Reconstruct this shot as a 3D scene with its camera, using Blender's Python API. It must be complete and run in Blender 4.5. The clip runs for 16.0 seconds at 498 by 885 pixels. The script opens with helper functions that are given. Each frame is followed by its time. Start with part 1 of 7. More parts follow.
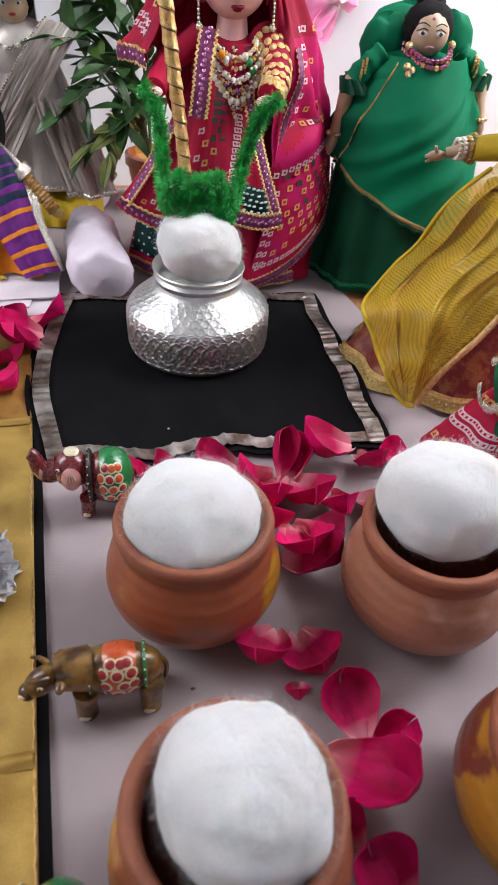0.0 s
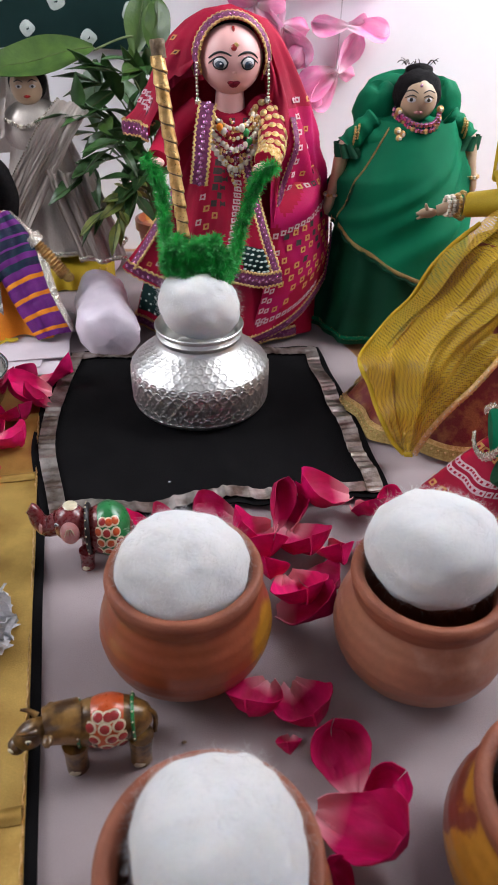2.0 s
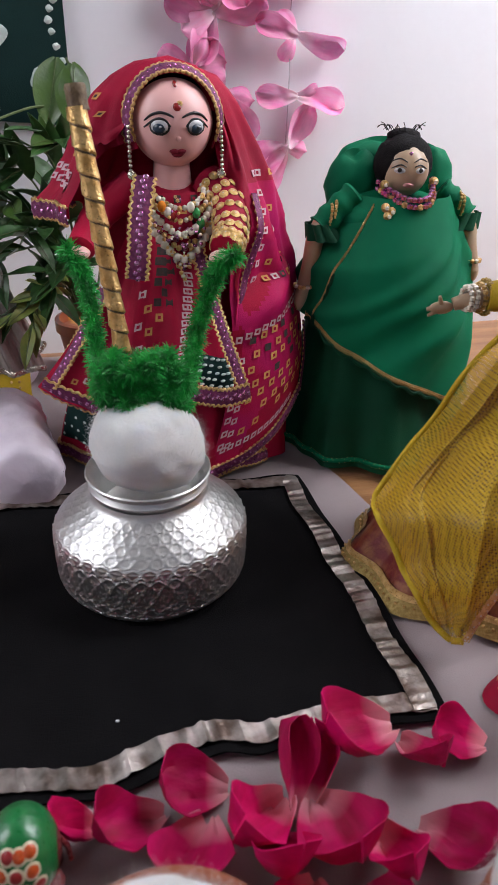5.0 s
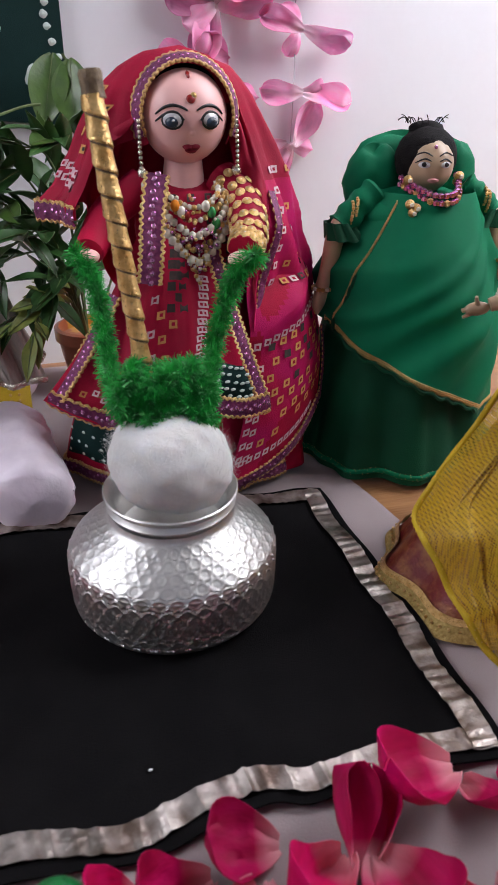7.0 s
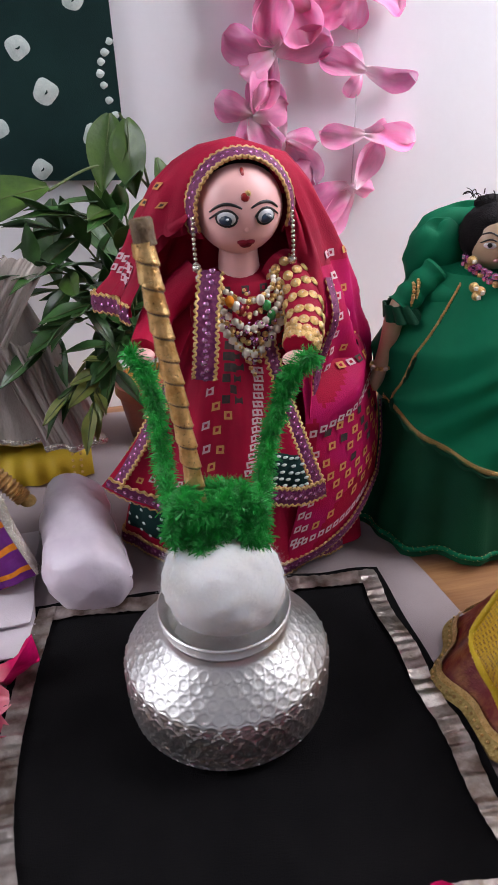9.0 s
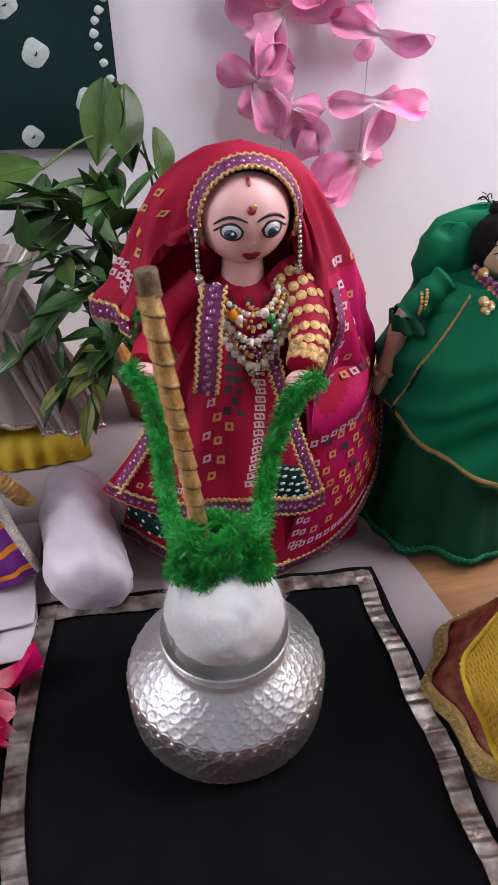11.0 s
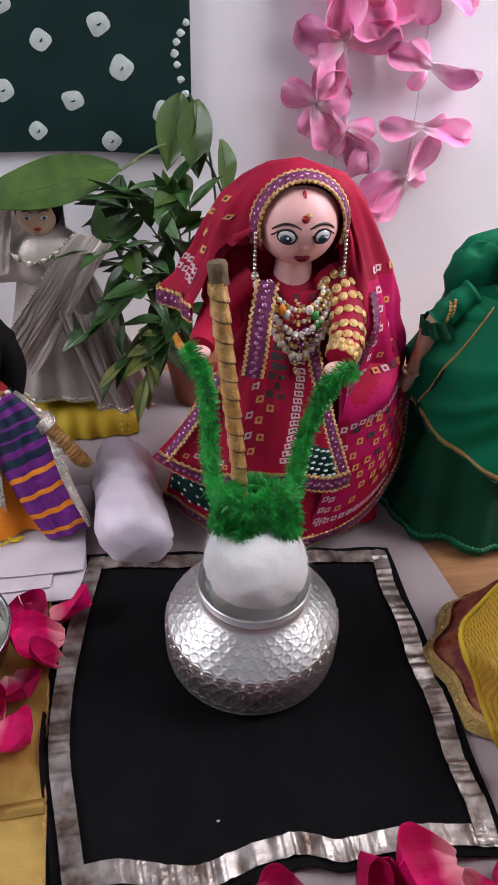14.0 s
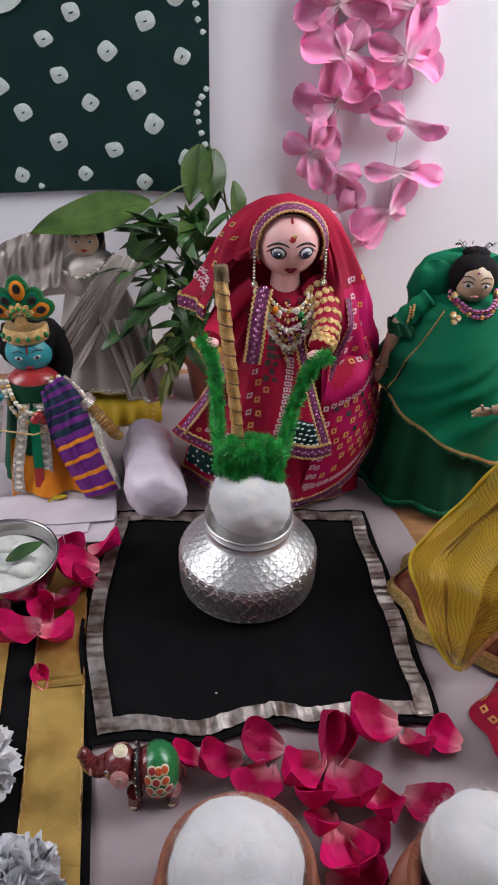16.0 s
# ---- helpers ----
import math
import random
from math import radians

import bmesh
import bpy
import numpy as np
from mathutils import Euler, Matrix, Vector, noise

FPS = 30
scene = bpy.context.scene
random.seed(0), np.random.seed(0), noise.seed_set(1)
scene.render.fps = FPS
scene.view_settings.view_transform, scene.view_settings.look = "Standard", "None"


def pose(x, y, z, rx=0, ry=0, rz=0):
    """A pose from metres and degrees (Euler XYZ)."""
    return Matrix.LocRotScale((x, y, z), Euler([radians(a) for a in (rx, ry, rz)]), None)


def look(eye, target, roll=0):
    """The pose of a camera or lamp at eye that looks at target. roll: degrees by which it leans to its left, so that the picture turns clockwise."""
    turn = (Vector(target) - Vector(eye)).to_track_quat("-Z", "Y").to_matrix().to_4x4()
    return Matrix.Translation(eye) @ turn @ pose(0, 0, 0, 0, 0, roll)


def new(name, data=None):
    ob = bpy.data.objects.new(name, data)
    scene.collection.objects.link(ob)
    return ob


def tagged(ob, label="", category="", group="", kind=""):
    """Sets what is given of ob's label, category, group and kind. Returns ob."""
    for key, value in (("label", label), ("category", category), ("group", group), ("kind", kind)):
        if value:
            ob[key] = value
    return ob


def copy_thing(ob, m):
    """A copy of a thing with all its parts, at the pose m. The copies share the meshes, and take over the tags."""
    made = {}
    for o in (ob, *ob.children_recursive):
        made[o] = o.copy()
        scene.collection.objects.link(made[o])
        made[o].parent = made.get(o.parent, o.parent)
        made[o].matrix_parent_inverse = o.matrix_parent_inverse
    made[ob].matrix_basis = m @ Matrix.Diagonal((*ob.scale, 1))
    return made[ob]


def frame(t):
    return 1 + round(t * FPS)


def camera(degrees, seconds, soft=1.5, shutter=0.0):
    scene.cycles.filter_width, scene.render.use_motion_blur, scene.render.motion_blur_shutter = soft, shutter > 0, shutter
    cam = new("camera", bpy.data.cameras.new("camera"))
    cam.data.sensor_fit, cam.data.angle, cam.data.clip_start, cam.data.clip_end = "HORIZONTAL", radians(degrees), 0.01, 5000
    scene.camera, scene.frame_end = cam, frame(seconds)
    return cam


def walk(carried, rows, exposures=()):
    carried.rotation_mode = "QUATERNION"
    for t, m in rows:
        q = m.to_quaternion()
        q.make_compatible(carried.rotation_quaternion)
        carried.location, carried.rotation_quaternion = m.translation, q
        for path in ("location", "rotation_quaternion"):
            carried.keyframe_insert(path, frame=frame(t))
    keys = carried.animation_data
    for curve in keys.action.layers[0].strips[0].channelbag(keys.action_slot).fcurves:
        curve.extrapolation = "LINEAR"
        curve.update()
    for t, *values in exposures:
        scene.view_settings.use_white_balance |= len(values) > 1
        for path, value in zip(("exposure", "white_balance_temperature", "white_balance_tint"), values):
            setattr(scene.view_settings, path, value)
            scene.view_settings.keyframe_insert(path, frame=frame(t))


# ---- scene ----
cam = camera(40.0, 16.0, soft=1.1)
cam.data.dof.use_dof, cam.data.dof.focus_distance, cam.data.dof.aperture_fstop = True, 0.50, 23.0
PATH = [
    (0, (0.064, -0.364, 0.322), (0.393, 1.14, -0.955), 4.1),
    (0.5, (0.069, -0.373, 0.324), (0.387, 1.145, -0.938), 3.0),
    (1, (0.074, -0.372, 0.321), (0.37, 1.168, -0.92), 1.8),
    (1.5, (0.08, -0.377, 0.325), (0.363, 1.21, -0.858), 1.5),
    (2, (0.083, -0.374, 0.328), (0.346, 1.235, -0.832), 1.2),
    (2.5, (0.087, -0.363, 0.324), (0.329, 1.301, -0.76), 0.1),
    (3, (0.089, -0.329, 0.305), (0.362, 1.343, -0.758), 0.6),
    (3.5, (0.094, -0.29, 0.293), (0.482, 1.358, -0.773), 2.5),
    (4, (0.085, -0.252, 0.297), (0.488, 1.411, -0.738), 2.2),
    (4.5, (0.085, -0.224, 0.294), (0.484, 1.465, -0.7), 1.3),
    (4.7, (0.087, -0.216, 0.292), (0.519, 1.476, -0.684), 1.2),
    (6.8, (0.071, -0.171, 0.277), (0.625, 1.502, -0.668), 1.6),
    (7, (0.071, -0.171, 0.279), (0.587, 1.511, -0.672), 0.8),
    (7.5, (0.068, -0.179, 0.31), (0.531, 1.536, -0.61), -0.2),
    (8, (0.072, -0.167, 0.328), (0.431, 1.55, -0.634), -2.0),
    (8.5, (0.079, -0.153, 0.347), (0.407, 1.55, -0.649), -2.7),
    (8.7, (0.086, -0.144, 0.346), (0.411, 1.553, -0.661), -2.3),
    (11, (0.089, -0.094, 0.399), (0.411, 1.452, -0.828), -0.6),
    (11.5, (0.087, -0.09, 0.403), (0.443, 1.399, -0.884), 0.8),
    (12, (0.072, -0.09, 0.416), (0.411, 1.39, -0.885), 1.4),
    (12.5, (0.071, -0.089, 0.418), (0.388, 1.389, -0.892), 1.7),
    (13, (0.073, -0.092, 0.413), (0.38, 1.396, -0.888), 1.8),
    (13.5, (0.074, -0.116, 0.415), (0.369, 1.411, -0.843), 2.2),
    (14, (0.07, -0.15, 0.418), (0.319, 1.423, -0.792), 2.2),
    (14.5, (0.073, -0.183, 0.419), (0.274, 1.425, -0.754), 1.1),
    (15, (0.078, -0.207, 0.43), (0.236, 1.426, -0.714), 0.8),
    (15.5, (0.076, -0.239, 0.441), (0.237, 1.4, -0.694), 1.4),
    (16, (0.072, -0.287, 0.448), (0.262, 1.357, -0.675), 1.6),
]
EXPOSURES = [(0.0, 0.52, 6500, 11), (2.0, 0.32, 6500, 12), (3.5, 0.04, 6500, 12), (4.5, -0.10, 6500, 13), (7.0, -0.04, 6500, 15), (8.5, 0.0, 6500, 16), (11.0, 0.0, 6500, 17), (14.0, -0.02, 6500, 17), (16.0, -0.12, 6500, 14)]
walk(cam, [(t, look(eye, target, roll)) for t, eye, target, roll in PATH], EXPOSURES)

# ---- light ----
world = bpy.data.worlds.new("world")
scene.world = world
world.use_nodes = True
wn = world.node_tree
sky = wn.nodes.new("ShaderNodeTexSky")
sky.sky_type, sky.sun_disc, sky.sun_elevation, sky.sun_rotation = "NISHITA", False, radians(44), radians(-9)
wn.links.new(sky.outputs[0], wn.nodes["Background"].inputs[0])
wn.nodes["Background"].inputs[1].default_value = 0.1

sun = new("sun", bpy.data.lights.new("sun", "SUN"))
sun.data.energy, sun.data.angle, sun.data.color = 2.0, radians(0.5), (1, 0.95, 0.88)
sun.matrix_world = look((-1, 6, 6), (0, 0, 0))

# daylight by assumed windows: east as key, south and west added as unseen fill
for eye, target, sx, sy, power in (((1.02, 0.20, 1.00), (0.42, 0.62, 0.30), 0.58, 1.0, 11.0), ((-0.2, -2.36, 1.55), (0.1, 0.2, 0.1), 1.5, 1.1, 0.9), ((-1.10, 0.20, 1.05), (-0.20, 0.60, 0.36), 0.62, 0.9, 6.4)):
    lamp = new("window_and_fill_light", bpy.data.lights.new("window_and_fill_light", "AREA"))
    lamp.data.spread = radians(122)
    lamp.data.shape, lamp.data.size, lamp.data.size_y = "RECTANGLE", sx, sy
    lamp.data.energy, lamp.data.color = power, (0.93, 0.96, 1.0)
    lamp.matrix_world = look(eye, target)


# ---- materials ----
def mat(name, col, col2=None, rough=0.6, metal=0.0, scale=40, lo=0.35, hi=0.65, bump=0.25, bscale=500, sheen=0.0,
        coat=0.0, see=0.0, sub=0.0, vary=0.0, spec=0.5, grain_of=0.3, stretch=(1, 1, 1)):
    """A surface of two colours mixed by a broad noise, darkened and roughened by a fine one, with a fine relief."""
    m = bpy.data.materials.new(name)
    m.use_nodes = True
    nt = m.node_tree
    bs = nt.nodes["Principled BSDF"]
    tc = nt.nodes.new("ShaderNodeTexCoord")
    mp = nt.nodes.new("ShaderNodeMapping")
    mp.inputs["Scale"].default_value = stretch
    nt.links.new(tc.outputs["Object"], mp.inputs[0])
    broad = nt.nodes.new("ShaderNodeTexNoise")
    broad.inputs["Scale"].default_value, broad.inputs["Detail"].default_value = scale, 5
    fine = nt.nodes.new("ShaderNodeTexNoise")
    fine.inputs["Scale"].default_value, fine.inputs["Detail"].default_value = bscale, 3
    if vary:
        info = nt.nodes.new("ShaderNodeObjectInfo")
        add = nt.nodes.new("ShaderNodeVectorMath")
        mul = nt.nodes.new("ShaderNodeMath")
        mul.operation, mul.inputs[1].default_value = "MULTIPLY", vary
        nt.links.new(info.outputs["Random"], mul.inputs[0])
        nt.links.new(mp.outputs[0], add.inputs[0])
        nt.links.new(mul.outputs[0], add.inputs[1])
        out = add.outputs[0]
    else:
        out = mp.outputs[0]
    nt.links.new(out, broad.inputs["Vector"])
    nt.links.new(out, fine.inputs["Vector"])
    rng = nt.nodes.new("ShaderNodeMapRange")
    rng.inputs[1].default_value, rng.inputs[2].default_value = lo, hi
    nt.links.new(broad.outputs[0], rng.inputs[0])
    mix = nt.nodes.new("ShaderNodeMix")
    mix.data_type = "RGBA"
    mix.inputs[6].default_value = (*col, 1)
    mix.inputs[7].default_value = (*(col2 or [c * 0.82 for c in col]), 1)
    nt.links.new(rng.outputs[0], mix.inputs[0])
    grain = nt.nodes.new("ShaderNodeMix")
    grain.data_type, grain.blend_type = "RGBA", "MULTIPLY"
    grain.inputs[0].default_value = grain_of
    nt.links.new(mix.outputs[2], grain.inputs[6])
    nt.links.new(fine.outputs[0], grain.inputs[7])
    bright = nt.nodes.new("ShaderNodeMix")
    bright.data_type, bright.blend_type = "RGBA", "MULTIPLY"
    bright.inputs[0].default_value = 1
    bright.inputs[7].default_value = (*[1 / (1 - 0.5 * grain_of)] * 3, 1)
    nt.links.new(grain.outputs[2], bright.inputs[6])
    nt.links.new(bright.outputs[2], bs.inputs["Base Color"])
    rr = nt.nodes.new("ShaderNodeMapRange")
    rr.inputs[3].default_value, rr.inputs[4].default_value = max(0.02, rough - 0.08), min(1, rough + 0.08)
    nt.links.new(fine.outputs[0], rr.inputs[0])
    nt.links.new(rr.outputs[0], bs.inputs["Roughness"])
    bs.inputs["Metallic"].default_value = metal
    bs.inputs["Specular IOR Level"].default_value = spec
    bs.inputs["Sheen Weight"].default_value = sheen
    bs.inputs["Coat Weight"].default_value = coat
    bs.inputs["Coat Roughness"].default_value = 0.15
    bs.inputs["Alpha"].default_value = 1 - see
    if sub:
        bs.inputs["Subsurface Weight"].default_value = sub
        bs.inputs["Subsurface Radius"].default_value = (0.006, 0.005, 0.004)
        bs.inputs["Subsurface Scale"].default_value = 1
    if bump:
        bp = nt.nodes.new("ShaderNodeBump")
        bp.inputs["Strength"].default_value, bp.inputs["Distance"].default_value = bump, 0.001
        nt.links.new(fine.outputs[0], bp.inputs["Height"])
        nt.links.new(bp.outputs[0], bs.inputs["Normal"])
    return m


def petal_mat(name, edge, base, dark, rough=0.5, see=0.0):
    """A petal: pale at its base, deeper towards its rim, with veins along it, each petal a little different."""
    m = mat(name, edge, dark, rough, scale=90, bump=0.35, bscale=350, sheen=0.0, vary=7.0, see=see, stretch=(1, 0.25, 1))
    nt = m.node_tree
    bs = nt.nodes["Principled BSDF"]
    tc = nt.nodes.new("ShaderNodeTexCoord")
    sep = nt.nodes.new("ShaderNodeSeparateXYZ")
    nt.links.new(tc.outputs["Generated"], sep.inputs[0])
    rng = nt.nodes.new("ShaderNodeMapRange")
    rng.inputs[1].default_value, rng.inputs[2].default_value = 0.0, 0.34
    nt.links.new(sep.outputs[1], rng.inputs[0])
    mix = nt.nodes.new("ShaderNodeMix")
    mix.data_type = "RGBA"
    mix.inputs[6].default_value = (*base, 1)
    nt.links.new(rng.outputs[0], mix.inputs[0])
    nt.links.new(bs.inputs["Base Color"].links[0].from_socket, mix.inputs[7])
    info = nt.nodes.new("ShaderNodeObjectInfo")
    hs = nt.nodes.new("ShaderNodeHueSaturation")
    vr = nt.nodes.new("ShaderNodeMapRange")
    vr.inputs[3].default_value, vr.inputs[4].default_value = 0.65, 1.25
    nt.links.new(info.outputs["Random"], vr.inputs[0])
    nt.links.new(vr.outputs[0], hs.inputs["Value"])
    nt.links.new(mix.outputs[2], hs.inputs["Color"])
    nt.links.new(hs.outputs[0], bs.inputs["Base Color"])
    return m


def net_mat(name, col):
    """A fine net: threads with round holes between them."""
    m = mat(name, col, [c * 0.75 for c in col], 0.5, scale=25)
    nt = m.node_tree
    bs = nt.nodes["Principled BSDF"]
    tc = nt.nodes.new("ShaderNodeTexCoord")
    top = nt.nodes.new("ShaderNodeTexVoronoi")
    top.feature, top.inputs["Scale"].default_value, top.inputs["Randomness"].default_value = "F1", 640, 0.2
    nt.links.new(tc.outputs["Object"], top.inputs["Vector"])
    rng = nt.nodes.new("ShaderNodeMapRange")
    rng.inputs[1].default_value, rng.inputs[2].default_value = 0.25, 0.62
    rng.inputs[3].default_value, rng.inputs[4].default_value = 0.42, 0.86
    nt.links.new(top.outputs[0], rng.inputs[0])
    nt.links.new(rng.outputs[0], bs.inputs["Alpha"])
    return m


def wood_mat(name):
    m = mat(name, (0.42, 0.21, 0.09), (0.28, 0.12, 0.05), 0.4, scale=9, bscale=60, stretch=(1, 9, 1), coat=0.2)
    return m


WALL = mat("wall_paint", (0.86, 0.86, 0.90), (0.83, 0.825, 0.86), 0.75, scale=3, bump=0.04, bscale=120, grain_of=0.03)
CEIL = mat("ceiling_paint", (0.8, 0.8, 0.8), None, 0.8, scale=3, bump=0.1, bscale=120, grain_of=0.03)
WOOD = wood_mat("floor_wood")
SHEET = mat("sheet_cotton", (0.42, 0.35, 0.355), (0.37, 0.305, 0.31), 0.9, scale=14, bump=0.35, bscale=1400, spec=0.22, grain_of=0.1)
BLACK = mat("black_cloth", (0.0048, 0.0044, 0.0050), (0.0072, 0.0066, 0.0072), 0.9, scale=30, bump=0.5, bscale=1500, spec=0.08)
# brown second colour puts the dark reflections of the crinkles into the ribbon
RIBBON = mat("zari_ribbon", (0.56, 0.50, 0.46), (0.17, 0.12, 0.095), 0.33, 0.85, scale=70, bump=0.9, bscale=170, stretch=(1, 1, 1))
GOLDFAB = mat("gold_brocade", (0.76, 0.50, 0.14), (0.42, 0.24, 0.055), 0.36, 0.65, scale=24, bump=0.2, bscale=1200)
SILVER = mat("aluminium", (0.70, 0.69, 0.67), (0.60, 0.59, 0.58), 0.44, 1.0, scale=50, bump=0.06, bscale=700, grain_of=0.1)
STEEL = mat("steel", (0.55, 0.53, 0.52), (0.42, 0.40, 0.4), 0.22, 1.0, scale=30, bump=0.05, grain_of=0.1)
COTTON = mat("cotton_wool", (0.77, 0.765, 0.755), (0.72, 0.72, 0.71), 0.95, scale=60, bump=0.25, bscale=600, sheen=0.3, sub=0.8, grain_of=0.1)
CLAY_RED = mat("clay_red", (0.31, 0.075, 0.030), (0.50, 0.23, 0.03), 0.40, scale=15, lo=0.595, hi=0.625, bump=0.15, bscale=260, vary=3.0, coat=0.4)
gt = CLAY_RED.node_tree
gc = gt.nodes.new("ShaderNodeTexCoord")
gd = gt.nodes.new("ShaderNodeVectorMath")
gd.operation, gd.inputs[1].default_value = "DISTANCE", (0.044, -0.018, 0.026)
gnz = gt.nodes.new("ShaderNodeTexNoise")
gnz.inputs["Scale"].default_value, gnz.inputs["Detail"].default_value = 60, 4
ga = gt.nodes.new("ShaderNodeMath")
ga.operation, ga.inputs[1].default_value = "MULTIPLY_ADD", 0.022
gr = gt.nodes.new("ShaderNodeMapRange")
gr.inputs[1].default_value, gr.inputs[2].default_value, gr.inputs[3].default_value, gr.inputs[4].default_value = 0.030, 0.036, 1, 0
gm = gt.nodes.new("ShaderNodeMix")
gm.data_type, gm.inputs[7].default_value = "RGBA", (0.50, 0.23, 0.02, 1)
gt.links.new(gc.outputs["Object"], gd.inputs[0])
gt.links.new(gc.outputs["Object"], gnz.inputs["Vector"])
gt.links.new(gnz.outputs[0], ga.inputs[0])
gt.links.new(gd.outputs["Value"], ga.inputs[2])
gt.links.new(ga.outputs[0], gr.inputs[0])
gt.links.new(gr.outputs[0], gm.inputs[0])
glaze_in = gt.nodes["Principled BSDF"].inputs["Base Color"]
gt.links.new(glaze_in.links[0].from_socket, gm.inputs[6])
gt.links.new(gm.outputs[2], glaze_in)
CLAY_TAN = mat("clay_tan", (0.38, 0.155, 0.090), (0.54, 0.34, 0.26), 0.48, scale=24, lo=0.52, hi=0.68, bump=0.15, bscale=260, vary=3.0, coat=0.3)
CLAY_OCHRE = mat("clay_ochre", (0.46, 0.20, 0.02), (0.18, 0.035, 0.018), 0.38, scale=19, lo=0.50, hi=0.54, bump=0.15, bscale=260, vary=3.0, coat=0.5)
CLAY_MIX = mat("clay_streaked", (0.46, 0.20, 0.03), (0.30, 0.08, 0.035), 0.42, scale=20, lo=0.46, hi=0.52, bump=0.15, bscale=260, vary=3.0, coat=0.4)
CLAY_RIM = mat("clay_rim", (0.34, 0.105, 0.052), (0.26, 0.075, 0.038), 0.6, scale=60, bump=0.4, bscale=420, stretch=(1, 1, 4))
ROSE = petal_mat("rose_petal", (0.68, 0.005, 0.14), (0.88, 0.42, 0.46), (0.45, 0.003, 0.065), 0.6)
ROSE.node_tree.nodes["Principled BSDF"].inputs["Specular IOR Level"].default_value = 0.2
PINK = petal_mat("silk_petal", (0.98, 0.35, 0.57), (0.98, 0.70, 0.80), (0.97, 0.19, 0.45), 0.8)
PINK.node_tree.nodes["Principled BSDF"].inputs["Subsurface Weight"].default_value = 0.5
PINK.node_tree.nodes["Principled BSDF"].inputs["Subsurface Radius"].default_value = (0.004, 0.003, 0.004)
PINK.node_tree.nodes["Principled BSDF"].inputs["Subsurface Scale"].default_value = 1.0
RED = mat("red_chiffon", (0.47, 0.004, 0.042), (0.31, 0.003, 0.030), 0.62, scale=26, bump=0.4, bscale=1200, spec=0.22)
MAGENTA = mat("magenta_chiffon", (0.53, 0.006, 0.125), (0.50, 0.006, 0.065), 0.62, scale=30, bump=0.4, bscale=1200, spec=0.22)
PRINT_W = mat("white_print", (0.72, 0.50, 0.54), (0.64, 0.42, 0.46), 0.75, scale=300, spec=0.22)
PRINT_Y = mat("yellow_print", (0.70, 0.36, 0.12), (0.64, 0.28, 0.10), 0.75, scale=300, spec=0.22)
PRINT_G = mat("dark_print", (0.05, 0.05, 0.045), (0.09, 0.05, 0.05), 0.75, scale=300, spec=0.22)
PURPLE = mat("purple_braid", (0.13, 0.012, 0.075), (0.22, 0.035, 0.12), 0.4, 0.25, scale=350, bump=0.8, bscale=900)
SEQUIN = mat("sequin", (0.62, 0.30, 0.52), (0.45, 0.15, 0.36), 0.15, 0.8, scale=400, bump=0.1)
GOLD = mat("gold_thread", (0.78, 0.54, 0.24), (0.58, 0.34, 0.11), 0.30, 0.75, scale=300, bump=0.8, bscale=1500)
PEARL = mat("pearl", (0.88, 0.82, 0.71), (0.80, 0.72, 0.6), 0.2, 0.15, scale=200, bump=0.05, coat=0.6)
GEM_G = mat("green_stone", (0.03, 0.30, 0.07), (0.02, 0.2, 0.05), 0.12, scale=200, coat=0.8)
GEM_R = mat("red_stone", (0.36, 0.02, 0.02), None, 0.12, scale=200, coat=0.8)
SKIN = mat("doll_plastic", (0.90, 0.50, 0.47), (0.87, 0.47, 0.44), 0.38, scale=30, bump=0.0, bscale=200, grain_of=0.03)
SKIN_B = mat("doll_painted_wood", (0.50, 0.36, 0.24), (0.44, 0.30, 0.19), 0.35, scale=40, bump=0.08, bscale=200, grain_of=0.1)
HAIR = mat("black_yarn", (0.006, 0.005, 0.006), (0.012, 0.010, 0.010), 0.75, scale=200, bump=0.9, bscale=900, spec=0.12)
EYE_W = mat("eye_white", (0.62, 0.60, 0.60), (0.50, 0.50, 0.52), 0.2, scale=300, coat=0.5, grain_of=0.1)
EYE_B = mat("eye_blue", (0.02, 0.05, 0.09), (0.012, 0.02, 0.035), 0.35, scale=300)
INK = mat("black_paint", (0.012, 0.010, 0.010), None, 0.4, scale=200)
LIP = mat("lip_paint", (0.24, 0.012, 0.03), None, 0.6, scale=200, spec=0.2)
GREEN = mat("green_satin", (0.001, 0.185, 0.082), (0.001, 0.135, 0.062), 0.62, scale=22, bump=0.3, bscale=2500, spec=0.12)
GREEN_D = mat("dark_green_cotton", (0.003, 0.082, 0.036), (0.002, 0.056, 0.026), 0.7, scale=22, bump=0.4, bscale=1100, spec=0.22)
TEALDARK = mat("bandhani_cotton", (0.006, 0.030, 0.027), (0.004, 0.022, 0.021), 0.85, scale=20, bump=0.4, bscale=1200, spec=0.22)
DOT = mat("resist_white", (0.58, 0.64, 0.60), (0.48, 0.56, 0.52), 0.85, scale=160, bump=0.3, bscale=900)
TINSEL = mat("green_tinsel", (0.003, 0.17, 0.020), (0.012, 0.42, 0.055), 0.45, 0.0, scale=150, bump=0.3, spec=0.35)
YNET = net_mat("yellow_net", (0.64, 0.40, 0.02))
YELLOW = mat("yellow_satin", (0.60, 0.42, 0.03), (0.52, 0.34, 0.02), 0.5, scale=30, bump=0.3, bscale=1000, spec=0.22)
BROCADE = mat("maroon_brocade", (0.17, 0.010, 0.013), (0.30, 0.095, 0.03), 0.45, 0.1, scale=95, lo=0.45, hi=0.62, bump=0.6, bscale=600)
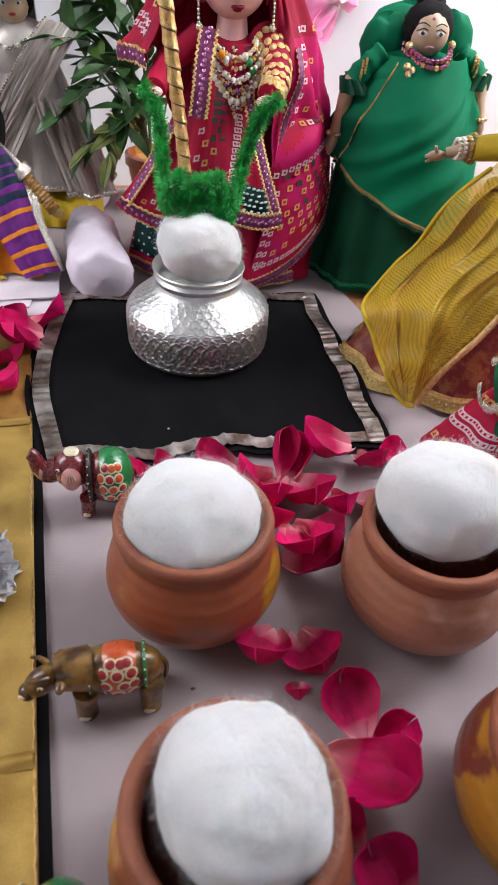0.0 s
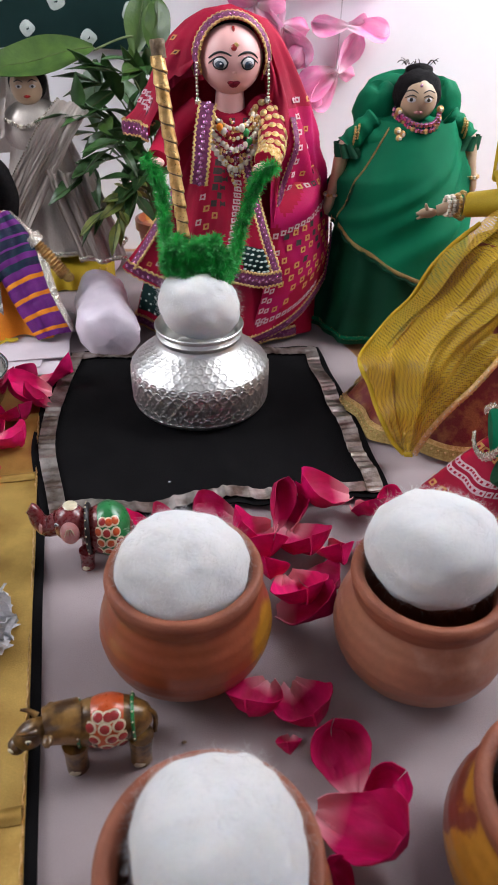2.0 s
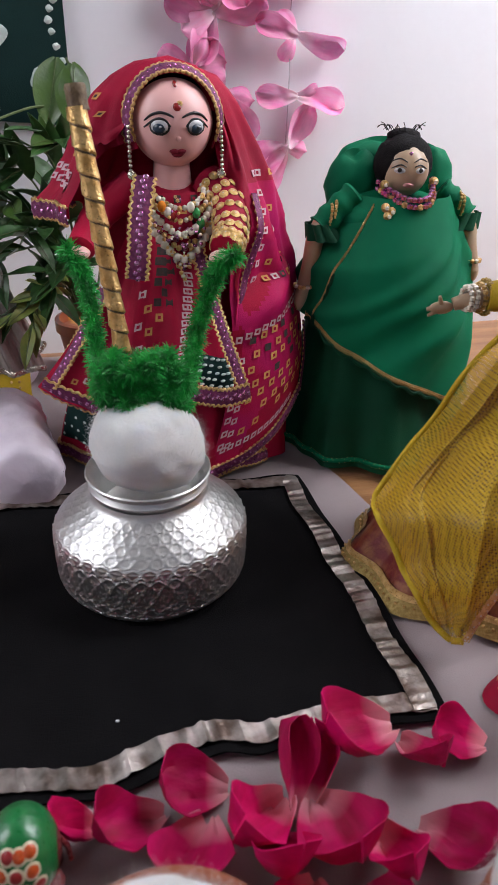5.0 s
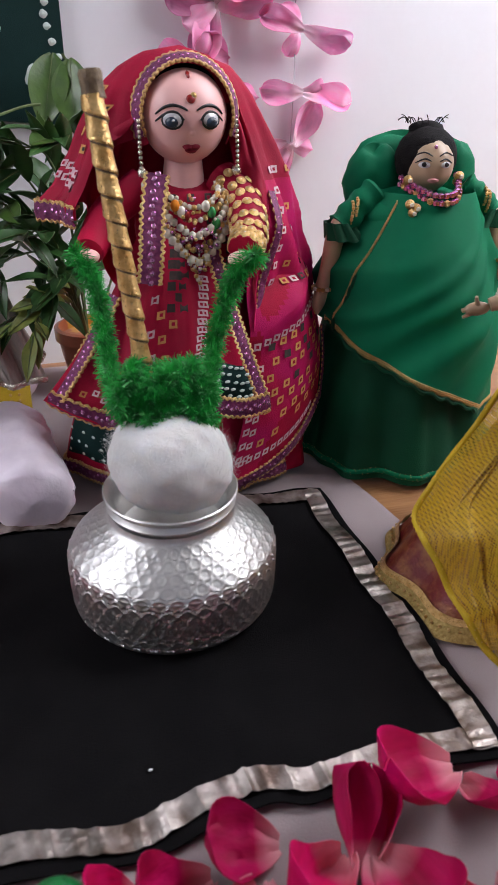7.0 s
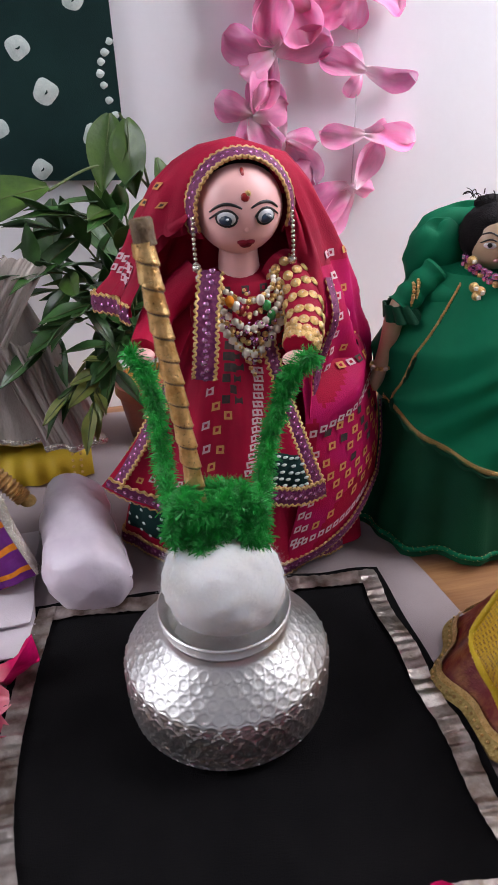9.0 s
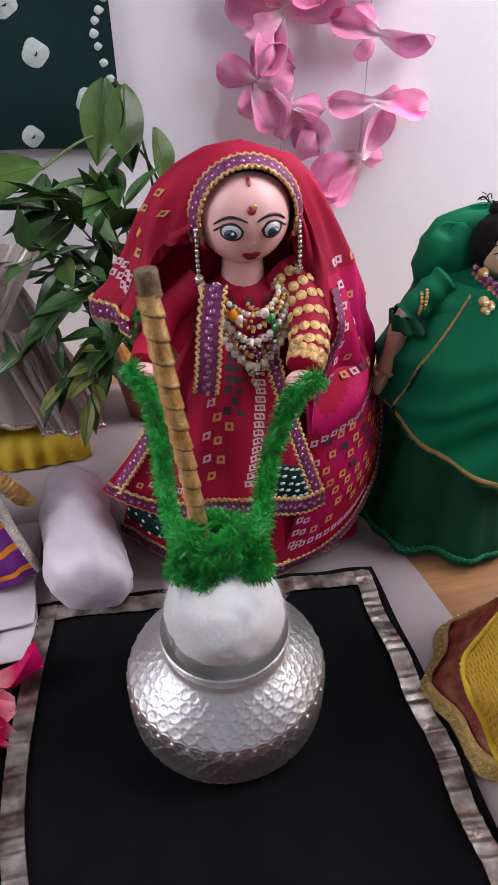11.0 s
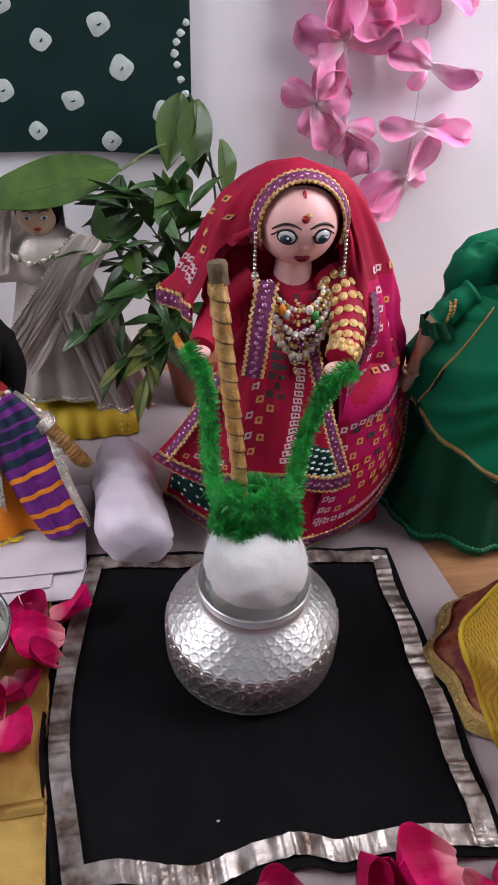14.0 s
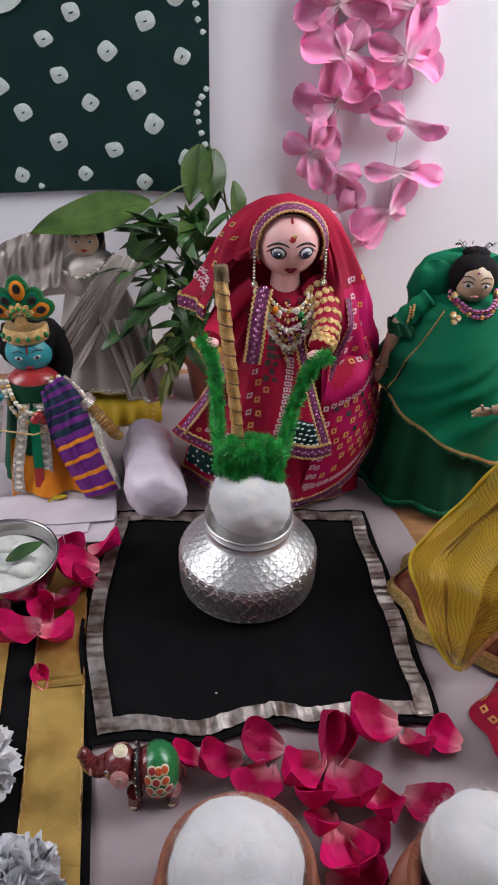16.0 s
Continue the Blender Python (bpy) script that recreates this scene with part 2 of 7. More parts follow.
LACE = mat("gold_lace", (0.55, 0.40, 0.14), (0.38, 0.25, 0.07), 0.5, 0.4, scale=500, bump=1.0, bscale=900)
SARI = mat("silver_tissue", (0.56, 0.50, 0.45), (0.34, 0.29, 0.26), 0.42, 0.40, scale=26, bump=0.4, bscale=900, stretch=(1, 1, 0.3))
SILVERBR = mat("silver_braid", (0.86, 0.82, 0.72), (0.55, 0.50, 0.42), 0.25, 0.85, scale=260, bump=0.9, bscale=700)
SATIN = mat("white_satin", (0.86, 0.77, 0.85), (0.78, 0.68, 0.78), 0.40, scale=40, bump=0.9, bscale=110, grain_of=0.1)
NAPKIN = mat("napkin_cotton", (0.66, 0.59, 0.63), (0.57, 0.50, 0.54), 0.85, scale=30, bump=0.3, bscale=1200, spec=0.22, grain_of=0.1)
TISSUE = mat("tissue_paper", (0.78, 0.78, 0.80), (0.70, 0.70, 0.73), 0.9, scale=80, bump=0.4, bscale=500)
ORANGE = mat("orange_cloth", (0.86, 0.30, 0.02), (0.74, 0.22, 0.015), 0.6, scale=30, bump=0.3, bscale=900, spec=0.22)
PURPLECL = mat("purple_silk", (0.20, 0.028, 0.26), (0.14, 0.02, 0.19), 0.5, scale=60, bump=0.4, bscale=1000, spec=0.22)
TEAL = mat("teal_silk", (0.012, 0.052, 0.075), (0.020, 0.022, 0.06), 0.5, scale=80, bump=0.4, bscale=1000, spec=0.22)
BLUEFACE = mat("blue_clay", (0.03, 0.33, 0.36), (0.03, 0.26, 0.30), 0.4, scale=60, bump=0.1)
LEAF = mat("leaf_green", (0.036, 0.110, 0.022), (0.018, 0.062, 0.014), 0.42, scale=60, bump=0.3, bscale=300, vary=5.0, coat=0.15)
LEAF_L = mat("leaf_light", (0.060, 0.120, 0.018), (0.032, 0.075, 0.012), 0.42, scale=50, bump=0.3, bscale=300, vary=5.0, coat=0.15)
LEAF_Y = mat("leaf_yellowish", (0.24, 0.26, 0.05), (0.13, 0.2, 0.04), 0.45, scale=70, bump=0.3, bscale=300, vary=5.0)
STEM = mat("stem_green", (0.09, 0.13, 0.04), (0.07, 0.09, 0.03), 0.6, scale=80)
PAINT_OR = mat("orange_paint", (0.62, 0.10, 0.02), (0.55, 0.08, 0.015), 0.3, scale=90, coat=0.6)
PAINT_GR = mat("green_paint", (0.01, 0.20, 0.05), (0.008, 0.16, 0.04), 0.3, scale=90, coat=0.6)
PAINT_CR = mat("cream_paint", (0.75, 0.68, 0.48), (0.7, 0.6, 0.4), 0.3, scale=150, coat=0.5)
PAINT_PK = mat("pink_paint", (0.72, 0.38, 0.36), (0.6, 0.22, 0.22), 0.35, scale=250, coat=0.4)
PAINT_RD = mat("red_paint", (0.40, 0.03, 0.03), None, 0.3, scale=150, coat=0.5)
PAINT_MR = mat("maroon_paint", (0.15, 0.018, 0.022), (0.22, 0.03, 0.03), 0.28, scale=70, coat=0.6)
PAINT_BR = mat("bronze_paint", (0.07, 0.030, 0.008), (0.27, 0.14, 0.03), 0.35, 0.2, scale=110, lo=0.4, hi=0.6, coat=0.5)
THREAD = mat("clear_thread", (0.75, 0.75, 0.78), None, 0.2, scale=100, see=0.35)
BUTTER = mat("butter", (0.72, 0.72, 0.66), (0.62, 0.62, 0.58), 0.5, scale=80, bump=0.3, sub=0.2)
GREY_PRINT = mat("grey_print", (0.40, 0.38, 0.40), None, 0.8, scale=300)
BROWNTIP = mat("worn_tip_and_grooves", (0.12, 0.075, 0.04), (0.22, 0.15, 0.08), 0.5, 0.2, scale=300, bump=0.8)


# ---- mesh building ----
V = Vector


def spline(pts, n):
    """n points along a smooth curve through pts."""
    pts = [V(p) for p in pts]
    out = []
    for i in range(n):
        s = i / (n - 1) * (len(pts) - 1)
        k = min(int(s), len(pts) - 2)
        f = s - k
        p0, p1, p2, p3 = pts[max(k - 1, 0)], pts[k], pts[k + 1], pts[min(k + 2, len(pts) - 1)]
        out.append(0.5 * ((2 * p1) + (p2 - p0) * f + (2 * p0 - 5 * p1 + 4 * p2 - p3) * f * f + (3 * p1 - p0 - 3 * p2 + p3) * f ** 3))
    return out


def interp(x, table):
    xs, ys = zip(*table)
    return float(np.interp(x, xs, ys))


class Mesh:
    """Collects faces with their materials; build() makes the object."""

    def __init__(self):
        self.v, self.f, self.m, self.mats = [], [], [], []

    def idx(self, material):
        if material not in self.mats:
            self.mats.append(material)
        return self.mats.index(material)

    def face(self, ids, mi):
        self.f.append(ids)
        self.m.append(mi)

    def grid(self, fn, nu, nv, material, closed=False, thick=0.0, pick=None):
        """A sheet from fn(u, v); thick gives it a second side. pick(u, v) may choose the material of a face."""
        cols = nu if closed else nu + 1
        pts = [[V(fn(i / nu, j / nv)) for i in range(cols)] for j in range(nv + 1)]
        mi = self.idx(material)
        base = len(self.v)

        def at(j, i):
            return base + j * cols + i % cols
        for row in pts:
            self.v += row
        for j in range(nv):
            for i in range(nu):
                k = self.idx(pick((i + 0.5) / nu, (j + 0.5) / nv)) if pick else mi
                self.face((at(j, i), at(j, (i + 1)), at(j + 1, (i + 1)), at(j + 1, i)), k)
        if thick:
            base2 = len(self.v)
            off = base2 - base
            for j in range(nv + 1):
                for i in range(cols):
                    a = pts[j][(i + 1) % cols] if closed or i < cols - 1 else pts[j][i]
                    b = pts[j][i - 1] if closed or i > 0 else pts[j][i]
                    c = pts[min(j + 1, nv)][i]
                    d = pts[max(j - 1, 0)][i]
                    n = (a - b).cross(c - d)
                    n = n.normalized() if n.length > 1e-12 else V((0, 0, 1))
                    self.v.append(pts[j][i] - n * thick)
            for j in range(nv):
                for i in range(nu):
                    k = self.idx(pick((i + 0.5) / nu, (j + 0.5) / nv)) if pick else mi
                    self.face((at(j + 1, i) + off, at(j + 1, i + 1) + off, at(j, i + 1) + off, at(j, i) + off), k)
            for i in range(nu):
                self.face((at(0, i + 1), at(0, i), at(0, i) + off, at(0, i + 1) + off), mi)
                self.face((at(nv, i), at(nv, i + 1), at(nv, i + 1) + off, at(nv, i) + off), mi)
            if not closed:
                for j in range(nv):
                    self.face((at(j, 0), at(j + 1, 0), at(j + 1, 0) + off, at(j, 0) + off), mi)
                    self.face((at(j + 1, nu), at(j, nu), at(j, nu) + off, at(j + 1, nu) + off), mi)
        return self

    def lathe(self, prof, c, material, seg=48, shape=None, pick=None, n=None):
        """A turned form of (radius, height) points round the upright axis at c. shape(angle, z) scales the radius."""
        if n:
            prof = [(p.x, p.y) for p in spline([(r, z, 0) for r, z in prof], n)]

        def fn(u, v):
            k = min(int(round(v * (len(prof) - 1))), len(prof) - 1)
            r, z = prof[k]
            a = u * 2 * math.pi
            s = shape(a, z) if shape else 1
            return (c[0] + r * s * math.cos(a), c[1] + r * s * math.sin(a), c[2] + z)
        return self.grid(fn, seg, len(prof) - 1, material, closed=True, pick=pick)

    def tube(self, pts, r, material, seg=8, ends=True):
        """A round rod along pts; r is a radius or a function of 0..1."""
        pts = [V(p) for p in pts]
        n = len(pts)
        mi = self.idx(material)
        base = len(self.v)
        side = None
        for i, p in enumerate(pts):
            t = (pts[min(i + 1, n - 1)] - pts[max(i - 1, 0)])
            t = t.normalized() if t.length > 1e-12 else V((0, 0, 1))
            if side is None:
                side = t.orthogonal().normalized()
            side = (side - t * side.dot(t))
            side = side.normalized() if side.length > 1e-9 else t.orthogonal().normalized()
            up = t.cross(side)
            rad = r(i / (n - 1)) if callable(r) else r
            for k in range(seg):
                a = 2 * math.pi * k / seg
                self.v.append(p + side * (rad * math.cos(a)) + up * (rad * math.sin(a)))
        for i in range(n - 1):
            for k in range(seg):
                a, b = base + i * seg + k, base + i * seg + (k + 1) % seg
                self.face((a, b, b + seg, a + seg), mi)
        if ends:
            self.face(tuple(base + k for k in reversed(range(seg))), mi)
            self.face(tuple(base + (n - 1) * seg + k for k in range(seg)), mi)
        return self

    def ball(self, c, r, material, nu=16, nv=10, turn=None, warp=None, pick=None):
        r = (r, r, r) if isinstance(r, (int, float)) else r
        c = V(c)

        def fn(u, v):
            a, b = u * 2 * math.pi, (v - 0.5) * math.pi
            p = V((math.cos(a) * math.cos(b), math.sin(a) * math.cos(b), math.sin(b)))
            if warp:
                p = p * warp(p)
            p = V((p.x * r[0], p.y * r[1], p.z * r[2]))
            if turn:
                p = turn @ p
            return c + p
        return self.grid(fn, nu, nv, material, closed=True, pick=pick)

    def bead(self, c, r, material):
        """A small eight-sided bead."""
        c = V(c)
        mi, b = self.idx(material), len(self.v)
        ring = [(math.cos(k * math.pi / 3), math.sin(k * math.pi / 3)) for k in range(6)]
        self.v += [c + V((0, 0, r))] + [c + V((x * r * 0.87, y * r * 0.87, r * 0.5)) for x, y in ring] + \
                  [c + V((x * r * 0.87, y * r * 0.87, -r * 0.5)) for x, y in ring] + [c - V((0, 0, r))]
        for k in range(6):
            n = (k + 1) % 6
            self.face((b, b + 1 + k, b + 1 + n), mi)
            self.face((b + 1 + k, b + 7 + k, b + 7 + n, b + 1 + n), mi)
            self.face((b + 13, b + 7 + n, b + 7 + k), mi)
        return self

    def disc(self, c, n, rx, ry, material, lift=0.0006, seg=14, up=(0, 0, 1), tilt=0.0):
        """A thin domed patch lying on a surface with the normal n."""
        n = V(n).normalized()
        x = V(up).cross(n)
        x = x.normalized() if x.length > 1e-6 else n.orthogonal().normalized()
        y = n.cross(x)
        mi, b = self.idx(material), len(self.v)
        c = V(c)
        self.v.append(c + n * lift * 1.6)
        for ring, h in ((0.72, 1.35), (1.0, 0.0)):
            for k in range(seg):
                a = 2 * math.pi * k / seg + tilt
                self.v.append(c + x * (rx * ring * math.cos(a)) + y * (ry * ring * math.sin(a)) + n * lift * h)
        for k in range(seg):
            j = (k + 1) % seg
            self.face((b, b + 1 + k, b + 1 + j), mi)
            self.face((b + 1 + k, b + 1 + seg + k, b + 1 + seg + j, b + 1 + j), mi)
        return self

    def motif(self, fn, u, v, s, material, lift=0.0008, eye=None, sign=1):
        """A small printed square with an open middle, following the sheet fn."""
        e = 0.004
        t = V(fn(u + e, v)) - V(fn(u - e, v))
        b = V(fn(u, v + e)) - V(fn(u, v - e))
        if t.length < 1e-9 or b.length < 1e-9:
            return
        n = t.cross(b).normalized() * (sign * lift)
        du, dv = min(0.05, s * e / t.length), min(0.05, s * e / b.length)
        mi, k = self.idx(material), len(self.v)
        for q in (1.0, 0.42):
            for x, y in ((-1, -1), (1, -1), (1, 1), (-1, 1)):
                self.v.append(V(fn(u + x * q * du, v + y * q * dv)) + n)
        for i in range(4):
            j = (i + 1) % 4
            self.face((k + i, k + j, k + 4 + j, k + 4 + i), mi)
        if eye:
            self.face((k + 4, k + 5, k + 6, k + 7), self.idx(eye))

    def trim(self, pts, normal, w, band=None, sequin=None, gold=None, step=0.0042):
        """A sewn braid: a band, wavy gold cord along both sides and a row of sequins. normal(p) gives the surface's way out."""
        band, sequin, gold = band or PURPLE, sequin or SEQUIN, gold or GOLD
        pts = [V(p) for p in pts]
        length = sum((b - a).length for a, b in zip(pts, pts[1:]))
        n = max(8, int(length / 0.0012))
        line = spline(pts, n)
        frames = []
        for i, p in enumerate(line):
            t = (line[min(i + 1, n - 1)] - line[max(i - 1, 0)]).normalized()
            nn = V(normal(p)).normalized()
            s = nn.cross(t).normalized()
            frames.append((p, t, nn, s))

        def fn(u, v):
            p, t, nn, s = frames[min(int(round(v * (n - 1))), n - 1)]
            x = (u - 0.5)
            return p + s * (x * w) + nn * (0.0012 + 0.0008 * math.cos(x * 3.1))
        self.grid(fn, 4, n - 1, band, thick=0.0012)
        for side in (-0.5, 0.5):
            self.tube([p + s * (side * w + 0.0011 * math.sin(i * 1.9)) + nn * 0.0018 for i, (p, t, nn, s) in enumerate(frames)], min(0.0012, w * 0.14), gold, seg=5)
        m = max(2, int(length / step))
        for i in range(m):
            p, t, nn, s = frames[int((i + 0.5) / m * (n - 1))]
            self.disc(p + nn * 0.002 + s * (0.0008 * (-1) ** i), nn + s * 0.25 * math.sin(i * 2.3) + t * 0.2 * math.cos(i * 3.7), w * 0.2, w * 0.2, sequin, 0.0009, seg=6)
        return self

    def data(self, name, loc=(0, 0, 0), sharp=50):
        me = bpy.data.meshes.new(name)
        o = V(loc)
        me.from_pydata([p - o for p in self.v], [], self.f)
        for m in self.mats:
            me.materials.append(m)
        me.polygons.foreach_set("material_index", self.m)
        me.polygons.foreach_set("use_smooth", [True] * len(self.f))
        me.set_sharp_from_angle(angle=radians(sharp))
        me.update()
        return me

    def build(self, name, loc=(0, 0, 0), parent=None, label="", sharp=50):
        base = loc
        ob = new(name, self.data(name, base, sharp))
        if parent:
            ob.parent = parent
        else:
            ob.location = base
        if label:
            ob["label"] = label
        return ob


def empty(name, loc, label, category, group="", kind=""):
    ob = new(name)
    ob.location = loc
    ob.empty_display_size = 0.02
    return tagged(ob, label, category, group, kind)


def piece(name, data, parent, m, label=""):
    """One more object on a mesh that others share, under its thing."""
    ob = new(name, data)
    ob.parent = parent
    ob.matrix_basis = m
    if label:
        ob["label"] = label
    return ob


def wob(p, scale, amp, seed=0.0):
    return amp * noise.noise(V(p) * scale + V((seed, seed * 1.7, seed * 0.3)))


def slab(name, x0, y0, z0, x1, y1, z1, material, label, category, bevel=0.0):
    """A plain block of the room's shell."""
    bm = bmesh.new()
    bmesh.ops.create_cube(bm, size=1, matrix=Matrix.LocRotScale(((x0 + x1) / 2, (y0 + y1) / 2, (z0 + z1) / 2), None, (x1 - x0, y1 - y0, z1 - z0)))
    if bevel:
        bmesh.ops.bevel(bm, geom=bm.edges[:], offset=bevel, segments=2, affect="EDGES")
    me = bpy.data.meshes.new(name)
    bm.to_mesh(me)
    bm.free()
    me.materials.append(material)
    return tagged(new(name, me), label, category, kind="structure")


# ---- the room ----
X0, X1, Y0, Y1, TOP = -1.2, 1.1, -2.4, 0.562, 2.6


def holed(name, along, lo, hi, at0, at1, hole, label):
    """A wall along an axis with one window opening (from, to, sill, head)."""
    a, b, s, h = hole
    bm = bmesh.new()
    for u0, u1, z0, z1 in ((lo, a, 0, TOP), (b, hi, 0, TOP), (a, b, 0, s), (a, b, h, TOP)):
        box = (u0, at0, z0, u1, at1, z1) if along == "x" else (at0, u0, z0, at1, u1, z1)
        x0, y0, z0, x1, y1, z1 = box
        bmesh.ops.create_cube(bm, size=1, matrix=Matrix.LocRotScale(((x0 + x1) / 2, (y0 + y1) / 2, (z0 + z1) / 2), None, (x1 - x0, y1 - y0, z1 - z0)))
    me = bpy.data.meshes.new(name)
    bm.to_mesh(me)
    bm.free()
    me.materials.append(WALL)
    return tagged(new(name, me), label, "wall", kind="structure")


slab("floor", X0 - 0.15, Y0 - 0.15, -0.08, X1 + 0.15, Y1, -0.004, WOOD, "warm brown polished wooden floor under the white sheet", "floor")
slab("wall_north", X0, Y1, -0.08, X1, Y1 + 0.15, TOP, WALL, "plain white painted wall behind the dolls", "wall")
# walls out of view; west and south openings are added to bring in fill light
holed("wall_west", "y", Y0, Y1 + 0.15, X0 - 0.15, X0, (-0.12, 0.52, 0.60, 1.50), "plain white painted side wall, out of view, with a window opening added for fill light")
holed("wall_east", "y", Y0, Y1 + 0.15, X1, X1 + 0.15, (-0.02, 0.53, 0.50, 1.50), "plain white painted wall with a window opening")
holed("wall_south", "x", X0 - 0.15, X1 + 0.15, Y0 - 0.15, Y0, (-0.95, 0.55, 1.0, 2.1), "plain white painted wall, out of view, with a high opening added for fill light")
slab("ceiling", X0 - 0.15, Y0 - 0.15, TOP, X1 + 0.15, Y1 + 0.15, TOP + 0.1, CEIL, "plain white painted ceiling", "ceiling")

# the white sheet spread on the floor; its far edge leaves some wood bare
def sheet_right(y):
    return 0.352 - 0.31 * y + 0.006 * math.sin(y * 31)


def sheet_at(u, v):
    y = -0.9 + 1.44 * v
    x = -1.0 + (sheet_right(y) + 1.0) * (1 - (1 - u) ** 1.6)
    z = 0.0016 * noise.noise(V((x * 9, y * 7, 0))) + 0.0009 * noise.noise(V((x * 30, y * 24, 2)))
    ridge = math.exp(-((x - 0.185 + 0.35 * (y + 0.2)) / 0.008) ** 2) * (0.0022 if y < 0 else 0.0008)
    return (x, y, z - 0.0015 + ridge)


tagged(Mesh().grid(sheet_at, 130, 150, SHEET, thick=-0.0012).build("cotton_sheet"), "off-white cotton sheet spread over the wooden floor, lightly creased", "sheet", kind="structure")


# ---- gold and black striped cloth ----
runner = empty("brocade_runner", (-0.03, -0.2, 0.002), "gold brocade and black striped sari border lying on the sheet", "cloth")


def band(name, a, b, material, lift, label=""):
    def fn(u, v):
        y = -0.62 + 0.85 * v
        x = -0.075 * y + a + (b - a) * u
        return (x, y, lift + 0.0007 * math.sin(y * 55 + x * 20) + 0.0016 * noise.noise(V((x * 26, y * 20, 3))) + 0.0008 * abs(noise.noise(V((x * 50, y * 60, 8)))) + 0.0016)
    Mesh().grid(fn, 10, 120, material, thick=-0.0007).build(name, (-0.03, -0.2, 0.002), runner, label)


band("black_edge", -0.0055, 0.0005, BLACK, 0.0006)
band("gold_band", -0.0445, -0.0052, GOLDFAB, 0.0016, "shiny gold brocade band")
band("black_stripe", -0.0655, -0.0442, BLACK, 0.0006)
band("gold_band", -0.16, -0.0652, GOLDFAB, 0.0016, "shiny gold brocade band")
for x in (-0.0062, -0.0436, -0.0662):
    Mesh().tube([(-0.075 * y + x + 0.0004 * math.sin(k * 2.1), y, 0.0042) for k, y in enumerate(np.linspace(-0.61, 0.22, 240))], 0.0007, GOLD, seg=4).build("stitching", (-0.03, -0.2, 0.002), runner)


for y0 in (-0.206, -0.262, 0.05):
    def pleat(u, v, y0=y0):
        y = y0 - 0.004 + 0.008 * v + 0.002 * u
        x = -0.075 * y - 0.0440 + 0.0375 * u
        return (x, y, 0.0044 + 0.0022 * math.sin(math.pi * v) + 0.0006 * noise.noise(V((x * 60, y * 60, 2))))
    Mesh().grid(pleat, 14, 8, GOLDFAB, thick=-0.0006).build("pleat", (-0.03, -0.2, 0.002), runner, "pressed fold across the gold band")


# ---- the black mat ----
MAT_LEFT = ((0, 0.0), (0.12, -0.006), (0.33, -0.0165), (0.5, -0.0175), (0.7, -0.012), (0.85, -0.005), (1, 0.002))
MAT_FRONT = ((0, 0.0), (0.14, 0.004), (0.30, -0.004), (0.42, 0.003), (0.47, 0.007), (0.53, 0.010), (0.57, 0.008), (0.62, 0.003), (0.72, 0.005), (0.85, 0.004), (1, 0.0))

MAT_LEFT = [(p.x, p.y) for p in spline([(a, b, 0) for a, b in MAT_LEFT], 70)]
MAT_FRONT = [(p.x, p.y) for p in spline([(a, b * 0.7, 0) for a, b in MAT_FRONT], 90)]


def mat_at(u, v, lift=0.0):
    left, right = interp(v, MAT_LEFT), 0.2515 + 0.003 * math.sin(v * 3) * (1 - v)
    x = left + (right - left) * u
    front, back = interp(u, MAT_FRONT) - 0.004 - 0.003 * u, 0.252 - 0.019 * u
    y = front + (back - front) * v
    d = min(u, v, 1 - u, 1 - v)
    wave = 0.0022 * math.exp(-d * 14) * (0.5 + 0.5 * math.sin(u * 31 + v * 23)) + 0.0014 * noise.noise(V((x * 18, y * 18, 5)))
    wave += 0.0022 * math.exp(-((u - 0.55) / 0.030) ** 2) * math.exp(-v * 2.6)
    return V((x, y, 0.0024 + wave + lift))


mat_loc = (0.125, 0.12, 0.004)
black_mat = tagged(Mesh().grid(lambda u, v: mat_at(u, v), 110, 100, BLACK, thick=-0.0012).build("black_mat", mat_loc),
                   "square black cloth mat with a crinkled silver-gold ribbon border", "mat")


def ribbon(fn, n, label):
    Mesh().grid(fn, 6, n, RIBBON, thick=-0.0005).build("ribbon", mat_loc, black_mat, label)


def pucker(s, q):
    """Soft crinkles with a sharp crease every few of them."""
    lift = 0.0007 * math.sin(s * 150 + 2.5 * math.sin(s * 37)) * (0.5 + 0.5 * noise.noise(V((s * 40, q, 1)))) + 0.0030
    for k in range(13):
        c = (k + 0.5 + 0.8 * noise.noise(V((k * 1.7, q * 5.3, 4)))) / 13
        lift += 0.0017 * math.exp(-((s - c) / 0.008) ** 2) * (0.4 + abs(noise.noise(V((k * 2.9, q, 9)))) * 1.5)
    return lift


A, W = 0.022, 0.050
ribbon(lambda q, s: mat_at(A + s * (1 - 2 * A), A + W * q + 0.005 * math.sin(s * 17), pucker(s, 1)), 170, "wrinkled silver ribbon")
ribbon(lambda q, s: mat_at(A + s * (1 - 2 * A), 1 - A - W * q, pucker(s, 2)), 170, "wrinkled silver ribbon")
ribbon(lambda q, s: mat_at(A + W * q * 0.95, A + s * (1 - 2 * A), pucker(s, 3) + 0.0006), 170, "wrinkled silver ribbon")
ribbon(lambda q, s: mat_at(1 - A - W * q * 0.95 + 0.004 * math.sin(s * 21), A + s * (1 - 2 * A), pucker(s, 4) + 0.0006), 170, "wrinkled silver ribbon")


tagged(Mesh().ball((0.0892, 0.031, 0.0052), (0.0011, 0.0007, 0.0005), TISSUE, 8, 6).build("lint_speck", (0.0892, 0.031, 0.005)), "tiny white speck of lint on the black mat", "lint")
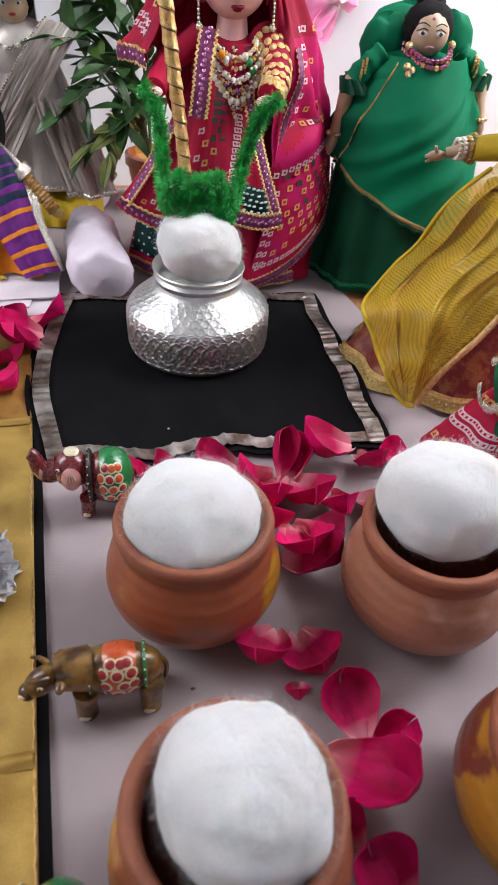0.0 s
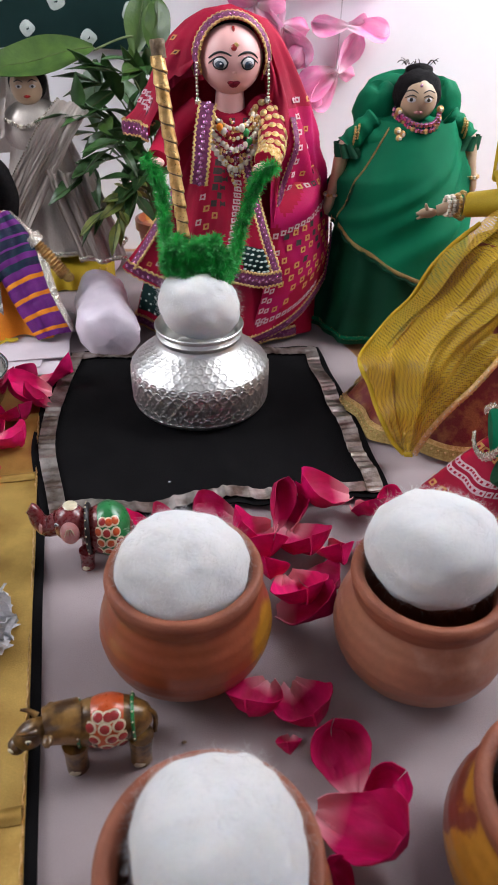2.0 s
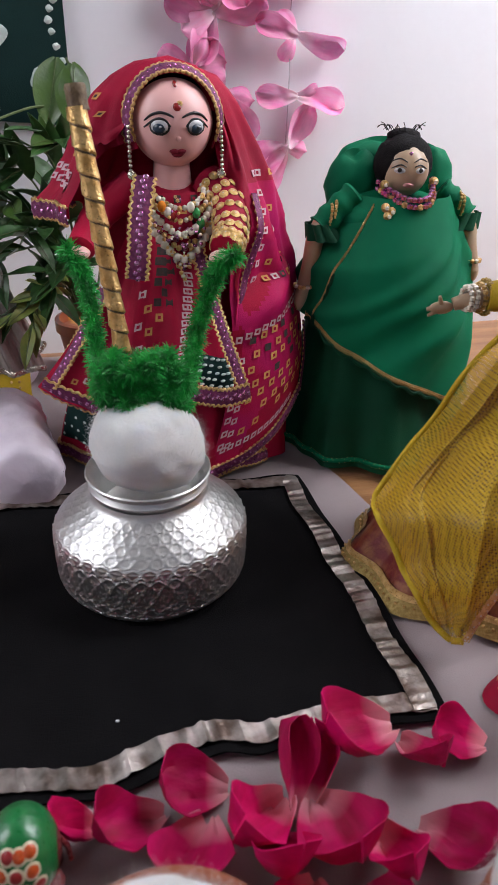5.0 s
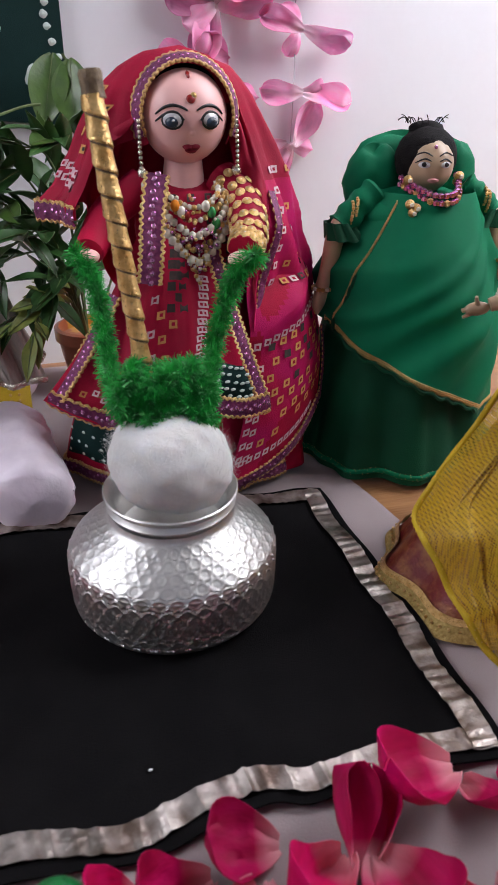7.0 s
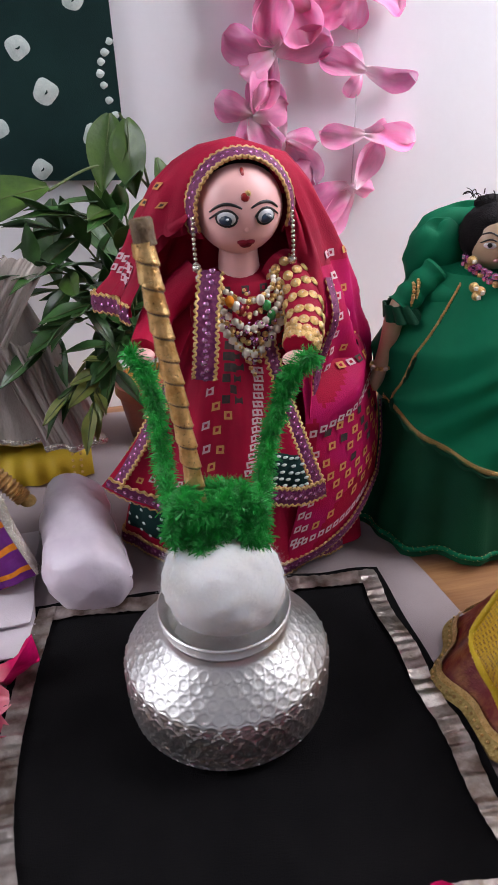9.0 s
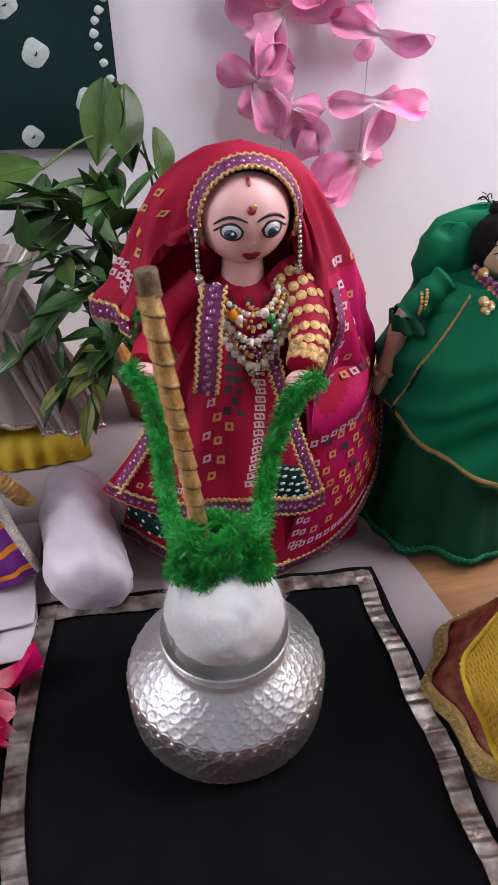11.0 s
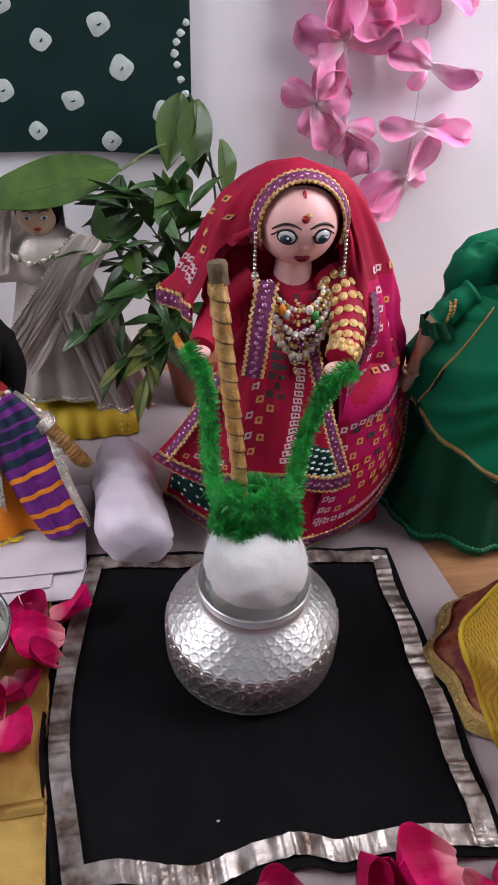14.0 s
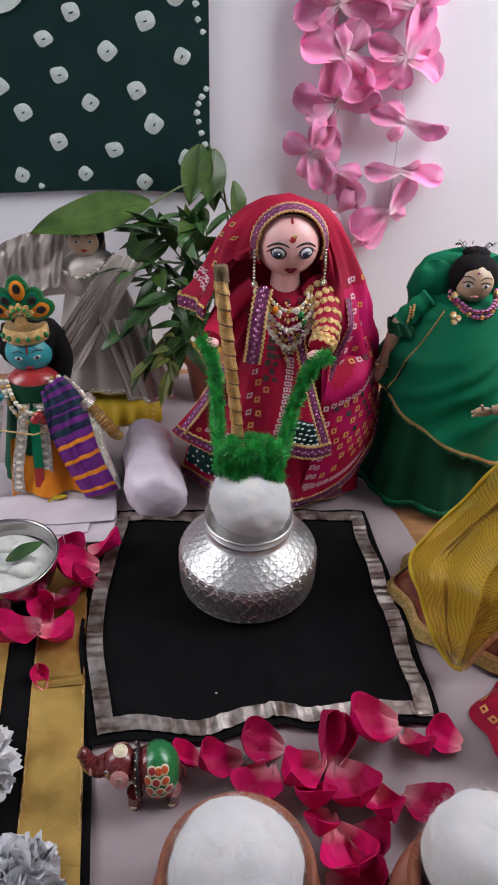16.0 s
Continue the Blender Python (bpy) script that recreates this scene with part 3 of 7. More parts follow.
tagged(Mesh().ball((0.085, -0.177, 0.0016), (0.0014, 0.0009, 0.0006), BROWNTIP, 8, 6).build("crumb", (0.085, -0.177, 0.001)), "tiny dark crumb lying on the cotton sheet", "crumb")


# ---- cotton wool ----
def cotton(name, c, r, seed, label, lump=0.10, lean=0.0):
    """A loose wad of cotton wool with stray fibres, leaning to one side."""
    rnd = random.Random(seed)
    turn = Matrix.Rotation(radians(lean), 3, "Y")

    def warp(p):
        q = V((p.x, p.y, p.z))
        d = 1 + lump * noise.noise(q * 1.3 + V((seed, 0, 0))) + 0.04 * noise.noise(q * 3.1 + V((0, seed, 0))) + 0.014 * noise.noise(q * 11 + V((0, 0, seed))) + 0.008 * noise.noise(q * 30)
        crease = abs(noise.noise(q * 1.1 + V((seed * 2, 3, 1))))
        return d - 0.02 * math.exp(-(crease / 0.08) ** 2)
    ob = tagged(Mesh().ball(c, r, COTTON, 64, 44, warp=warp, turn=turn).build(name, c), label, "cotton wool", "cotton wads in the pots")
    fib = Mesh()
    for _ in range(4200):
        d = V((rnd.gauss(0, 1), rnd.gauss(0, 1), rnd.gauss(0.25, 0.8))).normalized()
        p = turn @ (V((d.x * r[0], d.y * r[1], d.z * r[2])) * warp(d))
        out = turn @ d
        t = out.cross(V((rnd.gauss(0, 1), rnd.gauss(0, 1), rnd.gauss(0, 1)))).normalized()
        ln = rnd.uniform(0.004, 0.012)
        rise = rnd.uniform(0.0, 0.0016) if rnd.random() < 0.75 else rnd.uniform(0.0018, 0.0055)
        fib.tube([V(c) + p + t * (ln * (s - 0.3)) + out * (rise * s * s - 0.0004) for s in (0, 0.4, 0.75, 1)], 0.00003, COTTON, seg=3, ends=False)
    tagged(fib.build("fuzz", c, ob), kind="stuff")
    return ob


# ---- the hammered metal pot ----
PX, PY, PZ = 0.1240, 0.1485, 0.0040
prof = [(0.0, 0.0), (0.040, 0.0), (0.0520, 0.0008), (0.0562, 0.0035), (0.0578, 0.0090), (0.0583, 0.0180), (0.0584, 0.0290), (0.0582, 0.0365), (0.0574, 0.0398), (0.0550, 0.0428),
        (0.0495, 0.0475), (0.0440, 0.0518), (0.0390, 0.0555), (0.0355, 0.0588), (0.0340, 0.0620)]
line = [(p.x, p.y) for p in spline([(r, z, 0) for r, z in prof], 130)]
run = [0.0]
for (r0, z0), (r1, z1) in zip(line, line[1:]):
    run.append(run[-1] + math.hypot(r1 - r0, z1 - z0))


def hammered(a, k):
    """The depth of the beaten pattern: scales on the wall, round dents on the shoulder."""
    r, z = line[k]
    if z < 0.004 or z > 0.059:
        return 0.0
    fade = min(1, (z - 0.004) / 0.003, (0.059 - z) / 0.004)
    rows = run[k] / 0.0068
    n = 40
    j = math.floor(rows)
    fu = a / (2 * math.pi) * n + 0.5 * (j % 2)
    x, y = (fu - math.floor(fu) - 0.5) * 2, (rows - j - 0.5) * 2
    if z < 0.0385:
        d = abs(x) * 0.9 + abs(y) * 0.75
        return fade * (0.0013 * math.exp(-((d - 0.95) / 0.16) ** 2) + 0.0003 * (1 - min(1, d)))
    return fade * 0.00055 * math.exp(-((math.hypot(x, y * 0.95) - 0.86) / 0.17) ** 2)


def pot_fn(u, v):
    k = min(int(round(v * (len(line) - 1))), len(line) - 1)
    r, z = line[k]
    a = u * 2 * math.pi
    rr = r + hammered(a, k) + 0.0004 * math.sin(2 * a + 1)
    return (PX + rr * math.cos(a), PY + rr * math.sin(a), PZ + z)


pot = empty("metal_pot", (PX, PY, PZ), "hammered silvery aluminium pot standing on the black mat, filled with cotton", "pot")
Mesh().grid(pot_fn, 352, 129, SILVER, closed=True).build("body", (PX, PY, PZ), pot)
NECK = [(0.0338, 0.0590), (0.0332, 0.0615), (0.0336, 0.0632), (0.0358, 0.0650), (0.0362, 0.0664), (0.0352, 0.0676), (0.0344, 0.0692), (0.0368, 0.0722), (0.0374, 0.0735), (0.0366, 0.0742),
        (0.0345, 0.0722), (0.0318, 0.0690), (0.0310, 0.0610), (0.0318, 0.0560), (0.0300, 0.0480), (0.0, 0.0470)]
Mesh().lathe(NECK, (PX, PY, PZ), SILVER, 72).build("neck", (PX, PY, PZ), pot, "smooth rolled metal neck and rim")
cotton("cotton_wad", (PX + 0.0005, PY - 0.004, 0.0955), (0.0338, 0.0310, 0.0268), 3.1, "round wad of white cotton wool heaped in the metal pot", 0.05, 14)


# ---- clay pots ----
CLAY = [(0.0, 0.0), (0.018, 0.0), (0.028, 0.0008), (0.037, 0.006), (0.0435, 0.0145), (0.0468, 0.025), (0.0470, 0.033), (0.0448, 0.0425), (0.0420, 0.0490), (0.0402, 0.0535), (0.0396, 0.0560)]
RIM = [(0.0392, 0.0545), (0.0398, 0.0580), (0.0410, 0.0618), (0.0414, 0.0652), (0.0404, 0.0680), (0.0385, 0.0688), (0.0355, 0.0675), (0.0338, 0.0620), (0.0335, 0.0560), (0.0360, 0.0480),
       (0.0390, 0.0380), (0.0380, 0.0200), (0.0250, 0.0090), (0.0, 0.0080)]


def clay_pot(c, colour, label, scale, seed):
    pot = empty("clay_pot", c, label, "clay pot", "clay pots filled with cotton")

    def shape(a, z):
        return 1 + 0.012 * noise.noise(V((math.cos(a) * 1.3, math.sin(a) * 1.3, z * 20 + seed))) + 0.003 * math.sin(z * 900)

    s = [(r * scale, z * scale) for r, z in CLAY]
    Mesh().lathe(s, c, colour, 96, shape, n=60).build("body", c, pot)
    Mesh().lathe([(r * scale, z * scale) for r, z in RIM], c, CLAY_RIM, 96, shape, n=40).build("rim", c, pot, "thick rounded unglazed clay rim")
    return pot


clay_pot((0.0915, -0.120, 0.001), CLAY_RED, "rust-red clay pot with a yellow glaze patch, filled with cotton", 1.0, 2.3)
clay_pot((0.2185, -0.141, 0.001), CLAY_TAN, "worn tan clay pot with pale scuffs, filled with cotton", 1.0, 5.2)
clay_pot((0.0905, -0.262, 0.001), CLAY_MIX, "red and ochre clay pot, filled with cotton", 1.0, 8.4)
clay_pot((0.2350, -0.262, 0.001), CLAY_OCHRE, "ochre clay pot with maroon streaks, filled with cotton", 1.0, 4.4)
cotton("cotton_wad", (0.0910, -0.118, 0.067), (0.0350, 0.0345, 0.0255), 11.2, "fluffy white cotton wool heaped in the rust-red clay pot")
cotton("cotton_wad", (0.2245, -0.130, 0.075), (0.0360, 0.0335, 0.0285), 6.6, "fluffy white cotton wool heaped in the tan clay pot")
cotton("cotton_wad", (0.0940, -0.260, 0.0690), (0.0312, 0.0340, 0.0240), 21.4, "fluffy white cotton wool heaped in the red and ochre clay pot")
cotton("cotton_wad", (0.2360, -0.262, 0.069), (0.032, 0.032, 0.024), 19.3, "fluffy white cotton wool heaped in the ochre clay pot")


# ---- rose petals ----
def petal_mesh(name, length, width, cup, curl, seed, material, notch=0.1, thick=0.0004, nu=10, nv=12):
    def fn(u, v):
        x = (u - 0.5) * 2
        w = width * ((v + 0.05) / 0.63) ** 0.6 if v < 0.58 else width * (1 - ((v - 0.58) / 0.42) ** 2.6 * 0.999) ** 0.5
        y = length * v - notch * length * math.exp(-(x / 0.35) ** 2) * v ** 6
        z = cup * (x * x) * width * (0.4 + v) + curl * length * (v ** 2.2) + 0.16 * length * noise.noise(V((x * 1.4, v * 2.0, seed * 3.1))) + 0.05 * length * noise.noise(V((x * 4, v * 5, seed)))
        z += 0.12 * length * max(0, abs(x) - 0.6) * math.sin(v * 7 + seed)
        return (x * w * 0.5, y - length * 0.5, z)
    return Mesh().grid(fn, nu, nv, material, thick=thick).data(name)


ROSES = [petal_mesh("petal", 0.036, 0.036, 0.34, 0.12, 1, ROSE), petal_mesh("petal", 0.038, 0.030, 0.42, 0.18, 2, ROSE), petal_mesh("petal", 0.031, 0.034, 0.30, -0.10, 3, ROSE, 0.2),
         petal_mesh("petal", 0.042, 0.017, 0.7, 0.05, 4, ROSE, 0), petal_mesh("petal", 0.024, 0.021, 0.5, 0.3, 5, ROSE)]


def lay(name, data, x, y, rx, ry, rz, label, category, group, z=0.001, scale=1.0):
    """Sets a loose thing down on its lowest point."""
    m = Euler((radians(rx), radians(ry), radians(rz))).to_matrix()
    low = min((m @ v.co).z for v in data.vertices) * scale
    ob = new(name, data)
    ob.matrix_basis = Matrix.LocRotScale((x, y, z - low), Euler((radians(rx), radians(ry), radians(rz))), (scale,) * 3)
    return tagged(ob, label, category, group)


# x, y, shape, size, lean, turn: the tip of a petal points along its turn, its pale foot the other way
PETALS_BY_MAT = (
    (0.198, -0.010, 0, 1.25, 16, 95), (0.160, -0.018, 3, 1.10, 40, 5), (0.175, -0.020, 4, 1.30, 20, 330), (0.224, -0.026, 1, 0.85, 30, 200), (0.247, -0.020, 2, 0.95, 18, 60), (0.066, -0.022, 4, 1.05, 20, 90),
    (0.088, -0.025, 1, 1.00, 22, 100), (0.118, -0.014, 0, 1.00, 20, 80), (0.114, -0.044, 2, 1.20, 12, 150), (0.141, -0.037, 1, 1.15, 24, 120), (0.173, -0.050, 0, 1.25, 18, 190), (0.144, -0.054, 4, 1.50, 25, 185),
    (0.192, -0.066, 1, 0.95, 30, 190), (0.219, -0.067, 0, 1.05, 22, 220))
PETALS_BETWEEN_POTS = (
    (0.152, -0.074, 4, 1.2, 28, 150), (0.162, -0.090, 0, 1.15, 15, 190), (0.178, -0.084, 2, 0.95, 20, 240), (0.163, -0.112, 1, 1.10, 22, 250), (0.126, -0.162, 0, 0.98, 18, 150), (0.149, -0.168, 2, 1.10, 22, 195),
    (0.138, -0.189, 4, 0.70, 30, 170), (0.160, -0.202, 0, 1.00, 20, 10), (0.175, -0.219, 4, 1.10, 25, 300), (0.160, -0.236, 1, 1.30, 16, 235), (0.143, -0.255, 4, 0.90, 25, 30), (0.155, -0.275, 2, 1.00, 20, 20))
PETALS_BY_BOWL = (
    (-0.026, 0.166, 0, 1.20, 25, 100), (-0.003, 0.186, 1, 1.00, 28, 265), (-0.033, 0.192, 2, 1.00, 15, 40), (-0.033, 0.128, 0, 1.00, 25, 210), (-0.065, 0.095, 1, 1.20, 25, 120), (-0.035, 0.094, 2, 1.10, 25, 250),
    (-0.041, 0.052, 4, 0.75, 15, 20), (-0.048, 0.116, 4, 1.20, 30, 20), (-0.086, 0.104, 0, 1.00, 25, 70), (-0.018, 0.146, 4, 1.20, 30, 90))
for x, y, k, size, lean, turn in PETALS_BY_MAT + PETALS_BETWEEN_POTS + PETALS_BY_BOWL:
    lay("rose_petal", ROSES[k], x, y, lean * (0.9 if k == 3 else 0.4), lean * 0.6 * math.sin(turn * 0.3), turn, "curled crimson-pink rose petal lying loose on the cloth", "petal", "scattered rose petals",
        z=0.0035 if x < 0.03 else (0.007 if y > -0.014 else 0.0015), scale=size * 0.88)


# ---- painted animal figures ----
def legs(m, spots, top, r, material, toe=None):
    for x, y in spots:
        m.tube([(x, y, 0.0005), (x, y, 0.004), (x + 0.0005, y, top * 0.6), (x + 0.001, y, top)], lambda s: r * (1.12 - 0.15 * s + 0.35 * s ** 3), material, 12)
        if toe:
            m.disc((x - 0.001, y - r, 0.003), (0, -1, 0.2), r * 0.6, 0.0018, toe)


def saddle(m, c, r, n0, material, rims, dots):
    """A painted rug over the back, edged with dotted lines."""
    m.ball(c, r, material, 40, 26)
    for i, (a, z, colour) in enumerate(dots):
        d = V((math.cos(a) * math.cos(z), math.sin(a) * math.cos(z), math.sin(z)))
        p = V(c) + V((d.x * r[0], d.y * r[1], d.z * r[2]))
        n = V((d.x / r[0], d.y / r[1], d.z / r[2]))
        m.disc(p, n, 0.0036, 0.0034, PAINT_CR, 0.0003)
        m.disc(p + n.normalized() * 0.0005, n, 0.0025, 0.0024, colour, 0.0003)


ec = V((0.0465, -0.043, 0.0230))
e = Mesh()
e.ball(ec, (0.0185, 0.0162, 0.0168), PAINT_MR, 32, 20)
saddle(e, ec + V((0.0025, 0, 0.0004)), (0.0155, 0.0174, 0.0180), None, PAINT_GR, None,
       [(-1.57 + dx, dz, PAINT_OR if (i + j) % 3 else PAINT_RD) for j, dz in enumerate((-0.30, 0.08, 0.46, 0.84)) for i, dx in enumerate((-0.52 + 0.15 * (j % 2), -0.08 + 0.15 * (j % 2), 0.38 + 0.1 * (j % 2)))])
e.tube([(0.0345, -0.043 + 0.0150 * math.sin(a), 0.0240 + 0.0154 * math.cos(a)) for a in np.linspace(-2.3, 2.3, 26)], 0.0018, INK, 8)
for a in np.linspace(-2.1, 2.1, 15):
    e.bead((0.0337, -0.043 - 0.0168 * math.sin(a), 0.0240 + 0.0172 * math.cos(a)), 0.0006, PAINT_CR)
e.ball((0.0225, -0.0425, 0.0300), (0.0128, 0.0118, 0.0122), PAINT_MR, 28, 18)
e.tube(spline([(0.015, -0.042, 0.031), (0.0065, -0.0415, 0.0275), (0.0010, -0.041, 0.0315), (-0.0015, -0.0405, 0.0390), (-0.0045, -0.040, 0.0420)], 18), lambda s: 0.0078 - 0.0040 * s, PAINT_MR, 14)
e.disc((0.0225, -0.0540, 0.0305), (-0.05, -1, 0.25), 0.0068, 0.0075, PAINT_PK, 0.0014, 18)
e.disc((0.0225, -0.0310, 0.0305), (-0.05, 1, 0.25), 0.0068, 0.0075, PAINT_PK, 0.0014, 18)
for q in (-0.0035, -0.0012, 0.0012, 0.0035):
    e.tube([(0.0225 + q * 0.4, -0.0556, 0.0345), (0.0225 + q, -0.0560, 0.0300), (0.0225 + q * 1.3, -0.0552, 0.0255)], 0.0004, PAINT_CR, 5)
e.disc((0.0235, -0.041, 0.0420), (0, 0, 1), 0.0050, 0.0055, PAINT_CR, 0.0007)
e.disc((0.0140, -0.0510, 0.0355), (-0.5, -1, 0.4), 0.0017, 0.0011, EYE_W, 0.0005)
e.disc((0.0138, -0.0514, 0.0357), (-0.5, -1, 0.4), 0.0007, 0.0007, INK, 0.0012)
e.disc((0.0020, -0.0465, 0.0300), (-0.2, -1, 0.1), 0.0016, 0.0040, PAINT_PK, 0.0006)
legs(e, ((0.031, -0.052), (0.031, -0.034), (0.058, -0.052), (0.058, -0.034)), 0.014, 0.0046, PAINT_MR, PAINT_CR)
e.tube([(0.0645, -0.043, 0.026), (0.0670, -0.043, 0.020), (0.0675, -0.043, 0.012)], 0.0012, PAINT_MR, 6)
e.v = [V((0.0465, -0.036, 0)) + (lambda q: V((q.x * 0.90, q.y * 0.95, q.z * 1.06)))(p - V((0.047, -0.043, 0))) for p in e.v]
elephant = tagged(e.build("elephant_figurine", (0.035, -0.043, 0)), "small painted maroon elephant figure with a green dotted rug", "figurine", "painted animal figures")

copy_thing(elephant, pose(0.013, -0.287, 0.003))

cc = V((0.047, -0.180, 0.0275))
cow = Mesh()
cow.ball(cc, (0.0240, 0.0125, 0.0138), PAINT_BR, 32, 20)
saddle(cow, cc + V((0.001, 0, 0.0003)), (0.0165, 0.0130, 0.0146), None, PAINT_OR, None,
       [(-1.57 + dx, dz, PAINT_RD) for j, dz in enumerate((-0.3, 0.15, 0.6, 1.0)) for i, dx in enumerate((-0.62 + 0.2 * (j % 2), -0.05 + 0.2 * (j % 2), 0.48))])
for x in (0.0335, 0.0610):
    cow.tube([(x, -0.180 + 0.0108 * math.sin(a), 0.0276 + 0.0118 * math.cos(a)) for a in np.linspace(-2.5, 2.5, 26)], 0.0010, PAINT_GR, 8)
    for a in np.linspace(-2.1, 2.1, 11):
        cow.bead((x, -0.180 - 0.0117 * math.sin(a), 0.0276 + 0.0127 * math.cos(a)), 0.0006, PAINT_CR)
cow.tube(spline([(0.0320, -0.180, 0.030), (0.0240, -0.1815, 0.0325), (0.0170, -0.183, 0.033)], 10), lambda s: 0.0118 - 0.0025 * s, PAINT_BR, 16)
cow.ball((0.0110, -0.185, 0.0315), (0.0105, 0.0068, 0.0068), PAINT_BR, 22, 14, turn=Euler((0, radians(-32), radians(12))).to_matrix())
cow.ball((0.0035, -0.187, 0.0265), (0.0048, 0.0050, 0.0045), PAINT_BR, 16, 10)
cow.disc((0.0010, -0.1905, 0.0275), (-0.5, -1, 0.2), 0.0020, 0.0012, PAINT_CR, 0.0005)
cow.disc((0.0105, -0.1915, 0.0345), (0, -1, 0.3), 0.0016, 0.0011, PAINT_CR, 0.0005)
cow.disc((0.0105, -0.1919, 0.0346), (0, -1, 0.3), 0.0007, 0.0007, INK, 0.0011)
for s in (-1, 1):
    cow.tube([(0.0140, -0.184 + s * 0.0045, 0.0375), (0.0100, -0.184 + s * 0.0065, 0.0400), (0.0060, -0.184 + s * 0.0070, 0.0405)], lambda q: 0.0020 * (1 - 0.7 * q), PAINT_BR, 8)
    cow.ball((0.0200, -0.184 + s * 0.0085, 0.036), (0.0028, 0.0045, 0.0018), PAINT_BR, 10, 6)
legs(cow, ((0.030, -0.187), (0.029, -0.173), (0.063, -0.187), (0.062, -0.173)), 0.022, 0.0052, PAINT_BR, PAINT_CR)
cow.tube(spline([(0.068, -0.180, 0.033), (0.072, -0.181, 0.028), (0.071, -0.182, 0.016)], 8), 0.0014, PAINT_BR, 6)
cow.v = [V((0.0485, -0.175, 0)) + (p - V((0.047, -0.180, 0))) * 0.94 for p in cow.v]
tagged(cow.build("cow_figurine", (0.045, -0.180, 0)), "small painted brown and gold cow figure with an orange dotted rug", "figurine", "painted animal figures")


# ---- tissue paper puffs ----
def puff(c, r, seed, label):
    rnd = random.Random(seed)
    m = Mesh()
    for k in range(34):
        d = V((rnd.gauss(0, 1), rnd.gauss(0, 1), abs(rnd.gauss(0.5, 0.7)))).normalized()
        q = d.to_track_quat("Z", "Y").to_matrix()
        size, ph = r * rnd.uniform(0.45, 0.7), rnd.uniform(0, 9)

        def fn(u, v, q=q, size=size, ph=ph, d=d):
            a, t = u * 6.283, v
            rr = size * t * (1 + 0.18 * math.sin(5 * a + ph) + 0.12 * math.sin(11 * a))
            h = 0.55 * r + size * (0.5 * t * t + 0.22 * t * math.sin(4 * a + ph) + 0.12 * t * math.sin(9 * a + 2 * ph))
            p = V(c) + q @ V((rr * math.cos(a), rr * math.sin(a), h * 0.9))
            return V((p.x, p.y, max(0.004, p.z)))
        m.grid(fn, 22, 4, TISSUE, closed=True)
    return tagged(m.build("tissue_flower", (c[0], c[1], 0.004), sharp=25), label, "paper flower", "white paper flowers")


puff((-0.034, -0.096, 0.012), 0.027, 4, "crumpled white tissue paper flower lying on the gold cloth")
puff((-0.074, -0.020, 0.012), 0.028, 9, "crumpled white tissue paper flower lying on the striped cloth")
puff((-0.090, -0.095, 0.012), 0.028, 12, "crumpled white tissue paper flower lying on the striped cloth")


# ---- steel bowl of butter ----
bl = (-0.083, 0.152, 0.005)
bowl = empty("steel_bowl", bl, "small steel bowl of white butter lumps with a green leaf", "bowl")
Mesh().lathe([(0.0, 0.0), (0.022, 0.0), (0.031, 0.003), (0.040, 0.014), (0.0445, 0.030), (0.0455, 0.0375), (0.0465, 0.0385), (0.0450, 0.0388), (0.0436, 0.037), (0.0425, 0.030), (0.038, 0.015), (0.029, 0.005), (0.0, 0.003)],
             bl, STEEL, 64, n=70).build("body", bl, bowl)
Mesh().lathe([(0.0, 0.027), (0.02, 0.0272), (0.036, 0.026), (0.0405, 0.024), (0.036, 0.018)], bl, BUTTER, 48, lambda a, z: 1 + 0.02 * math.sin(5 * a)).build("butter", bl, bowl, "white butter filling the bowl")
rnd = random.Random(5)
for _ in range(11):
    a, q = rnd.uniform(0, 6.28), rnd.uniform(0, 0.026)
    s = rnd.uniform(0.007, 0.012)
    Mesh().ball((bl[0] + q * math.cos(a), bl[1] + q * math.sin(a), 0.033), (s, s * 0.9, s * 0.6), BUTTER, 18, 12, warp=lambda p, z=s * 900: 1 + 0.25 * noise.noise(p * 1.8 + V((z, 0, 0)))).build("butter_lump", bl, bowl)


def leaf_mesh(name, length, width, bend, seed, material, fold=0.35, thick=0.0004, nv=12):
    def fn(u, v):
        x = (u - 0.5) * 2
        w = width * math.sin(math.pi * (0.02 + 0.98 * v) ** 0.85) ** 0.9
        z = fold * abs(x) * w * 0.5 + bend * length * v * v + 0.035 * length * noise.noise(V((x, v * 3, seed)))
        return (x * w * 0.5, length * v, z)
    m = Mesh().grid(fn, 6, nv, material, thick=thick)
    m.tube([V(fn(0.5, s)) + V((0, 0, 0.0003)) for s in np.linspace(-0.0, 0.97, 8)], lambda s: 0.0006 * (1.1 - s), STEM, 4)
    return m.data(name)


bowl_leaf = leaf_mesh("leaf", 0.034, 0.013, 0.05, 1, LEAF)
piece("leaf", bowl_leaf, bowl, Matrix.LocRotScale((0.004, -0.006, 0.037), Euler((0.15, 0.2, radians(-62))), None), "small green leaf")


# ---- folded napkin ----
def nap(x0, x1, y0, y1, z, t, m):
    def fn(u, v):
        x, y = x0 + (x1 - x0) * u + 0.0015 * math.sin(v * 9), y0 + (y1 - y0) * v + 0.0012 * math.sin(u * 13)
        return (x, y, z + 0.0008 * noise.noise(V((x * 30, y * 30, z * 99))))
    m.grid(fn, 40, 20, NAPKIN, thick=-t)


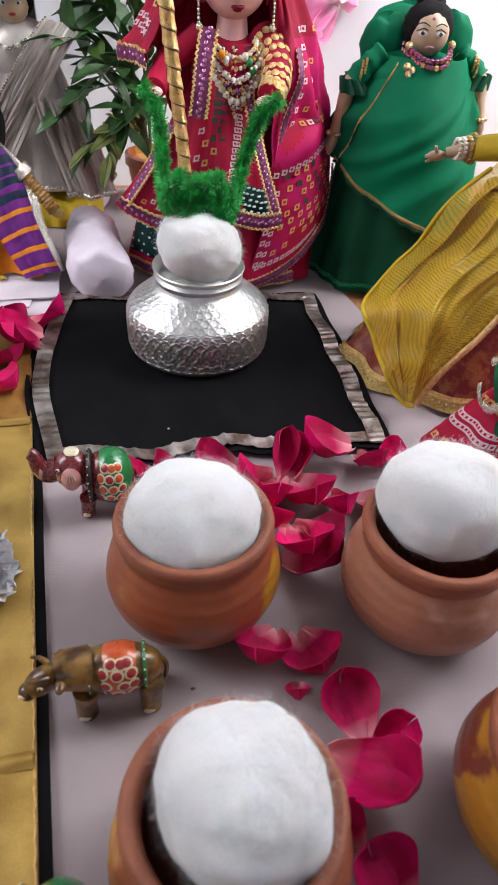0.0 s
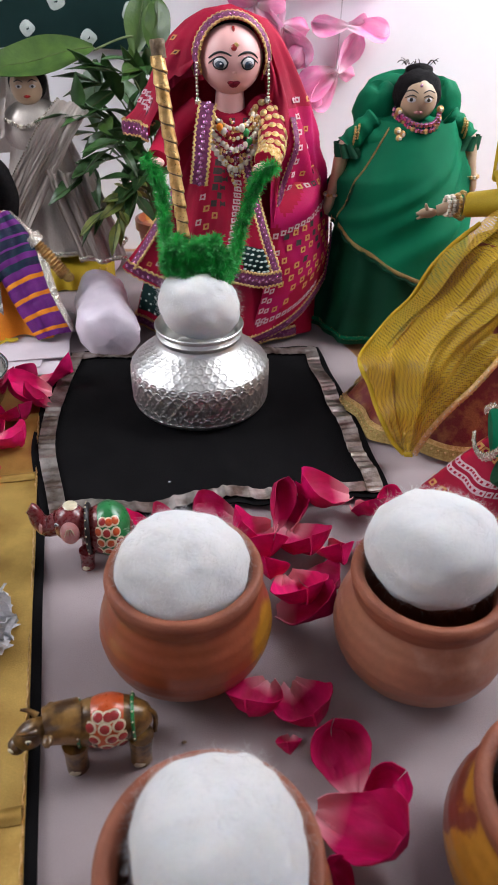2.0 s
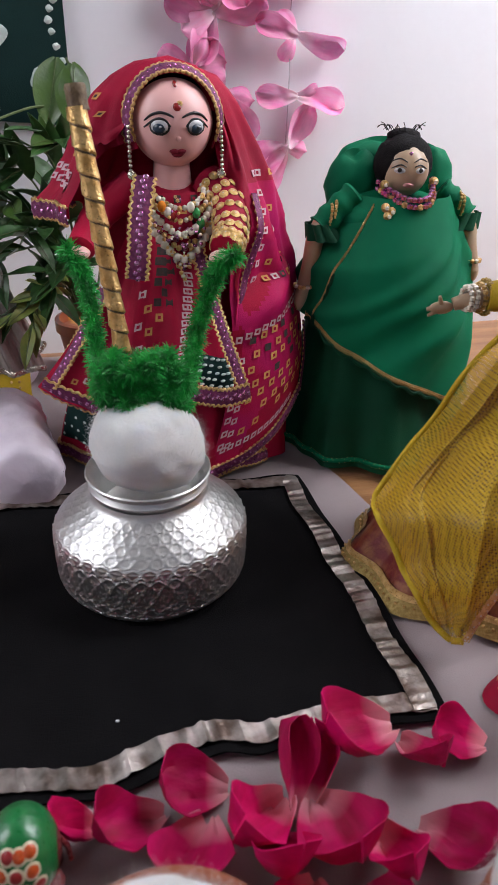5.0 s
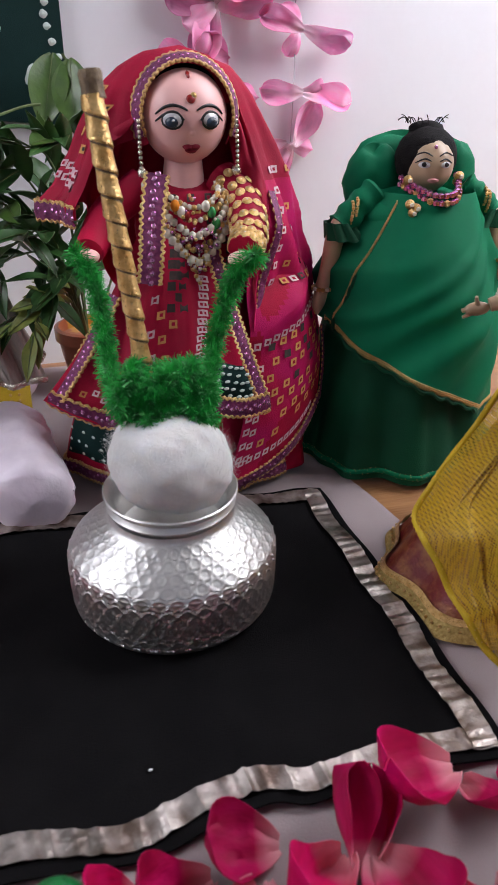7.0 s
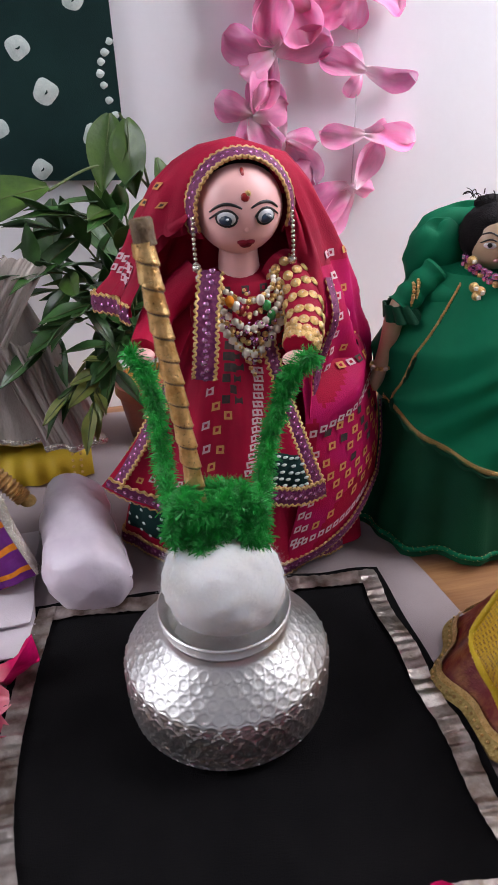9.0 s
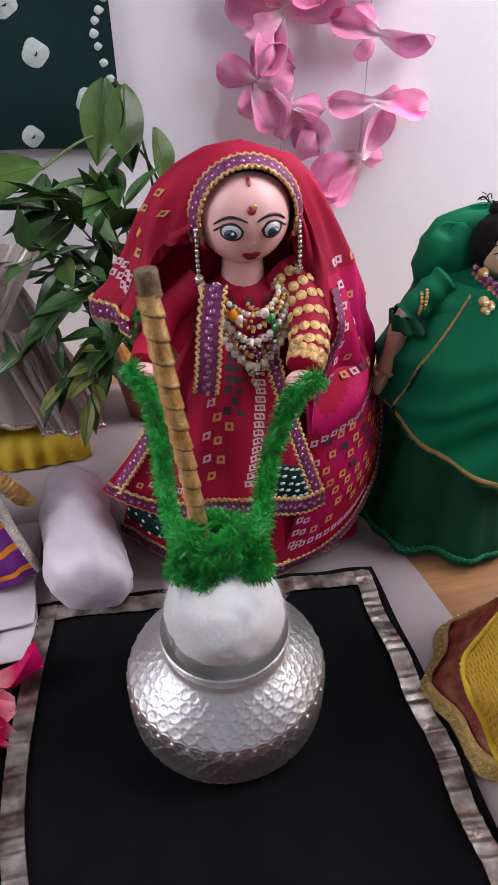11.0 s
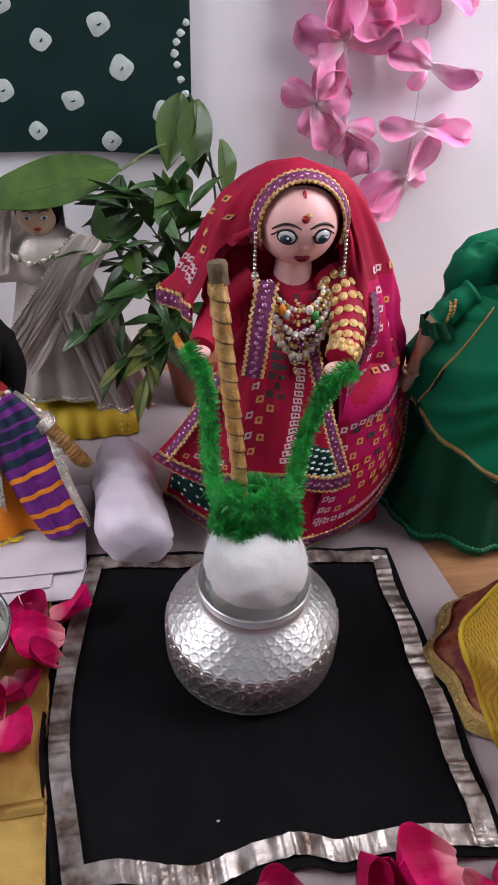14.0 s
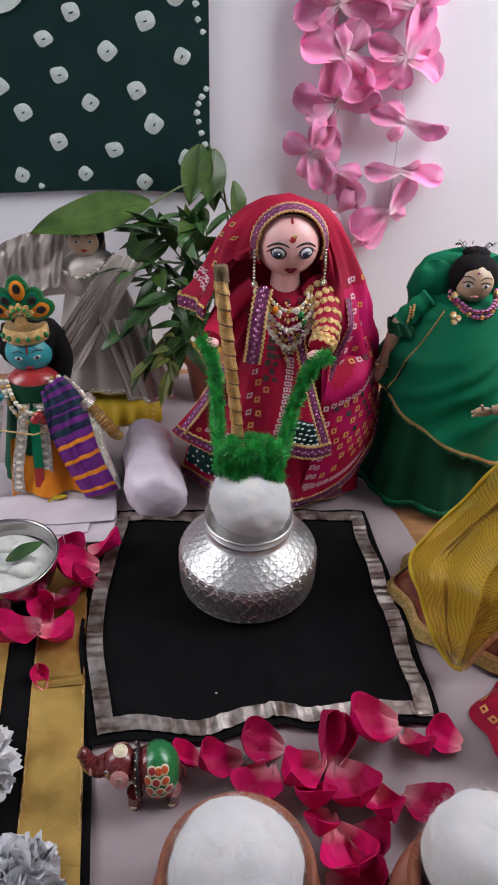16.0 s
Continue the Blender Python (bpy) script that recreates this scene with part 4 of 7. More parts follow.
n1 = Mesh()
nap(-0.30, 0.0035, 0.203, 0.330, 0.0060, 0.0012, n1)
napkin = tagged(n1.build("folded_napkin", (-0.12, 0.26, 0.005)), "folded pale cotton napkin lying under the blue-faced doll", "napkin")
for x0, y0, z0 in ((-0.022, 0.214, 0.0082), (0.0020, 0.228, 0.0100)):
    n1 = Mesh()
    nap(-0.30, x0, y0, 0.330, z0, 0.0012, n1)
    n1.build("fold", (-0.12, 0.26, 0.005), napkin)


# ---- satin bolster ----
def bolster(u, v):
    a = u * 2 * math.pi
    t = (v - 0.5) * 2
    end = (1 - abs(t) ** 11) ** 0.40 if abs(t) < 1 else 0.0
    r = (0.0262 - 0.0030 * t + 0.0008 * math.sin(7 * t) + 0.0034 * noise.noise(V((math.cos(a) * 1.2, math.sin(a) * 1.2, t * 2.2)))) * end + (0.0022 * noise.noise(V((math.cos(a) * 2.4, math.sin(a) * 2.4, t * 5))) + 0.0012 * abs(noise.noise(V((math.cos(a) * 5, math.sin(a) * 5, t * 3 + 4))))) * end
    c = V((0.0385 - 0.007 * t, 0.292 + 0.060 * t, 0.0285 + 0.003 * t))
    return c + V((r * math.cos(a) * 1.04, -0.12 * r * math.cos(a), max(-0.0245 - 0.003 * t, r * math.sin(a) * 0.95)))


b = Mesh().grid(bolster, 48, 44, SATIN, closed=True)
b.tube([bolster(0.02 + 0.0 * k, k / 30) + V((0.0004, 0, 0)) for k in range(2, 29)], 0.0006, SATIN, 5)
tagged(b.build("bolster_pillow", (0.038, 0.29, 0.003)), "plump white satin bolster pillow leaning by the red-dressed doll", "pillow")


# ---- dolls: each is one mesh ----
def sq(a, b):
    return math.sqrt(max(0.0, 1 - a * a - b * b))


class Head:
    """A ball head looking along way (an angle from -y); at(x, z) is the point and normal x to its right and z above its middle."""

    def __init__(self, c, r, yaw=0.0):
        self.c, self.r, self.t = V(c), V(r), Euler((0, 0, radians(yaw))).to_matrix()

    def at(self, x, z):
        y = -self.r.y * sq(x / self.r.x, z / self.r.z)
        n = V((x / self.r.x ** 2, y / self.r.y ** 2, z / self.r.z ** 2)).normalized()
        return self.c + self.t @ V((x, y, z)), self.t @ n

    def patch(self, m, x, z, rx, ry, material, lift=0.0005, tilt=0.0):
        p, n = self.at(x, z)
        m.disc(p, n, rx, ry, material, lift, tilt=tilt)

    def stroke(self, m, pts, r, material):
        m.tube([self.at(p.x, p.y)[0] for p in spline([(x, z, 0) for x, z in pts], 12)], lambda s: r * (0.35 + 0.65 * math.sin(math.pi * (0.1 + 0.8 * s))), material, 6)


def strand(m, pts, step, r, material, alt=None):
    """Beads on a thread."""
    line = spline(pts, max(80, len(pts) * 4))
    left, k = 0.0, 0
    for a, b in zip(line, line[1:]):
        left -= (b - a).length
        if left <= 0:
            m.bead(b, r, alt if alt and k % 3 == 1 else material)
            left, k = step, k + 1


# the doll in red bandhani
d = Mesh()
CX, CY = 0.174, 0.328


def skirt(u, v):
    ph = (u - 0.5) * 2 * math.pi
    k = 1 - 0.66 * v ** 1.5
    f = 1 + (0.040 * math.sin(9 * ph + 1) + 0.025 * math.sin(17 * ph)) * (1 - v)
    return V((CX + 0.100 * k * f * math.sin(ph), CY - 0.083 * k * f * math.cos(ph), 0.005 + 0.163 * v))


d.grid(skirt, 120, 30, RED, closed=True)
HEM_R = ((-68, 0.121), (-60, 0.108), (-50, 0.094), (-25, 0.087), (-4, 0.089), (12, 0.092), (26, 0.094))
HEM_Z = ((-68, 0.078), (-60, 0.068), (-50, 0.059), (-25, 0.072), (-4, 0.077), (12, 0.071), (26, 0.073))


def kurta(u, v):
    """The flared tunic over the skirt, open at the side; u from its left corner to its right."""
    turn = (-52 - 16 * v) * (1 - u) + (8 + 18 * v) * u
    ph = radians(turn)
    r1, z1 = interp(turn, HEM_R), interp(turn, HEM_Z)
    z = 0.200 + (z1 - 0.200) * v
    k = 0.034 + (r1 - 0.034) * v ** 0.85
    f = 1 + (0.05 * math.sin(u * 21 + 1) + 0.02 * math.sin(u * 43)) * v * (1 - v) * 2.2
    return V((CX - 0.001 + k * f * math.sin(ph), CY - 0.002 - k * f * math.cos(ph), z))


d.grid(kurta, 80, 30, RED, thick=0.001)
out = lambda p: V((p.x - CX, (p.y - CY) * 1.2, 0.012))
d.trim([kurta(s, 0.965) for s in np.linspace(0.01, 0.99, 20)], out, 0.0120, step=0.0036)
d.trim([kurta(0.03, s) for s in np.linspace(0.40, 0.95, 8)], out, 0.0100, step=0.0036)
d.trim([kurta(0.965, s) for s in np.linspace(0.15, 0.95, 9)], out, 0.0085, step=0.0036)
d.ball((CX - 0.002, 0.318, 0.184), (0.036, 0.028, 0.033), RED, 28, 18)

# dark dotted patches: one under the tunic's left corner, one above its right hem
for base, u0, u1, v0, v1, puff in ((skirt, 0.285, 0.385, 0.10, 0.36, 0.006), (kurta, 0.74, 0.93, 0.74, 0.92, 0.005)):
    fn = lambda u, v, f=base, a=u0, b=u1, c=v0, e=v1, h=puff: f(a + (b - a) * u, c + (e - c) * v) + out(f(a + (b - a) * u, c)).normalized() * h * math.sin(math.pi * v) ** 0.4 * math.sin(math.pi * u) ** 0.4
    d.grid(fn, 14, 12, TEALDARK)
    for i in range(5):
        for j in range(5):
            p = fn((i + 0.5) / 5 + 0.06 * math.sin(j * 3 + i), (j + 0.5) / 5)
            d.disc(p + out(p).normalized() * 0.0006, out(p), 0.0019, 0.0011, DOT, 0.0005, seg=8, tilt=i + j)

VR = ((0.0, 0.092), (0.015, 0.093), (0.106, 0.096), (0.150, 0.091), (0.187, 0.082), (0.219, 0.073), (0.245, 0.061), (0.268, 0.048), (0.282, 0.035), (0.290, 0.022), (0.294, 0.0))
VL = ((0.0, 0.085), (0.17, 0.094), (0.203, 0.090), (0.212, 0.083), (0.235, 0.071), (0.253, 0.063), (0.270, 0.053), (0.282, 0.039), (0.290, 0.024), (0.294, 0.0))


def veil(u, v):
    """The long veil: u runs from its left front edge round the back to its right front edge, v from the crown down."""
    low = min(1, max(0, (v - 0.18) / 0.35))
    a0, a1 = -30 - 24 * low, -318 - 22 * low
    ph = radians(a0 + (a1 - a0) * u)
    side = math.sin(ph)
    right = 0.5 + 0.5 * side
    bottom = 0.195 + (0.006 - 0.195) * min(1, max(0, (right - 0.12) / 0.5)) ** 0.8
    q = v ** 0.85
    top = 0.294
    z = top - (top - bottom) * (1 - math.cos(q * math.pi / 2) if v < 0.0 else q)
    r = interp(z, VL) * (1 - right) + interp(z, VR) * right
    low = min(1, (top - z) / 0.10)
    deep = 0.42 + 0.30 * min(1, max(0, (0.245 - z) / 0.06))
    f = 1 + (0.05 * math.sin(11 * ph + z * 30) + 0.03 * math.sin(23 * ph)) * low
    cy = 0.322 + 0.006 * low
    p = V((0.172 + r * f * math.sin(ph), cy - deep * r * f * math.cos(ph), z))
    soft = 0.0050 * low * noise.noise(V((ph * 1.7, z * 26, 3))) + 0.0024 * low * noise.noise(V((ph * 4 + z * 30, z * 50, 7)))
    return p + V((math.sin(ph), -math.cos(ph), 0)) * soft


d.grid(veil, 130, 46, RED, thick=0.0007, pick=lambda u, v: MAGENTA if u > 0.66 and v > 0.22 else RED)
head = Head((0.1712, 0.3110, 0.2540), (0.0285, 0.0280, 0.0290))
# cap of the veil round the face
cap = lambda u, v: V((0.1715 + (0.0298 + 0.008 * v) * math.sin((u - 0.5) * 4.2), 0.299 + 0.030 * v, 0.2540 + (0.0305 + 0.005 * math.sin(v * 3)) * math.cos((u - 0.5) * 4.2)))
d.grid(cap, 40, 8, RED, thick=0.0008)
d.grid(lambda u, v: veil(0.0, 0.09 * v).lerp(veil(1.0, 0.09 * v), u) + V((0, -0.006 * math.sin(math.pi * u) * v, 0.002 * v)), 14, 8, RED, thick=0.0007)
for side, end in ((-1, 0.0), (1, 1.0)):
    fill = lambda u, v, side=side, end=end: cap(0.5 + side * 0.46 * v, 0.25).lerp(veil(end, 0.06 + (0.62 if side < 0 else 0.42) * v), u) + V((0, 0.006 * math.sin(u * math.pi) - 0.0025 * math.sin(u * 14 + v * 5), 0.003 * math.sin(u * math.pi)))
    d.grid(fill, 18, 24, RED, thick=0.0007)
d.ball((0.1712, 0.316, 0.2560), (0.0292, 0.0262, 0.0305), HAIR, 28, 18)
d.ball(head.c, head.r, SKIN, 40, 28, warp=lambda p: 1 - 0.03 * max(0, -p.z) * abs(p.x))
d.tube([(0.1712, 0.316, 0.236), (0.1712, 0.316, 0.222), (0.1712, 0.316, 0.206)], lambda s: 0.0118 + 0.003 * s, SKIN, 20)
d.trim([cap(s, 0.10) for s in np.linspace(0.04, 0.96, 26)], lambda p: V((p.x - 0.1712, -0.020, p.z - 0.247)), 0.0092)
d.ball(head.at(0, -0.0080)[0] + V((0, 0.0014, 0)), (0.0026, 0.0018, 0.0026), SKIN, 14, 10)
for s in (-1, 1):
    head.patch(d, s * 0.0121, -0.0014, 0.0072, 0.0054, INK, 0.0004)
    head.patch(d, s * 0.0121, -0.0013, 0.0064, 0.0046, EYE_W, 0.0010)
    head.patch(d, s * 0.0121 - 0.0002, -0.0022, 0.0050, 0.0036, EYE_B, 0.0016)
    # small white spot standing in for the glint on the iris
    head.patch(d, s * 0.0121 + 0.0010, -0.0012, 0.0012, 0.0009, EYE_W, 0.0026)
    head.stroke(d, [(s * 0.0028, 0.0042), (s * 0.0070, 0.0062), (s * 0.0120, 0.0070), (s * 0.0170, 0.0054), (s * 0.0212, 0.0020)], 0.0010, INK)
    head.stroke(d, [(s * 0.0052, -0.0012), (s * 0.0085, 0.0024), (s * 0.0121, 0.0034), (s * 0.0165, 0.0020), (s * 0.0215, -0.0020)], 0.0009, INK)
    strand(d, [(0.1712 + s * 0.0315, 0.296, 0.252), (0.1712 + s * 0.0318, 0.294, 0.235), (0.1712 + s * 0.0315, 0.293, 0.220)], 0.0028, 0.0016, SILVERBR)
    d.ball((0.1712 + s * 0.0312, 0.2945, 0.222), (0.0030, 0.0026, 0.0032), SILVERBR, 10, 8)
head.patch(d, -0.0024, -0.0166, 0.0034, 0.0019, LIP, 0.0010)
head.patch(d, 0.0024, -0.0166, 0.0034, 0.0019, LIP, 0.0010)
head.patch(d, 0.0, -0.0186, 0.0042, 0.0021, LIP, 0.0010)
head.patch(d, -0.0004, 0.0105, 0.0028, 0.0027, GEM_R, 0.0008)
head.patch(d, 0.0016, 0.0124, 0.0020, 0.0020, GOLD, 0.0010)
head.patch(d, 0.0, 0.0235, 0.0013, 0.0034, GEM_R, 0.0008)

# arms, hands and sleeves
d.tube(spline([(0.143, 0.312, 0.212), (0.118, 0.306, 0.196), (0.106, 0.288, 0.183), (0.101, 0.278, 0.178)], 14), lambda s: 0.0125 - 0.003 * s, RED, 16)
d.ball((0.0985, 0.271, 0.1765), (0.0085, 0.0068, 0.0048), SKIN, 16, 10)
d.tube(spline([(0.196, 0.312, 0.214), (0.206, 0.292, 0.202), (0.202, 0.262, 0.189), (0.194, 0.246, 0.181)], 14), lambda s: 0.0135 - 0.003 * s, RED, 16)
d.ball((0.1905, 0.2385, 0.1775), (0.0092, 0.0072, 0.0050), SKIN, 16, 10)
for k in range(4):
    d.bead((0.1855 + 0.0034 * k, 0.2325 + 0.0006 * (k - 1.5) ** 2, 0.1785), 0.0011, LIP)
sl = spline([(0.197, 0.311, 0.214), (0.206, 0.292, 0.202), (0.202, 0.262, 0.189), (0.196, 0.249, 0.182)], 9)
for i in range(1, 9):
    t = (sl[i] - sl[i - 1]).normalized()
    e1 = t.orthogonal().normalized()
    e2 = t.cross(e1)
    for a in np.linspace(0, 6.283, 11, endpoint=False):
        w = e1 * math.cos(a + 0.28 * (i % 2)) + e2 * math.sin(a + 0.28 * (i % 2))
        q = sl[i] + w * (0.0138 - 0.0032 * i / 8)
        d.disc(q, w, 0.0036, 0.0036, GOLD, 0.0009, 10)
        d.bead(q + w * 0.0010, 0.0008, PEARL)
chest = lambda u, v: V((0.1712 + 0.0375 * math.sin((u - 0.5) * 2.5), 0.3165 - 0.0305 * math.cos((u - 0.5) * 2.5) * (1 - 0.55 * max(0, v - 0.45) ** 1.5), 0.160 + 0.050 * v))
d.grid(chest, 24, 12, RED)
for i in range(7):
    for j in range(7):
        d.motif(chest, 0.10 + 0.13 * i + 0.04 * (j % 2), 0.08 + 0.14 * j, 0.0050, PRINT_G if abs(i - 3) > 1 else (PRINT_Y if j % 2 else PRINT_G), 0.0008, RED, 1)
# necklaces
for wdt, drop, fwd, step, r, a, b2 in ((0.015, 0.010, 0.002, 0.0030, 0.0017, PEARL, GOLD), (0.018, 0.018, 0.004, 0.0030, 0.0016, GOLD, PEARL), (0.021, 0.027, 0.006, 0.0040, 0.0023, PEARL, None), (0.021, 0.036, 0.008, 0.0034, 0.0018, GOLD, SEQUIN),
                                        (0.023, 0.043, 0.009, 0.0050, 0.0027, PEARL, None), (0.017, 0.049, 0.009, 0.0036, 0.0019, SEQUIN, GOLD)):
    wdt, r = wdt * 1.25, r * 1.28
    strand(d, [(0.1712 - wdt, 0.300, 0.214), (0.1712 - wdt * 0.92, 0.289, 0.213 - drop * 0.30), (0.1712 - wdt * 0.55, 0.2835 - fwd * 0.7, 0.212 - drop * 0.70), (0.1702, 0.281 - fwd, 0.212 - drop),
               (0.1712 + wdt * 0.55, 0.2835 - fwd * 0.7, 0.212 - drop * 0.70), (0.1712 + wdt * 0.92, 0.289, 0.213 - drop * 0.30), (0.1712 + wdt, 0.300, 0.214)], step, r, a, b2)
for x, z, m in ((-0.014, 0.204, ORANGE), (-0.007, 0.197, GEM_R), (0.006, 0.203, PEARL), (0.010, 0.199, GEM_G), (0.013, 0.192, GEM_G), (-0.010, 0.200, PEARL), (0.004, 0.186, SEQUIN), (-0.005, 0.183, SEQUIN), (0.000, 0.176, SEQUIN), (0.010, 0.188, GEM_G)):
    d.ball((0.1712 + x, 0.2775, z), (0.0030, 0.0022, 0.0038), m, 10, 8)
glint = random.Random(40)
for _ in range(90):
    z = glint.uniform(0.163, 0.212)
    w = 0.002 + 0.020 * min(1, (z - 0.160) / 0.035)
    x = glint.uniform(-w, w)
    d.bead((0.1710 + x, 0.2805 - 0.0095 * min(1, (0.214 - z) / 0.03) + 9.0 * x * x, z), glint.uniform(0.0009, 0.0016), glint.choice((PEARL, GOLD, GOLD, SEQUIN)))
for k in range(4):
    d.bead((0.168 + 0.0012 * k, 0.2690, 0.1605 - 0.0024 * k), 0.0018, (GOLD, PEARL)[k % 2])
# braids on the tunic front and at the veil's edges
d.trim([(0.148, 0.286, 0.222), (0.1425, 0.276, 0.200), (0.1395, 0.269, 0.178), (0.1365, 0.266, 0.158)], lambda p: V((-0.2, -1, 0.2)), 0.0135, step=0.0036)
d.trim([veil(s, 0.975) + V((0, -0.001, 0)) for s in np.linspace(0.0, 0.26, 10)], lambda p: V((p.x - 0.172, p.y - 0.325, 0.0)), 0.0115)
d.trim([veil(0.985, s) for s in np.linspace(0.24, 0.98, 12)], lambda p: V((0.5, -1, 0.1)), 0.0050)
d.trim([skirt(s, 0.035) for s in np.linspace(0.26, 0.60, 16)], out, 0.0090)
# printed squares on the tunic
for i in range(3):
    for j in range(7):
        if (i + j) % 2 == 0 or j < 4:
            d.motif(kurta, 0.50 + 0.055 * i + 0.018 * (j % 2), 0.16 + 0.052 * j, 0.0056, PRINT_G, 0.0012, PRINT_G, -1)
for i in range(13):
    q = i / 12
    for w2 in (-0.014, 0.014):
        d.motif(kurta, 0.80 - 0.16 * q + w2, 0.34 + 0.50 * q, 0.0044, PRINT_W, 0.0012, RED, -1)
for u, v in ((0.36, 0.42), (0.42, 0.50), (0.36, 0.58), (0.44, 0.62), (0.38, 0.70), (0.47, 0.72), (0.42, 0.80), (0.52, 0.55)):
    d.motif(kurta, u, v, 0.0056, PRINT_Y if u > 0.4 else PRINT_W, 0.0012, RED, -1)
for i in range(7):
    d.motif(kurta, 0.08 + 0.035 * i, 0.885 - 0.02 * (i % 2), 0.0044, PRINT_W if i % 3 else PRINT_Y, 0.0012, RED, -1)

# the end of the veil drawn across the right side of the skirt, printed all over
FALL_IN = spline([(0.204, 0.292, 0.190), (0.205, 0.276, 0.160), (0.202, 0.262, 0.118), (0.196, 0.249, 0.062), (0.180, 0.242, 0.007)], 40)
FALL_OUT = spline([(0.236, 0.330, 0.196), (0.254, 0.318, 0.165), (0.269, 0.305, 0.122), (0.268, 0.288, 0.092), (0.260, 0.270, 0.064)], 40)


def fall(u, v):
    k = min(39.0, max(0.0, v * 39))
    i = min(38, int(k))
    a, b = FALL_IN[i].lerp(FALL_IN[i + 1], k - i), FALL_OUT[i].lerp(FALL_OUT[i + 1], k - i)
    p = a.lerp(b, u)
    edge = math.sin(math.pi * min(1, max(0, u)))
    fold = 0.0075 * math.exp(-((v - 0.50 + 0.22 * u) / 0.07) ** 2) - 0.005 * math.exp(-((v - 0.36 + 0.20 * u) / 0.06) ** 2) + 0.0022 * noise.noise(V((u * 3, v * 4, 6)))
    return p + V((0.45, -0.85, 0.1)) * (0.014 * edge + fold * (0.3 + edge)) + V((0, 0, -0.004 * edge * v))


d.grid(fall, 40, 60, MAGENTA, thick=-0.0008, pick=lambda u, v: MAGENTA if noise.noise(V((u * 2.6, v * 2.6, 1))) > -0.1 else RED)
FO = lambda p: V((p.x - 0.185, p.y - 0.33, 0.0))
d.trim([fall(u, 0.985) for u in np.linspace(0.0, 1.0, 14)], FO, 0.0062, step=0.0034)
d.trim([fall(1.0, v) for v in np.linspace(0.60, 0.985, 6)], FO, 0.0035)
for i in range(12):
    u = 0.06 + 0.08 * i
    d.motif(fall, u, 0.545 - 0.10 * math.sin(u * 1.5), 0.0052, PRINT_W, 0.0010, RED, -1)
    d.motif(fall, u * 0.8 + 0.02, 0.90, 0.0048, PRINT_W, 0.0010, RED, -1)
for i in range(8):
    d.motif(fall, 0.04, 0.59 + 0.042 * i, 0.0052, PRINT_W, 0.0010, RED, -1)
    d.motif(fall, 0.10, 0.61 + 0.040 * i, 0.0048, PRINT_W, 0.0010, RED, -1)
for i in range(7):
    for j in range(7):
        u, v = 0.19 + 0.115 * i + 0.05 * (j % 2), 0.545 + 0.052 * j - 0.05 * math.sin(i * 0.26)
        if u < 0.95:
            kind = PRINT_G if (i + 2 * j) % 5 in (0, 3) and j < 4 else PRINT_Y
            if (3 * i + j) % 7 != 5:
                d.motif(fall, u, v, 0.0054, kind, 0.0010, PRINT_G if kind is PRINT_G else RED, -1)
for i in range(6):
    for j in range(4):
        d.motif(fall, 0.36 + 0.11 * i + 0.05 * (j % 2), 0.10 + 0.075 * j, 0.0054, (PRINT_Y, PRINT_W, PRINT_G)[(i + j) % 3], 0.0010, RED, -1)

# printed squares on the hanging veil
for i in range(17):
    v = 0.20 + 0.040 * i
    d.motif(veil, 0.965, v, 0.0050, PRINT_W, 0.0008, RED, 1)
    if i < 9:
        for u, m in ((0.935, PRINT_Y if i % 3 else PRINT_W), (0.905, PRINT_G if i % 2 else PRINT_Y)):
            if (i * 5 + int(u * 200)) % 3:
                d.motif(veil, u + 0.005 * (i % 2), v, 0.0048, m, 0.0008, RED, 1)
for i in range(12):
    q = i / 11
    for w2 in (0.0, 0.055):
        d.motif(veil, 0.03 + 0.20 * q, 0.80 - 0.16 * q - w2 * 1.4, 0.0050, PRINT_W, 0.0010, RED, 1)
for u, v in ((0.06, 0.30), (0.10, 0.44), (0.16, 0.30), (0.20, 0.42), (0.13, 0.20), (0.05, 0.55)):
    d.motif(veil, u, v, 0.0056, PRINT_Y, 0.0010, PRINT_G, 1)
tagged(d.build("bride_doll", (CX, CY, 0.002), sharp=80), "plastic doll in a red printed veil and braided dress", "doll", "dressed dolls")


# the doll in green
g = Mesh()
GX, GY = 0.341, 0.303


def gskirt(u, v):
    ph = (u - 0.5) * 2 * math.pi
    k = 1 - 0.40 * v
    f = 1 + (0.06 * (1 - 2 * abs(math.sin(4.5 * ph + 0.7))) + 0.03 * math.sin(15 * ph)) * (1 - v * 0.8)
    return V((GX + 0.084 * k * f * math.sin(ph), GY - 0.084 * k * f * math.cos(ph), 0.002 + 0.15 * v))


g.grid(gskirt, 120, 24, GREEN_D, closed=True)
g.trim([gskirt(s, 0.045) for s in np.linspace(0.12, 0.78, 40)], lambda p: V((p.x - GX, p.y - GY, 0.02)), 0.0022, GREEN, GOLD, GOLD)


